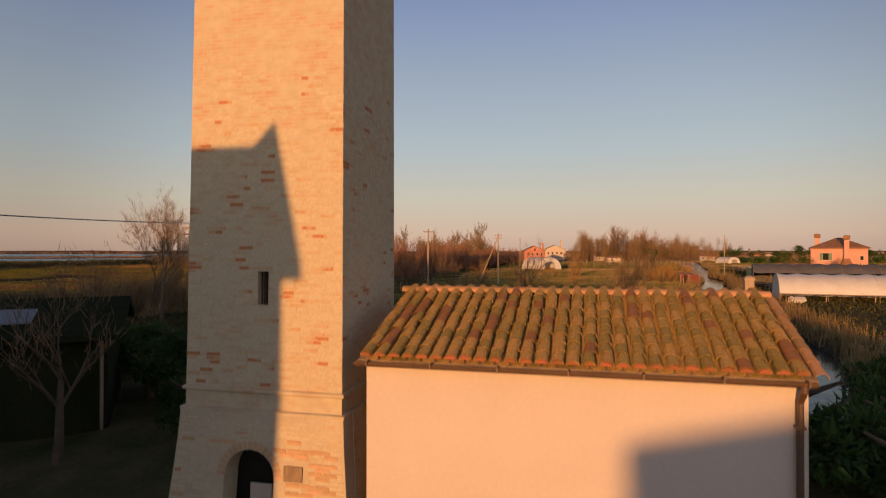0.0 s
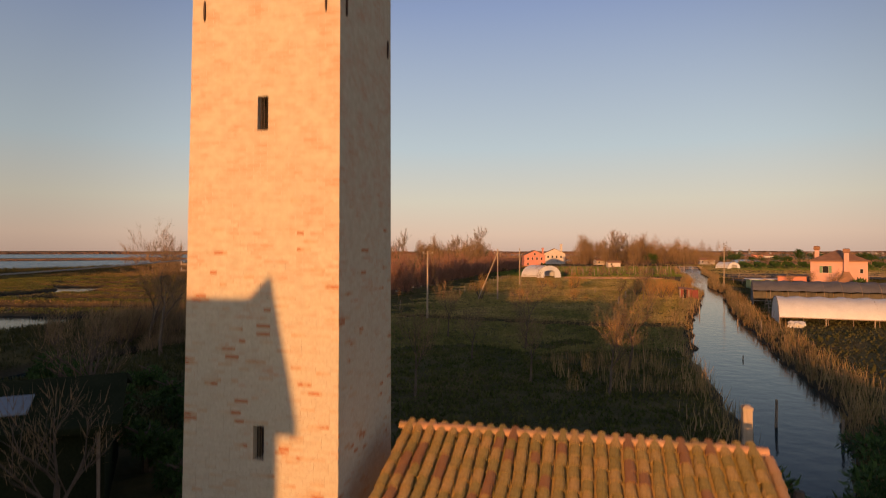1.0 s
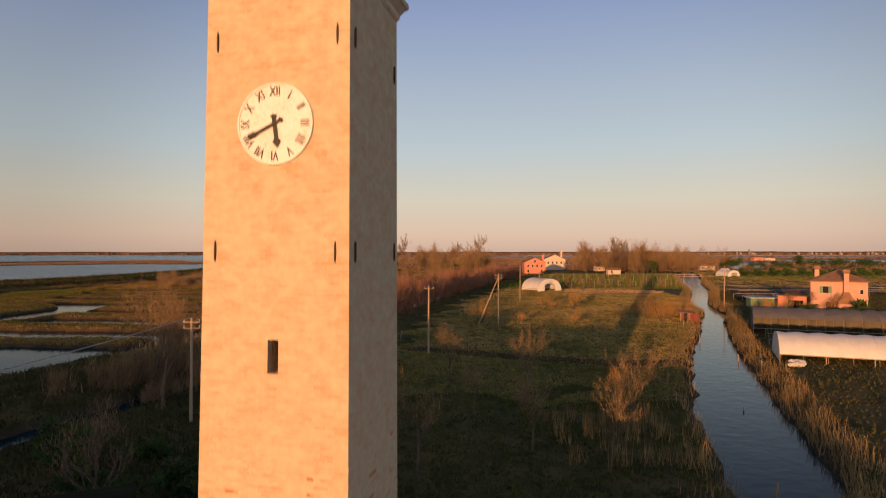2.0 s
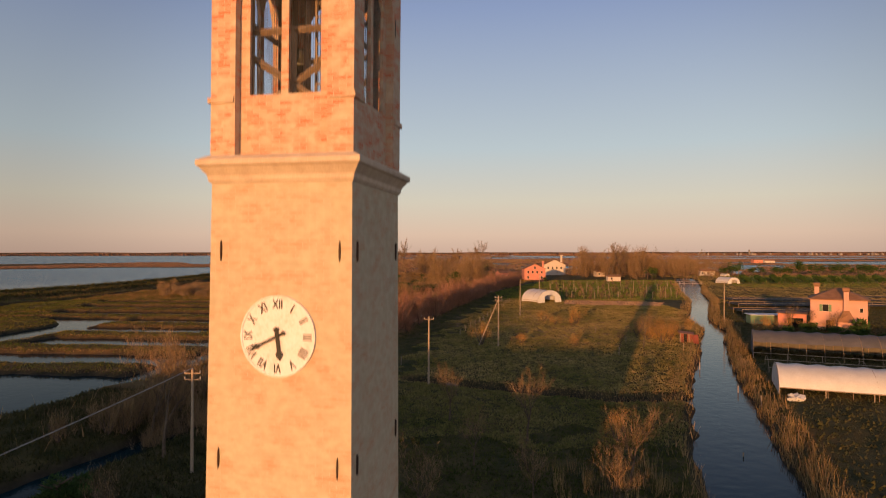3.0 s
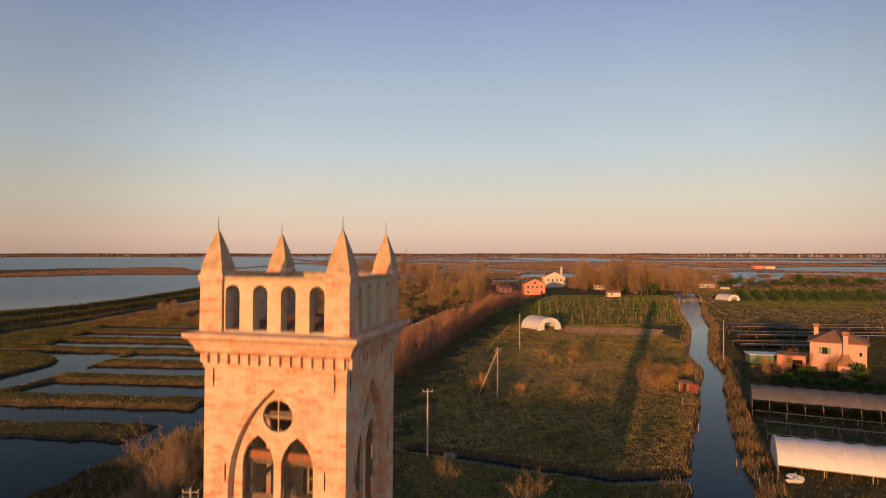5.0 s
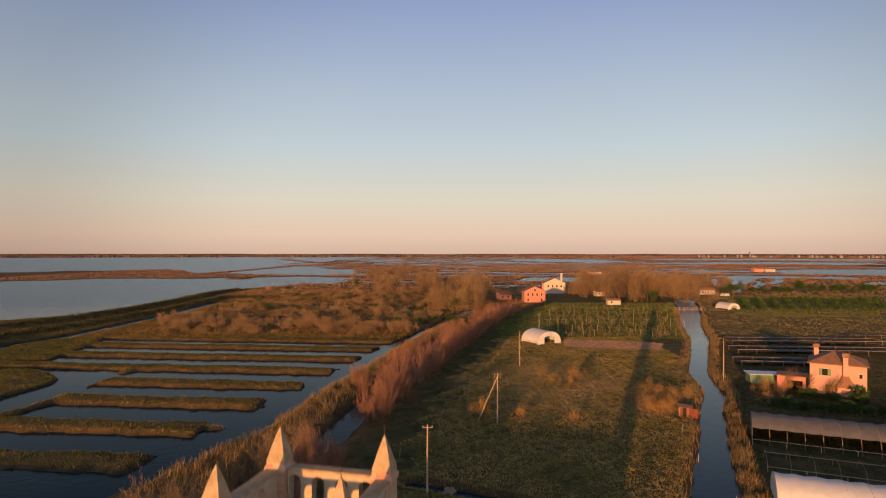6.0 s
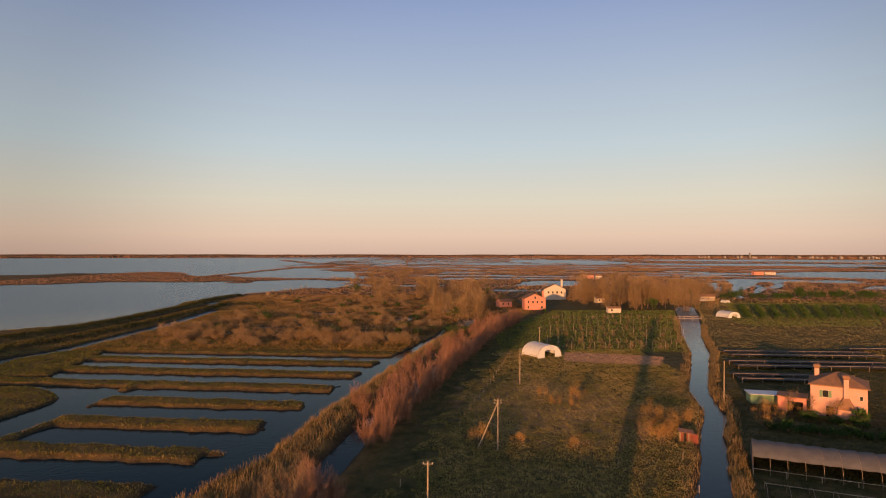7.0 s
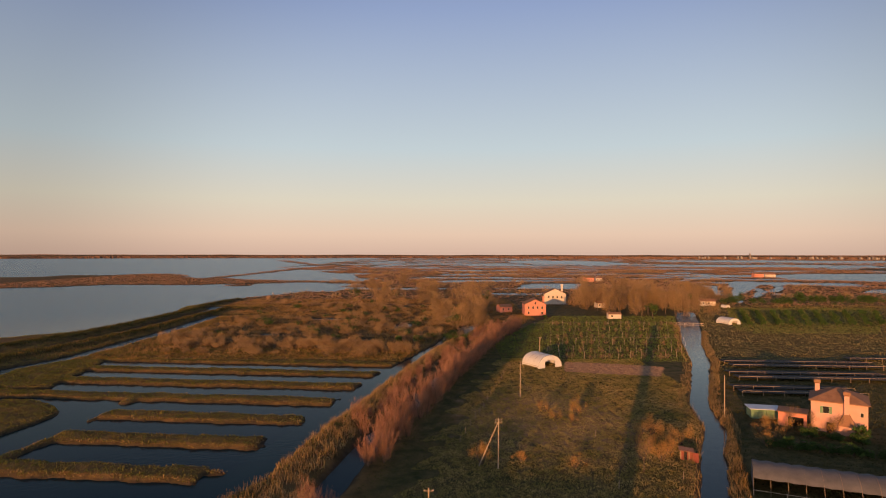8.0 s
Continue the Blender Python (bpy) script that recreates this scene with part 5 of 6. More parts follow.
cottage(470, 905, 0, 14, 9, 5, M_FARPINK, "far salmon farmhouse between ponds")
cottage(500, 930, 0, 16, 9, 5, M_WHITE, "far white farmhouse between ponds")
cottage(178, 415, -10, 10, 6, 3.0, M_WHITE, "distant white shed below round pines")

# planks across the canal, with a small yellow landing
bridge = thing("footbridge", pose(118, 300, 0.5, 0, 0, -8), "pale wooden footbridge across the canal", "footbridge")
part("deck", box(bmesh.new(), -2, 12, 0, 1.6, 0, 0.16), M_PALEWOOD, bridge)
for x in (-1, 3, 7, 11):
    for y in (0.1, 1.5):
        part("railing_post", box(bmesh.new(), x - 0.07, x + 0.07, y - 0.07, y + 0.07, -1.4, 1.0), M_PALEWOOD, bridge)
for y in (0.1, 1.5):
    part("handrail", box(bmesh.new(), -2, 12, y - 0.05, y + 0.05, 0.95, 1.05), M_PALEWOOD, bridge)

for x, y, h in ((16.4, 29.5, 1.3), (18.0, 27.0, 1.0), (22.5, 60, 0.8)):
    tagged(link_bm("mooring_post", tube(bmesh.new(), (x, y, -1.2), (x + 0.06, y, h - 0.3), 0.08, 0.06, 7), M_WOOD), "dark mooring post standing in the canal", "mooring post", "mooring posts")
for x, y, rz in ((-330, 1150, 20), (-198, 720, 80)):
    bm = bmesh.new()
    slab(bm, [(-4, 0.5), (-3, -0.1), (3, -0.1), (4.2, 0.7), (2.5, 0.55), (-2.5, 0.45)], -0.9, 0.9)
    b = link_bm("boat", bm, M_WOOD)
    b.matrix_world = pose(x, y, WATER_Z + 0.05, 0, 0, rz)
    tagged(b, "small dark boat out on the lagoon", "boat")

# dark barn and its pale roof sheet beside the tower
barn = thing("barn", pose(-21.1, 12.4, 0.2, 0, 0, 25), "low barn with walls and roof darkened for deep shade", "barn")
# wall and roof carry the corner's deep shade in their colour
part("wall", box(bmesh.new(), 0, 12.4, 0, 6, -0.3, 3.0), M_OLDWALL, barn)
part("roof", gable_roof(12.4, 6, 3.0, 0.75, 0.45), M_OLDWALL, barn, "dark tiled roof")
bm = box(bmesh.new(), 8.2, 10.4, 0.55, 1.7, 0.0, 0.05)
for v in bm.verts:
    v.co.z += 3.22 + 0.25 * v.co.y
part("roof_light", bm, M_OLDSHEET, barn, "pale translucent roof sheet")
part("downpipe", tube(bmesh.new(), (12.25, -0.12, -0.2), (12.25, -0.12, 2.9), 0.05, 0.05, 8), M_WOOD, barn)
part("wall_door", box(bmesh.new(), 4.2, 5.4, -0.05, 0.05, -0.2, 2.1), M_DARK, barn)

# unseen buildings behind the viewer, added to throw the long evening shadows
nave = thing("church_nave", pose(-7.74, -2.8, 0, 0, 0, 165.7), "plain pale church nave with a steep tiled roof", "church")
NL = 24.0
m90 = Matrix(((0, 1, 0, 0), (1, 0, 0, 0), (0, 0, 1, 0), (0, 0, 0, 1)))
bm = bmesh.new()
slab(bm, [(-3.1, -0.1), (3.1, -0.1), (3.1, 6.5), (0, 8.25), (-3.1, 6.5)], 0.20, NL, m90)
bmesh.ops.recalc_face_normals(bm, faces=bm.faces[:])
part("wall", bm, M_PLASTER, nave)
bm = bmesh.new()
slab(bm, [(-3.5, 6.25), (3.5, 6.25), (0, 8.49)], 0.40, NL, m90)
bmesh.ops.recalc_face_normals(bm, faces=bm.faces[:])
part("roof", bm, M_ROOFTILE, nave)
bm = bmesh.new()
slab(bm, [(-4.5, 6.55), (4.5, 6.55), (4.4, 6.85), (0.08, 8.88), (-0.08, 8.88), (-4.4, 6.85)], 0.0, 0.42, m90)
for v in bm.verts:
    if v.co.z > 8 and v.co.x > 0.2:
        v.co.z = 8.45
bmesh.ops.recalc_face_normals(bm, faces=bm.faces[:])
part("gable_coping", bm, M_STONE, nave)


def plain_house(x, y, rz, w, d, h, rise, label):
    b = thing("village_house", pose(x, y, 0.1, 0, 0, rz), label, "house", "houses behind the church")
    bm = bmesh.new()
    slab(bm, [(0, -0.2), (d, -0.2), (d, h), (d / 2, h + rise), (0, h)], 0, w, m90)
    bmesh.ops.recalc_face_normals(bm, faces=bm.faces[:])
    part("wall", bm, M_PLASTER, b)
    bm = gable_roof(w, d, h, rise, 0.4)
    bmesh.ops.translate(bm, vec=(0, 0, 0.02), verts=bm.verts[:])
    part("roof", bm, M_ROOFTILE, b)


# unseen houses placed to block the sun from fields, marsh and annexe wall
plain_house(3.3, -58.5, 69.3, 14, 11.2, 6.4, 1.4, "unseen house added to shade the near right ground")
plain_house(-7.58, -54.33, 69.3, 14, 12.3, 6.4, 1.55, "pale village house with a ridged tile roof")
plain_house(16, -54, 10, 32, 9, 7.2, 1.4, "long unseen house added to shade the ground beyond the canal")
plain_house(-62, -22, 0, 26, 8, 10.3, 1.4, "tall unseen house added to shade the field's left part")
plain_house(-98, -20, 0, 34, 8, 6.8, 1.4, "low unseen house added to shade the near marsh")
plain_house(-36, -20, 4, 9, 8, 5.2, 1.5, "small unseen house added to shade the near left ground")

# the far shore's towers, pale in the haze
rt_town = random.Random(3)
for i in range(34):
    way, h, w = rt_town.uniform(0.40, 0.66), rt_town.uniform(8, 15), rt_town.uniform(4, 10)
    if i == 9:
        way, h, w = 0.473, 34, 4
    bm = box(bmesh.new(), -w / 2, w / 2, -8, 8, 0, h)
    box(bm, -w / 4, w / 4, -4, 4, h, h + 2)
    c = link_bm("far_tower_block", bm, M_TOWN)
    c.matrix_world = pose(4380 * math.sin(way), 4380 * math.cos(way), 0)
    tagged(c, "far pale town block on the horizon", "building", "town on the horizon")

# ---- plants ----
def blades(name, base, lean, length, width, mat, parent=None, curl=0.0):
    """One mesh of thin upright blades: a triangle each, from base points, unit leans, lengths and widths."""
    n = len(base)
    r = np.random.RandomState(n % 9973)
    a = r.rand(n) * 6.283
    side = np.stack([np.cos(a), np.sin(a), np.zeros(n)], -1) * width[:, None] / 2
    tip = base + lean * length[:, None]
    co = np.empty((n, 3, 3))
    co[:, 0], co[:, 1], co[:, 2] = base - side, base + side, tip
    me = bpy.data.meshes.new(name)
    me.vertices.add(n * 3)
    me.vertices.foreach_set("co", co.ravel())
    me.loops.add(n * 3)
    me.loops.foreach_set("vertex_index", np.arange(n * 3))
    me.polygons.add(n)
    me.polygons.foreach_set("loop_start", np.arange(0, n * 3, 3))
    me.update(calc_edges=True)
    me.materials.append(mat)
    ob = new(name, me)
    if parent is not None:
        ob.parent = parent
    return ob


def leans(r, n, spread):
    v = r.randn(n, 3) * spread
    v[:, 2] = 1
    return v / np.linalg.norm(v, axis=1)[:, None]


def scatter(seed, n, x0, x1, y0, y1, keep, near=None):
    """Random places in a rectangle of the plan, kept with the chance that keep(x, y, land, height) gives."""
    r = np.random.RandomState(seed)
    X, Y = r.uniform(x0, x1, n).astype(np.float32), r.uniform(y0, y1, n).astype(np.float32)
    if near is not None:
        ok = near(X, Y)
        X, Y = X[ok], Y[ok]
        n = len(X)
    s, top = land(X, Y)
    ok = r.rand(n) < keep(X, Y, s)
    X, Y = X[ok], Y[ok]
    return np.stack([X, Y, ground_z(X, Y) - 0.03], -1), r


def field_edge(Y):
    return np.interp(Y, [0, 45, 90, 110, 154, 240, 305, 340], [-26, -19, -12.5, -9, 0.5, 21, 44, 62])


def grow(name, label, category, mat, seed, n, area, keep, l0, l1, w0, w1, spread, near=None):
    base, r = scatter(seed, n, *area, keep, near)
    k = len(base)
    patch = 0.8 + 0.22 * waves(base[:, 0], base[:, 1], 5, seed)
    ob = blades(name, base, leans(r, k, spread), r.uniform(l0, l1, k) * np.clip(patch, 0.3, 1.4), r.uniform(w0, w1, k), mat)
    return tagged(ob, label, category, kind="stuff")


tidy = lambda c: np.clip(c, 0, 1)
grow("marsh_plants", "low brown-green salt marsh plants on the dikes", "marsh plants", M_MARSHGRASS, 101, 330000, (-135, -8, 70, 226), lambda X, Y, s: (s > 0.25) * (X < field_edge(Y) - 14) * tidy(0.75 + 0.4 * waves(X, Y, 6, 41)), 0.16, 0.48, 0.08, 0.2, 0.4)
# sunlit gold of the dike sides put in by reed-coloured edge plants
grow("dike_edge_plants", "marsh plants along the dike edges, sunlit gold in their colour", "marsh plants", M_REED, 102, 420000, (-125, -12, 74, 212), lambda X, Y, s: (s > 0.35) * (s < 1.0) * (X < field_edge(Y) - 14) * 0.55, 0.2, 0.45, 0.06, 0.15, 0.4)
grow("causeway_reeds", "tall dry reeds on the embankment", "reeds", M_REED, 103, 300000, (-48, 14, 40, 262), lambda X, Y, s: (line_sd(X, Y, CAUSEWAY) < -0.4) * (s > 0.2) * np.clip((Y - 68) / 15, 0.02, 1) * tidy(0.55 + 0.6 * waves(X, Y, 7, 43)), 0.6, 1.9, 0.05, 0.14, 0.28, near=lambda X, Y: line_sd(X, Y, CAUSEWAY) < -0.4)
grow("canal_reeds", "tall golden reeds along the canal banks", "reeds", M_REED, 104, 1300000, (8, 120, 14, 300), lambda X, Y, s: (s > 0.05) * (s < 2.8) * (line_sd(X, Y, CANAL) < 2.9) * tidy(0.85 - s * 0.22 + 0.5 * waves(X, Y, 5, 44)) * np.where(X > np.interp(Y, [8, 33, 63, 94, 147, 201, 272], [9, 18.3, 29.5, 42.7, 62.6, 86.5, 112.5]), 0.95, 0.22), 0.5, 1.8, 0.03, 0.085, 0.24, near=lambda X, Y: line_sd(X, Y, CANAL) < 2.9)
grow("ditch_reeds", "dry reeds along the ditch across the field", "reeds", M_REED, 105, 60000, (-6, 30, 60, 78), lambda X, Y, s: (s > 0.05) * (s < 1.2) * (line_sd(X, Y, CROSS_DITCH) < 1.3) * 0.3, 0.2, 0.6, 0.04, 0.1, 0.3)
grow("field_grass", "short tufted winter grass of the field", "grass", M_GRASS, 106, 600000, (-26, 66, 66, 205), lambda X, Y, s: (s > 0.9) * (Y > 71 - 0.35 * X) * (X > field_edge(Y)) * ((X < np.interp(Y, [8, 33, 63, 94, 147, 201, 272], [9, 18.3, 29.5, 42.7, 62.6, 86.5, 112.5]))) * ~soil_bed(X, Y) * (X > field_edge(Y) + 7 + 3 * waves(X, Y, 14, 49)) * tidy(0.8 + 0.25 * waves(X, Y, 9, 46)), 0.12, 0.34, 0.10, 0.24, 0.4)
grow("meadow_grass", "olive grass before the ditch, darker than the field's", "grass", M_MEADOW, 122, 120000, (-26, 34, 44, 72), lambda X, Y, s: (s > 0.9) * (Y > 50 + 4 * waves(X, Y, 15, 71)) * (line_sd(X, Y, CROSS_DITCH) > 0) * (Y < 72 - 0.35 * X) * (X > field_edge(Y)) * ((X < np.interp(Y, [8, 33, 63, 94, 147, 201, 272], [9, 18.3, 29.5, 42.7, 62.6, 86.5, 112.5]))) * ~soil_bed(X, Y) * (X > field_edge(Y) + 7 + 3 * waves(X, Y, 14, 49)) * tidy(0.8 + 0.25 * waves(X, Y, 9, 46)), 0.12, 0.34, 0.10, 0.24, 0.4)
# near garden's shade comes from this darker grass colour
grow("garden_grass", "grass of the near garden, shade put into its colour", "grass", M_SHADEGRASS, 124, 90000, (-26, 34, 24, 58), lambda X, Y, s: (s > 0.9) * (Y < 50 + 4 * waves(X, Y, 15, 71)) * (line_sd(X, Y, CROSS_DITCH) > 0) * (Y < 72 - 0.35 * X) * (X > field_edge(Y)) * ((X < np.interp(Y, [8, 33, 63, 94, 147, 201, 272], [9, 18.3, 29.5, 42.7, 62.6, 86.5, 112.5]))) * ~soil_bed(X, Y) * (X > field_edge(Y) + 7 + 3 * waves(X, Y, 14, 49)) * tidy(0.8 + 0.25 * waves(X, Y, 9, 46)), 0.12, 0.34, 0.10, 0.24, 0.4)
# deep shade beside the barn put into dark blades
grow("verge_grass", "rough grass and brambles between barn and marsh, darkened for shade", "grass", M_DARKOLIVE, 123, 90000, (-62, -3, 14, 66), lambda X, Y, s: (s > 0.4) * (X < -4 - 0.18 * (Y - 14)) * ((X < -21) | (Y > 25)) * 0.9, 0.2, 0.7, 0.06, 0.18, 0.5)
grow("soil_clods", "turned clods of bare brown soil", "soil", M_SOIL, 119, 26000, (34, 76, 172, 203), lambda X, Y, s: soil_bed(X, Y) * 0.9, 0.08, 0.22, 0.12, 0.3, 0.7)
grow("orchard_grass", "lush green grass under the orchard rows", "grass", M_LUSH, 120, 60000, (140, 290, 270, 395), lambda X, Y, s: (s > 0.9) * (X > 172 - 0.44 * (362 - Y)) * (X < 262 - 0.70 * (362 - Y)) * 0.9, 0.25, 0.6, 0.12, 0.3, 0.4)
grow("far_field_grass", "green winter grass between the vineyard posts", "grass", M_LUSH, 107, 90000, (20, 135, 199, 345), lambda X, Y, s: (s > 0.9) * (X > field_edge(Y)) * (X < np.interp(Y, [201, 272, 345], [84, 109, 135])) * 0.9, 0.25, 0.6, 0.12, 0.3, 0.4)
grow("far_rough_grass", "straw-coloured rough grass on the far fields", "grass", M_GRASS, 115, 170000, (78, 320, 186, 420), lambda X, Y, s: (s > 0.9) * (X > np.interp(Y, [150, 201, 272, 345], [68, 91, 117, 146])) * 0.9, 0.10, 0.28, 0.25, 0.6, 0.4)
grow("levee_brush", "dark olive brush along the lagoon levee", "brush", M_DARKOLIVE, 116, 260000, (-185, -110, 95, 460), lambda X, Y, s: (np.minimum(line_sd(X, Y, LEVEES[0]), line_sd(X, Y, LEVEES[1])) < -0.8) * (s > 1.7) * tidy(0.6 + 0.5 * waves(X, Y, 12, 53)), 0.7, 2.0, 0.1, 0.3, 0.35)
grow("garden_stalks", "tall golden dry stalks in the near garden", "dry stalks", M_REED, 117, 2600, (7, 15, 33, 44), lambda X, Y, s: (s > 0.6) * (waves(X, Y, 4, 55) > 0.35), 0.9, 2.6, 0.03, 0.06, 0.15)
# cast shade beyond the canal put into the blade colour
grow("far_bank_grass", "rough grass beyond the canal, shade put into its dark colour", "grass", M_DARKOLIVE, 108, 130000, (20, 130, 24, 186), lambda X, Y, s: (s > 0.9) * (X > np.interp(Y, [8, 33, 63, 94, 147, 201, 272], [12, 21.3, 32.5, 45.7, 65.6, 89.5, 116.5])) * 0.8, 0.15, 0.42, 0.16, 0.36, 0.5)
grow("levee_reeds", "brown reeds on the lagoon levees", "reeds", M_MARSHGRASS, 109, 160000, (-230, -100, 100, 440), lambda X, Y, s: (s > 0.3) * (s < 9) * 0.8, 0.2, 0.7, 0.12, 0.32, 0.4)
grow("far_marsh_plants", "brown marsh plants far out on the flats, haze in their colour", "marsh plants", M_FARHAZE, 110, 220000, (-520, 900, 420, 1600), lambda X, Y, s: (s > 0.2) * 0.7, 0.3, 1.0, 1.6, 4.5, 0.4)


# bare shrubs and trees
def limbs(r, bm, a, way, length, radius, depth, twigs, droop=0.0):
    """Grow tapered limbs into bm and note where twigs start."""
    a, way = Vector(a), Vector(way).normalized()
    pieces = 3 if depth > 1 else 2
    for i in range(pieces):
        way = (way + Vector((r.uniform(-1, 1), r.uniform(-1, 1), r.uniform(-0.2, 0.6) - droop)) * 0.16).normalized()
        b = a + way * (length / pieces)
        r1 = radius * (1 - 0.22)
        tube(bm, a, b, radius, r1, 5 if depth > 1 else 3)
        a, radius = b, r1
        if depth <= 1:
            twigs.append((a.copy(), way.copy()))
        if depth > 0 and i >= (0 if depth < 3 else 1):
            for _ in range(2 if depth > 1 else 1):
                turn = Vector((r.uniform(-1, 1), r.uniform(-1, 1), r.uniform(0.0, 0.7)))
                limbs(r, bm, a, way * 0.75 + turn.normalized() * 0.65, length * r.uniform(0.55, 0.75), radius * 0.62, depth - 1, twigs, droop)


def bare_tree(name, seed, height, radius, depth, mat, label, category, twig_n=5, twig_l=0.9, twig_w=0.03, stems=1, group=""):
    r = random.Random(seed)
    t = thing(name, pose(0, 0, 0), label, category, group)
    bm, twigs = bmesh.new(), []
    for s in range(stems):
        a = s * 6.28 / stems + r.uniform(-0.4, 0.4)
        tilt = 0.0 if stems == 1 else 0.45
        limbs(r, bm, (0.15 * math.cos(a) * (stems > 1), 0.15 * math.sin(a) * (stems > 1), -0.1), (tilt * math.cos(a), tilt * math.sin(a), 1), height * (0.5 if stems == 1 else 0.55), radius, depth, twigs)
    part("trunk", bm, M_BARK, t)
    rr = np.random.RandomState(seed)
    base = np.repeat(np.array([p for p, _ in twigs]), twig_n, 0)
    ways = np.repeat(np.array([w for _, w in twigs]), twig_n, 0) + rr.randn(len(base), 3) * 0.55
    ways[:, 2] += 0.35
    ways /= np.linalg.norm(ways, axis=1)[:, None]
    n = len(base)
    blades("crown", base + rr.randn(n, 3) * 0.08, ways, rr.uniform(0.5, 1.1, n) * twig_l, rr.uniform(0.6, 1.3, n) * twig_w, mat, t)
    return t


def cloud_shrub(name, seed, height, spread, n, mat, label, category, group, twig=(0.5, 1.3), width=(0.02, 0.06), feathery=False):
    """A dense twiggy shrub: several stems and a crown of fine upright twigs."""
    r = np.random.RandomState(seed)
    t = thing(name, pose(0, 0, 0), label, category, group)
    bm = bmesh.new()
    for i in range(6):
        a = i * 1.05 + r.rand()
        tube(bm, (0.1 * math.cos(a), 0.1 * math.sin(a), -0.1), (spread * 0.55 * math.cos(a), spread * 0.55 * math.sin(a), height * 0.62), 0.07, 0.02, 5)
    root = bm.verts.new((0, 0, -0.35))
    for cap in [f for f in bm.faces if len(f.verts) == 5 and f.calc_center_median().z < 0]:
        ring = list(cap.verts)
        bm.faces.remove(cap)
        for p, q in zip(ring, ring[1:] + ring[:1]):
            bm.faces.new((p, q, root))
    part("trunk", bm, M_BARK, t)
    lobes = 12
    cx = r.randn(lobes, 3) * np.array([spread * 0.46, spread * 0.46, height * 0.16]) + np.array([0, 0, height * 0.48])
    who = r.randint(0, lobes, n)
    d = r.randn(n, 3)
    d /= np.linalg.norm(d, axis=1)[:, None]
    base = cx[who] + d * (r.rand(n, 1) ** 0.5) * np.array([spread * 0.4, spread * 0.4, height * 0.30])
    base[:, 2] = np.clip(base[:, 2], 0.15, None)
    way = base * np.array([0.35, 0.35, 0.0]) / spread + r.randn(n, 3) * 0.3
    way[:, 2] = np.abs(way[:, 2]) + 0.8
    way /= np.linalg.norm(way, axis=1)[:, None]
    if feathery:
        # long whips fanning out of the root, with side twigs along their upper part
        m = 26
        az, tilt = r.rand(m) * 6.283, np.abs(r.randn(m)) * 0.30
        whip = np.stack([np.sin(tilt) * np.cos(az), np.sin(tilt) * np.sin(az), np.cos(tilt)], -1)
        reach, foot = height * r.uniform(0.55, 1.0, m), r.randn(m, 3) * np.array([spread * 0.35, spread * 0.35, 0])
        who, at = r.randint(0, m, n), 0.12 + 0.78 * r.rand(n)
        base = foot[who] + whip[who] * (reach[who] * at)[:, None] + r.randn(n, 3) * 0.10
        base[:, 2] = np.clip(base[:, 2], 0.1, None)
        way = whip[who] + r.randn(n, 3) * 0.34
        way /= np.linalg.norm(way, axis=1)[:, None]
    blades("crown", base, way, r.uniform(*twig, n), r.uniform(*width, n), mat, t)
    return t


def spread_copies(proto, places, seed, s0=0.8, s1=1.2):
    r = random.Random(seed)
    protos = proto if isinstance(proto, list) else [proto]
    places = [(float(x), float(y)) for x, y in places]
    heights = ground_z(np.array([p[0] for p in places]), np.array([p[1] for p in places]))
    for i, (x, y) in enumerate(places):
        p = protos[i % len(protos)]
        k = r.uniform(s0, s1)
        m = pose(x, y, float(heights[i]), 0, 0, r.uniform(0, 360))
        if i < len(protos):
            p.matrix_world = m
            p.scale = (k, k, k)
        else:
            c = copy_thing(p, m)
            c.scale = (k, k, k * r.uniform(0.85, 1.15))


def evergreen(name, seed, height, spread, n, label, group, low=0.45, leaf=1.0):
    r = np.random.RandomState(seed)
    t = thing(name, pose(0, 0, 0), label, "tree", group)
    bm = bmesh.new()
    tube(bm, (0, 0, -0.1), (0.1, 0.05, height * 0.7), 0.22, 0.10, 7)
    for i in range(5):
        a = i * 1.3
        tube(bm, (0, 0, height * (0.35 + 0.06 * i)), (spread * 0.6 * math.cos(a), spread * 0.6 * math.sin(a), height * (0.6 + 0.05 * i)), 0.08, 0.03, 5)
    part("trunk", bm, M_BARK, t)
    lobes = 12
    c = r.randn(lobes, 3) * np.array([spread * 0.45, spread * 0.45, height * 0.12]) + np.array([0, 0, height * (low + 0.28)])
    d = r.randn(n, 3)
    d /= np.linalg.norm(d, axis=1)[:, None]
    base = c[r.randint(0, lobes, n)] + d * (0.55 + 0.45 * r.rand(n, 1)) * np.array([spread * 0.42, spread * 0.42, height * 0.17])
    way = d + r.randn(n, 3) * 0.6
    way /= np.linalg.norm(way, axis=1)[:, None]
    blades("crown", base, way, r.uniform(0.4, 0.9, n) * leaf, r.uniform(0.2, 0.5, n) * leaf, M_LEAF, t)
    return t


rt = random.Random(17)
hedge = [cloud_shrub("tamarisk", 200 + i, 8.0, 2.5, 2400, M_TWIG_RED, "bare reddish tamarisk shrub in the hedge row", "shrub", "tamarisk hedge", (0.6, 1.8), (0.014, 0.042), True) for i in range(4)]
row = []
for i in range(104):
    f = i / 103
    y = 64 + 224 * f ** 1.15
    x = float(np.interp(y, [0, 45, 90, 110, 154, 240, 305, 340], [-30, -20.5, -13.8, -10.3, -0.9, 19.6, 42.5, 60]))
    row.append((x + rt.uniform(-2.0, 1.6), y + rt.uniform(-1.5, 1.5)))
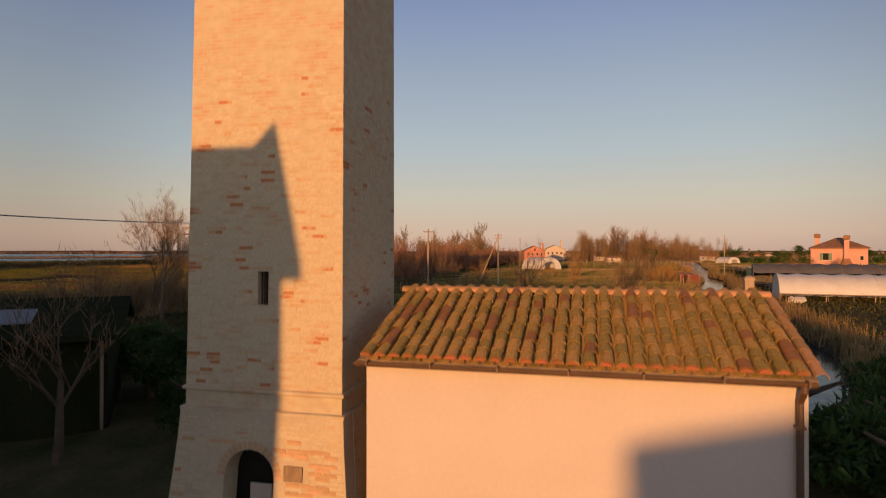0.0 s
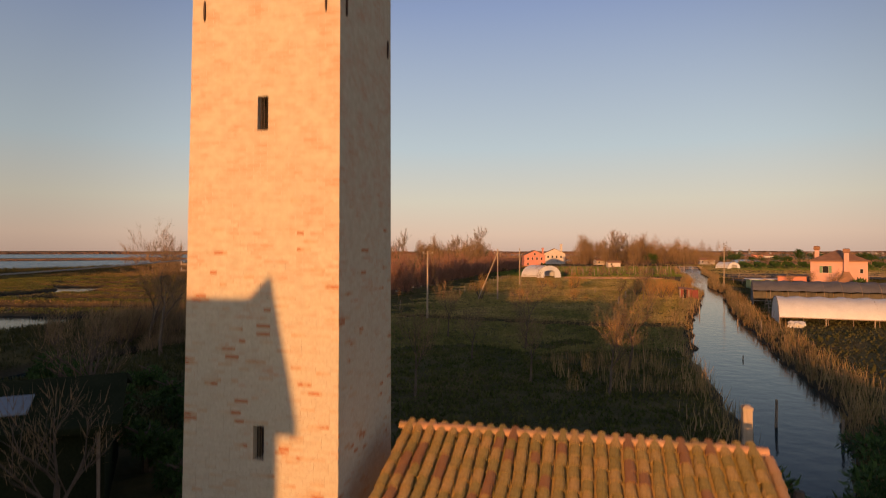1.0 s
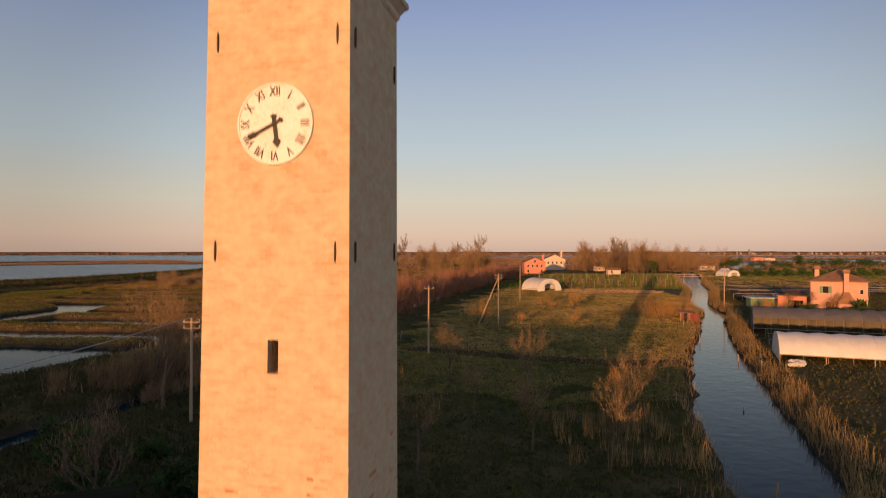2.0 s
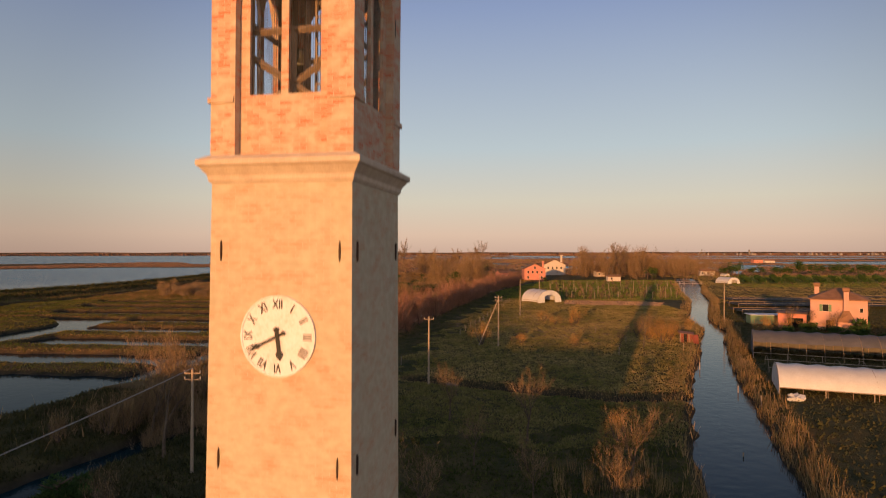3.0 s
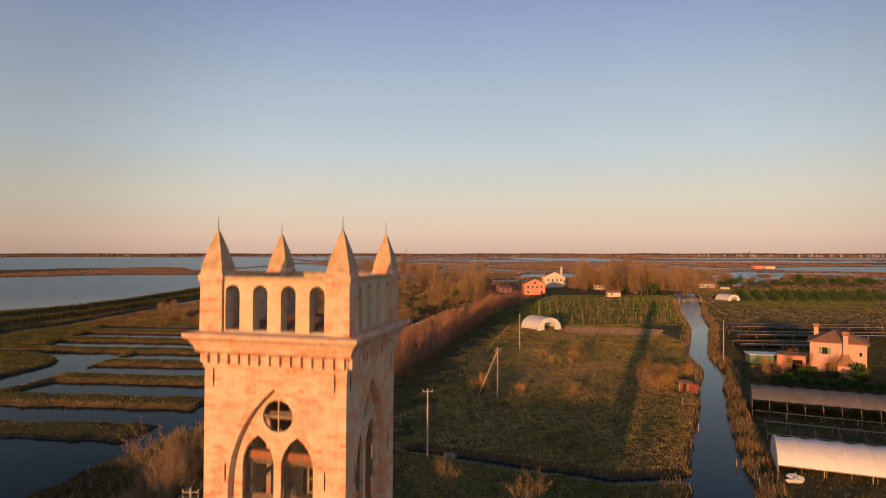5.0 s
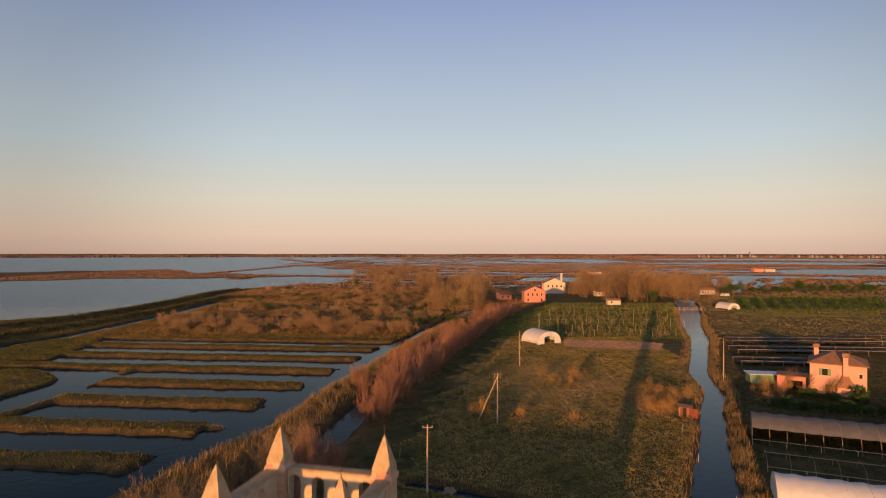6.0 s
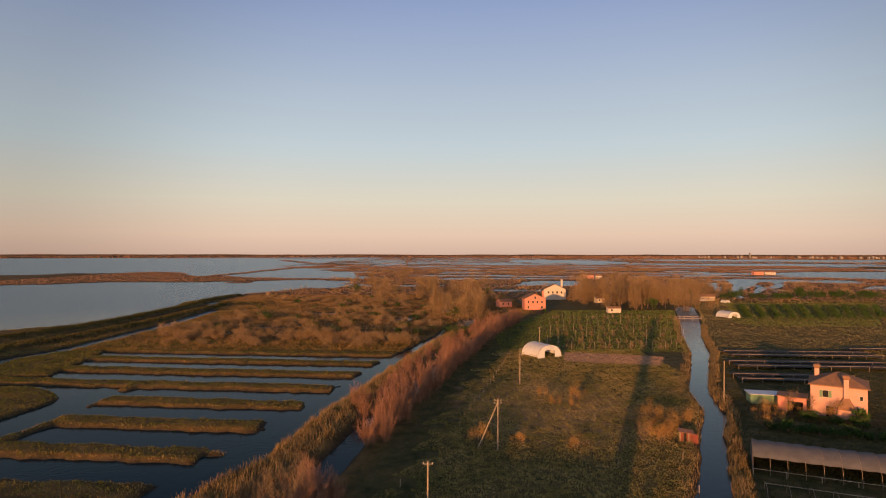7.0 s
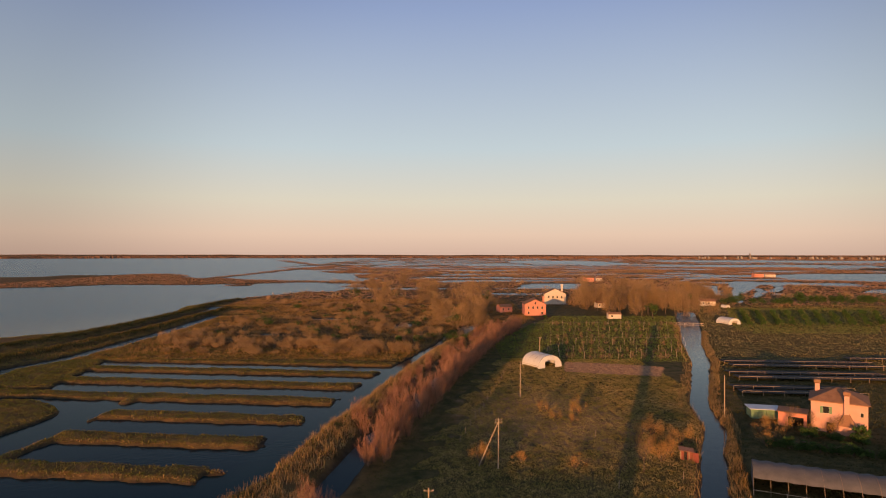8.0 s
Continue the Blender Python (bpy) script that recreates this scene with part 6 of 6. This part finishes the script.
spread_copies(hedge, [p for p in row if 112 <= p[1] < 170], 5, 0.5, 1.15)
spread_copies([copy_thing(hedge[1], pose(0, 0, 0)), copy_thing(hedge[3], pose(0, 0, 0))], [p for p in row if p[1] < 82 or 100 < p[1] < 112], 26, 0.45, 0.9)
spread_copies([copy_thing(hedge[0], pose(0, 0, 0)), copy_thing(hedge[2], pose(0, 0, 0))], [(float(np.interp(y, [110, 154, 240, 305], [-18.5, -9.5, 9, 30])) + rt.uniform(-3, 1.5), y) for y in np.linspace(120, 300, 34)], 27, 0.3, 0.75)
hedge_far = [cloud_shrub("tamarisk", 210 + i, 8.6, 2.9, 2200, M_TWIG_RED, "tall bare reddish tamarisk in the hedge row", "shrub", "tamarisk hedge", (0.7, 2.0), (0.020, 0.060), True) for i in range(2)]
spread_copies(hedge_far, [p for p in row if p[1] >= 170], 25, 0.55, 1.05)
scrub = [cloud_shrub("marsh_shrub", 220 + i, 2.7, 2.9, 900, M_TWIG_BROWN, "brown leafless marsh shrub", "shrub", "scrub on the marsh", (0.5, 1.3), (0.02, 0.06)) for i in range(4)]
places = []
while len(places) < 230:
    x, y = rt.uniform(-118, 34), rt.uniform(208, 420)
    if x < np.interp(y, [200, 262, 420], [-8, 5, 60]) and x > -112 + 0.02 * (y - 200):
        ss = float(land(np.array([x]), np.array([y]))[0][0])
        edge_row = y < 222 or rt.random() < 0.25 + 0.45 * (math.sin(x * 0.07 + y * 0.031) > 0)
        if ss > 1.5 and edge_row:
            places.append((x, y))
spread_copies(scrub, places, 6, 0.4, 1.2)
row_scrub = [cloud_shrub('thicket_shrub', 230 + i, 4.0, 2.6, 900, M_TWIG_BROWN, 'tall brown leafless thicket shrub beyond the pans', 'shrub', 'thicket beyond the pans', (0.6, 1.5), (0.02, 0.055)) for i in range(2)]
spread_copies(row_scrub, [(x, float(np.interp(x, [-113, -82, -55, -12], [229, 226, 222, 210])) + 3 + 13 * rt.random() ** 1.6) for x in (rt.uniform(-112, -12) for _ in range(84))] + [(rt.uniform(-60, 10), rt.uniform(250, 330)) for _ in range(30)], 33, 0.5, 1.25)
near_scrub = [cloud_shrub("bank_shrub", 240 + i, 3.2, 1.7, 1100, M_TWIG_BROWN, "brown bare shrub on the ditch bank", "shrub", "shrubs on the ditch bank", (0.4, 1.2), (0.012, 0.034), True) for i in range(2)]
places = [(np.interp(y, [26, 43, 51, 78, 92], [-37.5, -32.3, -28.8, -24.5, -22]) + rt.uniform(-1, 1), y) for y in np.linspace(48, 72, 8)]
places += [(np.interp(y, [43, 51, 78, 95], [-22.5, -19.8, -15.6, -13]) + rt.uniform(-1, 1), y) for y in np.linspace(50, 80, 9)]
places += [(float(np.interp(y, [36, 45, 55, 70, 84], [-31, -27.5, -25, -22.5, -20])) + rt.uniform(-6, 3.5), y) for y in np.linspace(50, 82, 34)]
spread_copies(near_scrub, places, 7, 0.6, 1.25)
gold = [cloud_shrub("orchard_shrub", 260 + i, 2.7, 1.6, 700, M_TWIG_GOLD, "golden bare-twigged bush in the field", "shrub", "bushes in the field", (0.5, 1.3), (0.008, 0.024)) for i in range(3)]
spread_copies(gold, [(14.6, 50.5), (24.5, 131), (27.5, 128), (29.5, 133), (23, 136), (13.5, 104), (22.3, 101), (37, 108), (38.6, 111), (40, 114), (38.5, 117.5), (41.2, 108.5), (42.5, 111.5), (43.6, 115), (38, 104), (41.5, 119), (45, 113.5), (36.5, 113), (6.5, 102.5), (64, 121), (67, 124), (61, 113), (65.5, 118), (73.4, 120.4), (77.2, 118.6), (69.5, 122)], 8, 0.7, 1.3)
fruit = [bare_tree("fruit_tree", 300 + i, 4.6, 0.10, 3, M_TWIG_BROWN, "small leafless fruit tree in the field", "tree", 4, 0.7, 0.024, group="fruit trees of the field") for i in range(3)]
spread_copies(fruit, [(9.2, 33), (5.3, 36), (2.2, 44), (12.5, 40), (-1.5, 33), (33.2, 99), (28.5, 97), (0.5, 56), (7, 50), (74, 121), (71.5, 122.5), (77.5, 118)], 9, 0.8, 1.2)
marsh_tree = bare_tree("marsh_tree", 320, 9.5, 0.20, 4, M_TWIG_BROWN, "tall leafless tree beside the marsh", "tree", 7, 0.8, 0.026)
spread_copies(marsh_tree, [(-21.6, 46.0), (-25.5, 52), (-17, 66), (-23, 57)], 10, 0.55, 1.0)
canal_bush = [evergreen("laurel_bush", 440 + i, 2.3, 1.7, 2600, "dark green bush on the canal bank beside the annexe", "bushes by the annexe", 0.12, 0.34) for i in range(2)]
spread_copies(canal_bush, [(9.6, 12.2), (11.2, 14.2), (13.2, 15.8), (14.8, 18.0), (16.4, 20.2), (17.6, 22.4), (8.6, 14.6), (11.8, 12.0), (14.4, 13.6), (16.6, 16.0), (18.6, 18.6), (10.2, 10.0), (13.0, 11.2), (19.4, 23.6)], 37, 0.8, 1.2)
# laurels by the barn also help darken the shaded ground
dark_bush = [evergreen("laurel_bush", 430 + i, 2.2, 1.5, 2200, "dark green laurel bush near the barn", "laurels by the barn", 0.15, 0.38) for i in range(2)]
spread_copies(dark_bush, [(-8.5, 19.5), (-10.5, 21.5), (-7.6, 22.5), (-12.8, 23), (-9.6, 25), (-15, 26), (-7.2, 27), (-11.5, 28), (-14, 31), (-18, 29), (-8.8, 31), (-21, 33), (-17, 35), (-12, 36), (-24, 37), (-6.6, 17.4)] + [(62 + 2.3 * i, 112.5 - 1.05 * i) for i in range(12)] + [(79.5, 113.5), (72, 118), (76, 116)], 31, 0.7, 1.2)
barn_tree = bare_tree("garden_tree", 331, 4.6, 0.16, 3, M_TWIG_BROWN, "dark leafless garden tree beside the barn", "tree", 3, 0.6, 0.02)
spread_copies(barn_tree, [(-9.6, 14.9), (-14.5, 24.5), (-17.5, 30), (-9, 27)], 11, 0.8, 1.1)
poplar = [bare_tree("poplar", 340 + i, 15, 0.22, 3, M_TWIG_BROWN, "tall leafless poplar beside the far fields", "tree", 8, 2.0, 0.09, group="poplars beyond the vineyard") for i in range(3)]
spread_copies(poplar, [(92 + rt.uniform(0, 50), 345 + rt.uniform(0, 70)) for _ in range(16)] + [(4 + rt.uniform(-8, 18), 300 + rt.uniform(0, 60)) for _ in range(5)] + [(rt.uniform(-75, -5), rt.uniform(330, 480)) for _ in range(14)], 12, 0.75, 1.3)
grove = [cloud_shrub("grove_tree", 350 + i, 13.5, 4.4, 1500, M_TWIG_BROWN, "leafless brown tree in the far grove", "tree", "far grove", (1.0, 2.6), (0.04, 0.12)) for i in range(3)]
spread_copies(grove, [(88 + rt.uniform(0, 71), 345 + rt.uniform(0, 90)) for _ in range(44)] + [(-6 + rt.uniform(0, 26), 285 + rt.uniform(0, 80)) for _ in range(14)] + [(155 + rt.uniform(0, 60), 420 + rt.uniform(0, 80)) for _ in range(16)] + [(-60 + rt.uniform(0, 90), 360 + rt.uniform(0, 120)) for _ in range(14)], 21, 0.6, 1.3)
vine = [cloud_shrub("vine", 360 + i, 1.9, 0.9, 90, M_TWIG_BROWN, "bare pruned vine among the posts", "vine", "vines of the vineyard", (0.4, 0.9), (0.03, 0.08)) for i in range(2)]
spread_copies(vine, [(x0 + (x1 - x0) * (i + 0.5) / 11 + rt.uniform(-1, 1), y + rt.uniform(-2, 2)) for y, x0, x1 in VINE_ROWS for i in range(11)], 13, 0.8, 1.3)


pines = [evergreen("stone_pine", 400 + i, 7.5, 3.8, 1100, "round dark green stone pine", "pines by the far fields") for i in range(2)]
spread_copies(pines, [(188 + 5.2 * i + rt.uniform(-2, 2), 402 + rt.uniform(-4, 8)) for i in range(22)] + [(172, 420), (160, 430), (296, 420), (330, 440), (118, 338), (5, 296), (7, 290), (-38, 470), (-70, 480), (30, 420)], 14, 0.7, 1.15)
shrub_green = evergreen("palm_bush", 410, 2.6, 1.2, 260, "low green bush in front of the farmhouse", "", 0.25)
spread_copies(shrub_green, [(80.8, 115.6), (-18, 240), (56, 330)], 15, 0.9, 1.2)
marsh_bush = [evergreen("marsh_bush", 450 + i, 3.2, 2.0, 420, "dark evergreen bush among the brown scrub", "evergreens in the scrub", 0.15, 0.7) for i in range(2)]
spread_copies(marsh_bush, [(rt.uniform(-112, 30), rt.uniform(236, 430)) for _ in range(64)] + [(rt.uniform(-6, 4), 246 + 3.5 * i) for i in range(6)], 44, 0.6, 1.3)
orchard = [cloud_shrub("orchard_tree", 420 + i, 3.2, 1.5, 420, M_LEAF, "small greenish orchard tree in a row", "tree", "orchard rows", (0.5, 1.0), (0.08, 0.2)) for i in range(2)]
spread_copies(orchard, [(152 + 7.4 * i + (0.44 + 0.024 * i) * (y - 298), y + rt.uniform(-1, 1)) for i in range(12) for y in (296, 308, 320, 332, 344, 356)], 16, 0.8, 1.1)


grow("scrub_reeds", "rough brown reeds and grass between the marsh shrubs", "reeds", M_SCRUBREED, 113, 260000, (-150, 50, 203, 470), lambda X, Y, s: (s > 0.2) * (X < field_edge(Y) - 3) * tidy(0.7 + 0.4 * waves(X, Y, 14, 51)), 0.3, 1.2, 0.08, 0.3, 0.35)
# hedge's cast shade put into the colour of this grass strip
grow("hedge_foot_grass", "grass along the foot of the hedge, hedge shade in its colour", "grass", M_SHADEGRASS, 111, 190000, (-24, 36, 40, 240), lambda X, Y, s: (s > 0.5) * (X > field_edge(Y) - 1) * (X < field_edge(Y) + 10 + 3 * waves(X, Y, 14, 49)) * 0.95, 0.10, 0.28, 0.08, 0.18, 0.5)
# distance haze is in the colour of this marsh and tree line
grow("distant_marsh", "brown marsh vegetation stretching to the horizon, haze in its colour", "marsh plants", M_FARHAZE, 112, 170000, (-3600, 3600, 1400, 4900), lambda X, Y, s: (s > 0.2) * (np.abs(X) < 0.8 * Y) * 0.8, 0.5, 1.5, 6, 18, 0.3)
r = np.random.RandomState(121)
ang, dist = r.uniform(-0.80, 0.80, 9000), r.uniform(4400, 4480, 9000)
X, Y = np.sin(ang) * dist, np.cos(ang) * dist
low = 7 + 2 * waves(X, Y, 700, 63) + waves(X, Y, 150, 64)
tagged(blades("far_treeline", np.stack([X, Y, np.zeros(9000)], -1), leans(r, 9000, 0.1), r.uniform(0.7, 1.1, 9000) * low + 6, r.uniform(12, 34, 9000), M_FARHAZE), "low tree line along the far shore, haze in its colour", "tree line", kind="stuff")

# far scrub, past counting, as one mesh
r = np.random.RandomState(77)
N = 1500
X, Y = r.uniform(-150, 420, N), r.uniform(400, 1250, N)
s, _ = land(X, Y)
ok = (s > 2) & (waves(X, Y * 2, 120, 61) > -0.15)
X, Y = X[ok], Y[ok]
k = 26
bx = np.repeat(np.stack([X, Y, ground_z(X, Y)], -1), k, 0)
bx[:, :2] += r.randn(len(bx), 2) * 2.6
bx[:, 2] += np.abs(r.randn(len(bx))) * 1.2
tagged(blades("far_scrub", bx, leans(r, len(bx), 0.4), r.uniform(0.8, 2.2, len(bx)), r.uniform(0.4, 1.1, len(bx)), M_TWIG_BROWN), "brown scrub far out on the flats", "scrub", kind="stuff")

# ---- roof tiles of the annexe, each one laid on its own ----
tile_meshes = [mesh_of("roof_tile", coppo(0.42, 0.098, 0.078), M_TILE) for _ in range(2)]
pan_bm = bmesh.new()
rng = random.Random(5)
ROW, COUNT, COURSE = 0.2225, 27, 0.292
roof_frame = pose(0, -0.17, EAVE + 0.02, math.degrees(slope))
for r in range(COUNT + 1):
    x = 0.07 + r * ROW
    if r <= COUNT:
        for c in range(9):
            y = c * COURSE - 0.03
            ob = new("roof_tile", tile_meshes[rng.randint(0, 1)])
            ob.parent = annex
            ob.matrix_local = roof_frame @ pose(x + rng.uniform(-0.012, 0.012), y + rng.uniform(-0.015, 0.015), 0.075 + rng.uniform(-0.006, 0.008), -1.7 + rng.uniform(-0.8, 0.8), 0, rng.uniform(-2.2, 2.2))
    if r < COUNT:
        tmp = coppo(run + 0.02, 0.10, 0.10, flip=True, seg=5)
        bmesh.ops.transform(tmp, matrix=roof_frame @ pose(x + ROW / 2, -0.04, 0.062), verts=tmp.verts[:])
        me = bpy.data.meshes.new("tmp")
        tmp.to_mesh(me)
        tmp.free()
        pan_bm.from_mesh(me)
        bpy.data.meshes.remove(me)
pans = part("pan_tiles", pan_bm, M_TILE, annex, "reddish channel tiles between the cover tiles")
tagged(pans, kind="stuff")
back_bm = bmesh.new()
back_frame = pose(AL, AD + 0.20, EAVE + 0.02, 0, 0, 180) @ pose(0, 0, 0, math.degrees(slope))
for r in range(COUNT):
    tmp = coppo(run, 0.11, 0.10, seg=5)
    bmesh.ops.transform(tmp, matrix=back_frame @ pose(0.05 + r * ROW, -0.03, 0.05), verts=tmp.verts[:])
    me = bpy.data.meshes.new("tmp")
    tmp.to_mesh(me)
    tmp.free()
    back_bm.from_mesh(me)
    bpy.data.meshes.remove(me)
tagged(part("far_slope_tiles", back_bm, M_TILE, annex), kind="stuff")
ridge_mesh = mesh_of("ridge_tile", coppo(0.44, 0.13, 0.115), M_RIDGE)
for i in range(17):
    ob = new("ridge_tile", ridge_mesh)
    ob.parent = annex
    ob.matrix_local = pose(-0.12 + i * 0.375, AD / 2, RIDGE + 0.115 + rng.uniform(-0.008, 0.012), 0, -1.5 + rng.uniform(-1, 1), -90 + rng.uniform(-2, 2))

# reddish mortar plugs under the eave's cover tiles, and the verge over the end gable
plug_bm = bmesh.new()
slab(plug_bm, [(0.084 * math.cos(math.pi * i / 6), 0.062 * math.sin(math.pi * i / 6)) for i in range(7)], 0, 0.05)
bmesh.ops.recalc_face_normals(plug_bm, faces=plug_bm.faces[:])
plug_mesh = mesh_of("eave_plug", plug_bm, M_FRESHTILE)
for r in range(COUNT + 1):
    ob = new("eave_plug", plug_mesh)
    ob.parent = annex
    ob.matrix_local = roof_frame @ pose(0.07 + r * ROW, -0.036 + rng.uniform(-0.006, 0.006), 0.071)
for i in range(7):
    ob = new("verge_tile", bpy.data.meshes["verge_tile"] if i else mesh_of("verge_tile", coppo(0.40, 0.088, 0.078), M_RIDGE))
    ob.parent = annex
    ob.matrix_local = roof_frame @ pose(AL + 0.10, -0.02 + 0.345 * i, 0.028 + rng.uniform(-0.005, 0.005), -1.5, 12, rng.uniform(-1.5, 1.5))

# ---- the tower's brickwork: thin old bricks standing out of wide pale mortar ----
M_LIMEBRICK = bpy.data.materials.new("old_lime_caked_brick")
M_LIMEBRICK.use_nodes = True
bn, bl = M_LIMEBRICK.node_tree.nodes, M_LIMEBRICK.node_tree.links
bb = bn["Principled BSDF"]
bb.inputs["Roughness"].default_value, bb.inputs["Specular IOR Level"].default_value = 0.95, 0.12
b_info, b_isle, b_tc = bn.new("ShaderNodeObjectInfo"), bn.new("ShaderNodeNewGeometry"), bn.new("ShaderNodeTexCoord")


def b_math(op, a, b=None):
    x = bn.new("ShaderNodeMath")
    x.operation = op
    for i, v in enumerate((a, b)):
        if v is None:
            continue
        if isinstance(v, (int, float)):
            x.inputs[i].default_value = v
        else:
            bl.new(v, x.inputs[i])
    return x.outputs[0]


pick = b_math("FRACT", b_math("ADD", b_info.outputs["Random"], b_isle.outputs["Random Per Island"]))
b_place = bn.new("ShaderNodeVectorMath")
b_place.operation = "ADD"
bl.new(b_tc.outputs["Object"], b_place.inputs[0])
bl.new(b_info.outputs["Location"], b_place.inputs[1])
patches = bn.new("ShaderNodeTexNoise")
patches.inputs["Scale"].default_value, patches.inputs["Detail"].default_value = 1.1, 4
bl.new(b_place.outputs[0], patches.inputs[0])
grain = bn.new("ShaderNodeTexNoise")
grain.inputs["Scale"].default_value, grain.inputs["Detail"].default_value = 22, 6
bl.new(b_place.outputs[0], grain.inputs[0])
# bricks in the bare patches show red more often
shift = b_math("ADD", pick, b_math("MULTIPLY", b_math("SUBTRACT", patches.outputs[0], 0.5), 0.9))
tone = bn.new("ShaderNodeValToRGB")
for i, (at, rgb) in enumerate(((0.0, (0.445, 0.38, 0.28)), (0.45, (0.465, 0.40, 0.295)), (0.80, (0.44, 0.365, 0.26)), (0.93, (0.45, 0.335, 0.22)), (0.99, (0.43, 0.27, 0.155)), (1.0, (0.38, 0.165, 0.08)))):
    e = tone.color_ramp.elements[i] if i < 2 else tone.color_ramp.elements.new(at)
    e.position, e.color = at, (*rgb, 1)
bl.new(shift, tone.inputs[0])
shade = bn.new("ShaderNodeMapRange")
shade.inputs[1].default_value, shade.inputs[2].default_value, shade.inputs[3].default_value, shade.inputs[4].default_value = 0.3, 0.7, 0.88, 1.08
bl.new(grain.outputs[0], shade.inputs[0])
b_hsv = bn.new("ShaderNodeHueSaturation")
bl.new(shade.outputs[0], b_hsv.inputs["Value"])
bl.new(tone.outputs[0], b_hsv.inputs["Color"])
bl.new(b_hsv.outputs[0], bb.inputs["Base Color"])
b_bump = bn.new("ShaderNodeBump")
b_bump.inputs["Strength"].default_value, b_bump.inputs["Distance"].default_value = 0.6, 0.008
bl.new(grain.outputs[0], b_bump.inputs["Height"])
bl.new(b_bump.outputs[0], bb.inputs["Normal"])

COURSE_Z = 0.068
BRICKS = {w: mesh_of("brick", box(bmesh.new(), -w / 2, w / 2, -0.012, 0.02, -0.0285, 0.0285), M_LIMEBRICK) for w in (0.25, 0.185, 0.12)}


def face_y(z):
    return -half_at(3) - 0.02 + batter(z) if z < 2.88 else -half_at(z)


def in_opening(face, x, z, half):
    if face == 0 and z < 2.5 and math.hypot(max(0.0, abs(x + 0.14) - half), max(0.0, z - 1.84)) < 0.60:
        return True
    if face == 0 and any(abs(z - sz) < sh + 0.035 and abs(x) < sw + half + 0.01 for sz, sw, sh in SLITS):
        return True
    return (face == 0 and z < 2.2 and 1.8 < z and 0.4 - half < x < 0.9 + half) or 2.84 < z < 2.98 or 3.18 < z < 3.33


def brick_face(face, z0, z1, parent, singles):
    """Courses of bricks of three lengths; some stand as pieces of their own, the rest in one mesh."""
    cells, made = [], 0
    z = z0
    while z < z1:
        h = (half_at(z) if z > 2.9 else half_at(z) - batter(z) - 0.03) - 0.004
        x = -h
        while x < h - 0.03:
            w = rng.choice((0.25, 0.25, 0.25, 0.185, 0.12))
            if x + w > h:
                w = h - x
            mid, proud = x + w / 2, rng.choice((0.0, 0.002, 0.003, 0.005, 0.007))
            if rng.random() > 0.02 + max(0.0, z - 6.0) * 0.30 and not in_opening(face, mid, z, w / 2):
                if made < singles and w in BRICKS and 3.9 < z < 6.3:
                    made += 1
                    ob = new("brick", BRICKS[w])
                    ob.parent = parent
                    ob.matrix_local = SIDES[face] @ pose(mid, face_y(z) + 0.010 - 0.6 * proud, z + rng.uniform(-0.003, 0.003), 0, rng.uniform(-0.5, 0.5), 0)
                else:
                    cells.append((mid, face_y(z) - 0.002 - 0.6 * proud, z + rng.uniform(-0.003, 0.003), w / 2, rng.uniform(-0.004, 0.004)))
            x += w + 0.008
        z += COURSE_Z
    bm = bmesh.new()
    for mid, y, z, half, skew in cells:
        f = [bm.verts.new(SIDES[face] @ Vector((mid + sx * half, y, z + sz * 0.0285 + sx * skew))) for sx, sz in ((-1, -1), (1, -1), (1, 1), (-1, 1))]
        k = [bm.verts.new(SIDES[face] @ Vector((mid + sx * half, y + 0.03, z + sz * 0.0285 + sx * skew))) for sx, sz in ((-1, -1), (1, -1), (1, 1), (-1, 1))]
        bm.faces.new(f)
        for i in range(4):
            j = (i + 1) % 4
            bm.faces.new((f[j], f[i], k[i], k[j]))
    tagged(part("brickwork", bm, M_LIMEBRICK, parent, "thin lime-caked bricks, some bare and red"), kind="stuff")


brick_face(0, 3.37, 9.2, shaft, 290)
brick_face(1, 3.37, 9.2, shaft, 0)
brick_face(0, 0.1, 2.80, front_base, 0)
# brick ring over the doorway
for i in range(17):
    a = math.pi * (i + 0.5) / 17
    ob = new("arch_brick", bpy.data.meshes["arch_brick"] if i else mesh_of("arch_brick", box(bmesh.new(), -0.06, 0.06, -0.012, 0.04, -0.036, 0.036), M_REDBRICK))
    ob.parent = front_base
    z = 1.84 + 0.53 * math.sin(a)
    ob.matrix_local = pose(-0.14 + 0.53 * math.cos(a), face_y(z) + 0.004, z, 0, -math.degrees(a), 0)
# bare red bricks where the lime has fallen off beside the doorway
bare_mesh = mesh_of("bare_brick", box(bmesh.new(), -0.118, 0.118, -0.012, 0.02, -0.028, 0.028), M_REDBRICK)
for course in range(24):
    for k in range(-5, 6):
        x, z = k * 0.262 + 0.131 * (course % 2), 0.9 + COURSE_Z * course
        if rng.random() < (0.62 if x > 0.3 and z < 2.35 else 0.10) and abs(x) < 1.42 and not in_opening(0, x, z, 0.125):
            ob = new("bare_brick", bare_mesh)
            ob.parent = front_base
            ob.matrix_local = pose(x, face_y(z) - 0.004, z, 0, rng.uniform(-0.6, 0.6), 0)
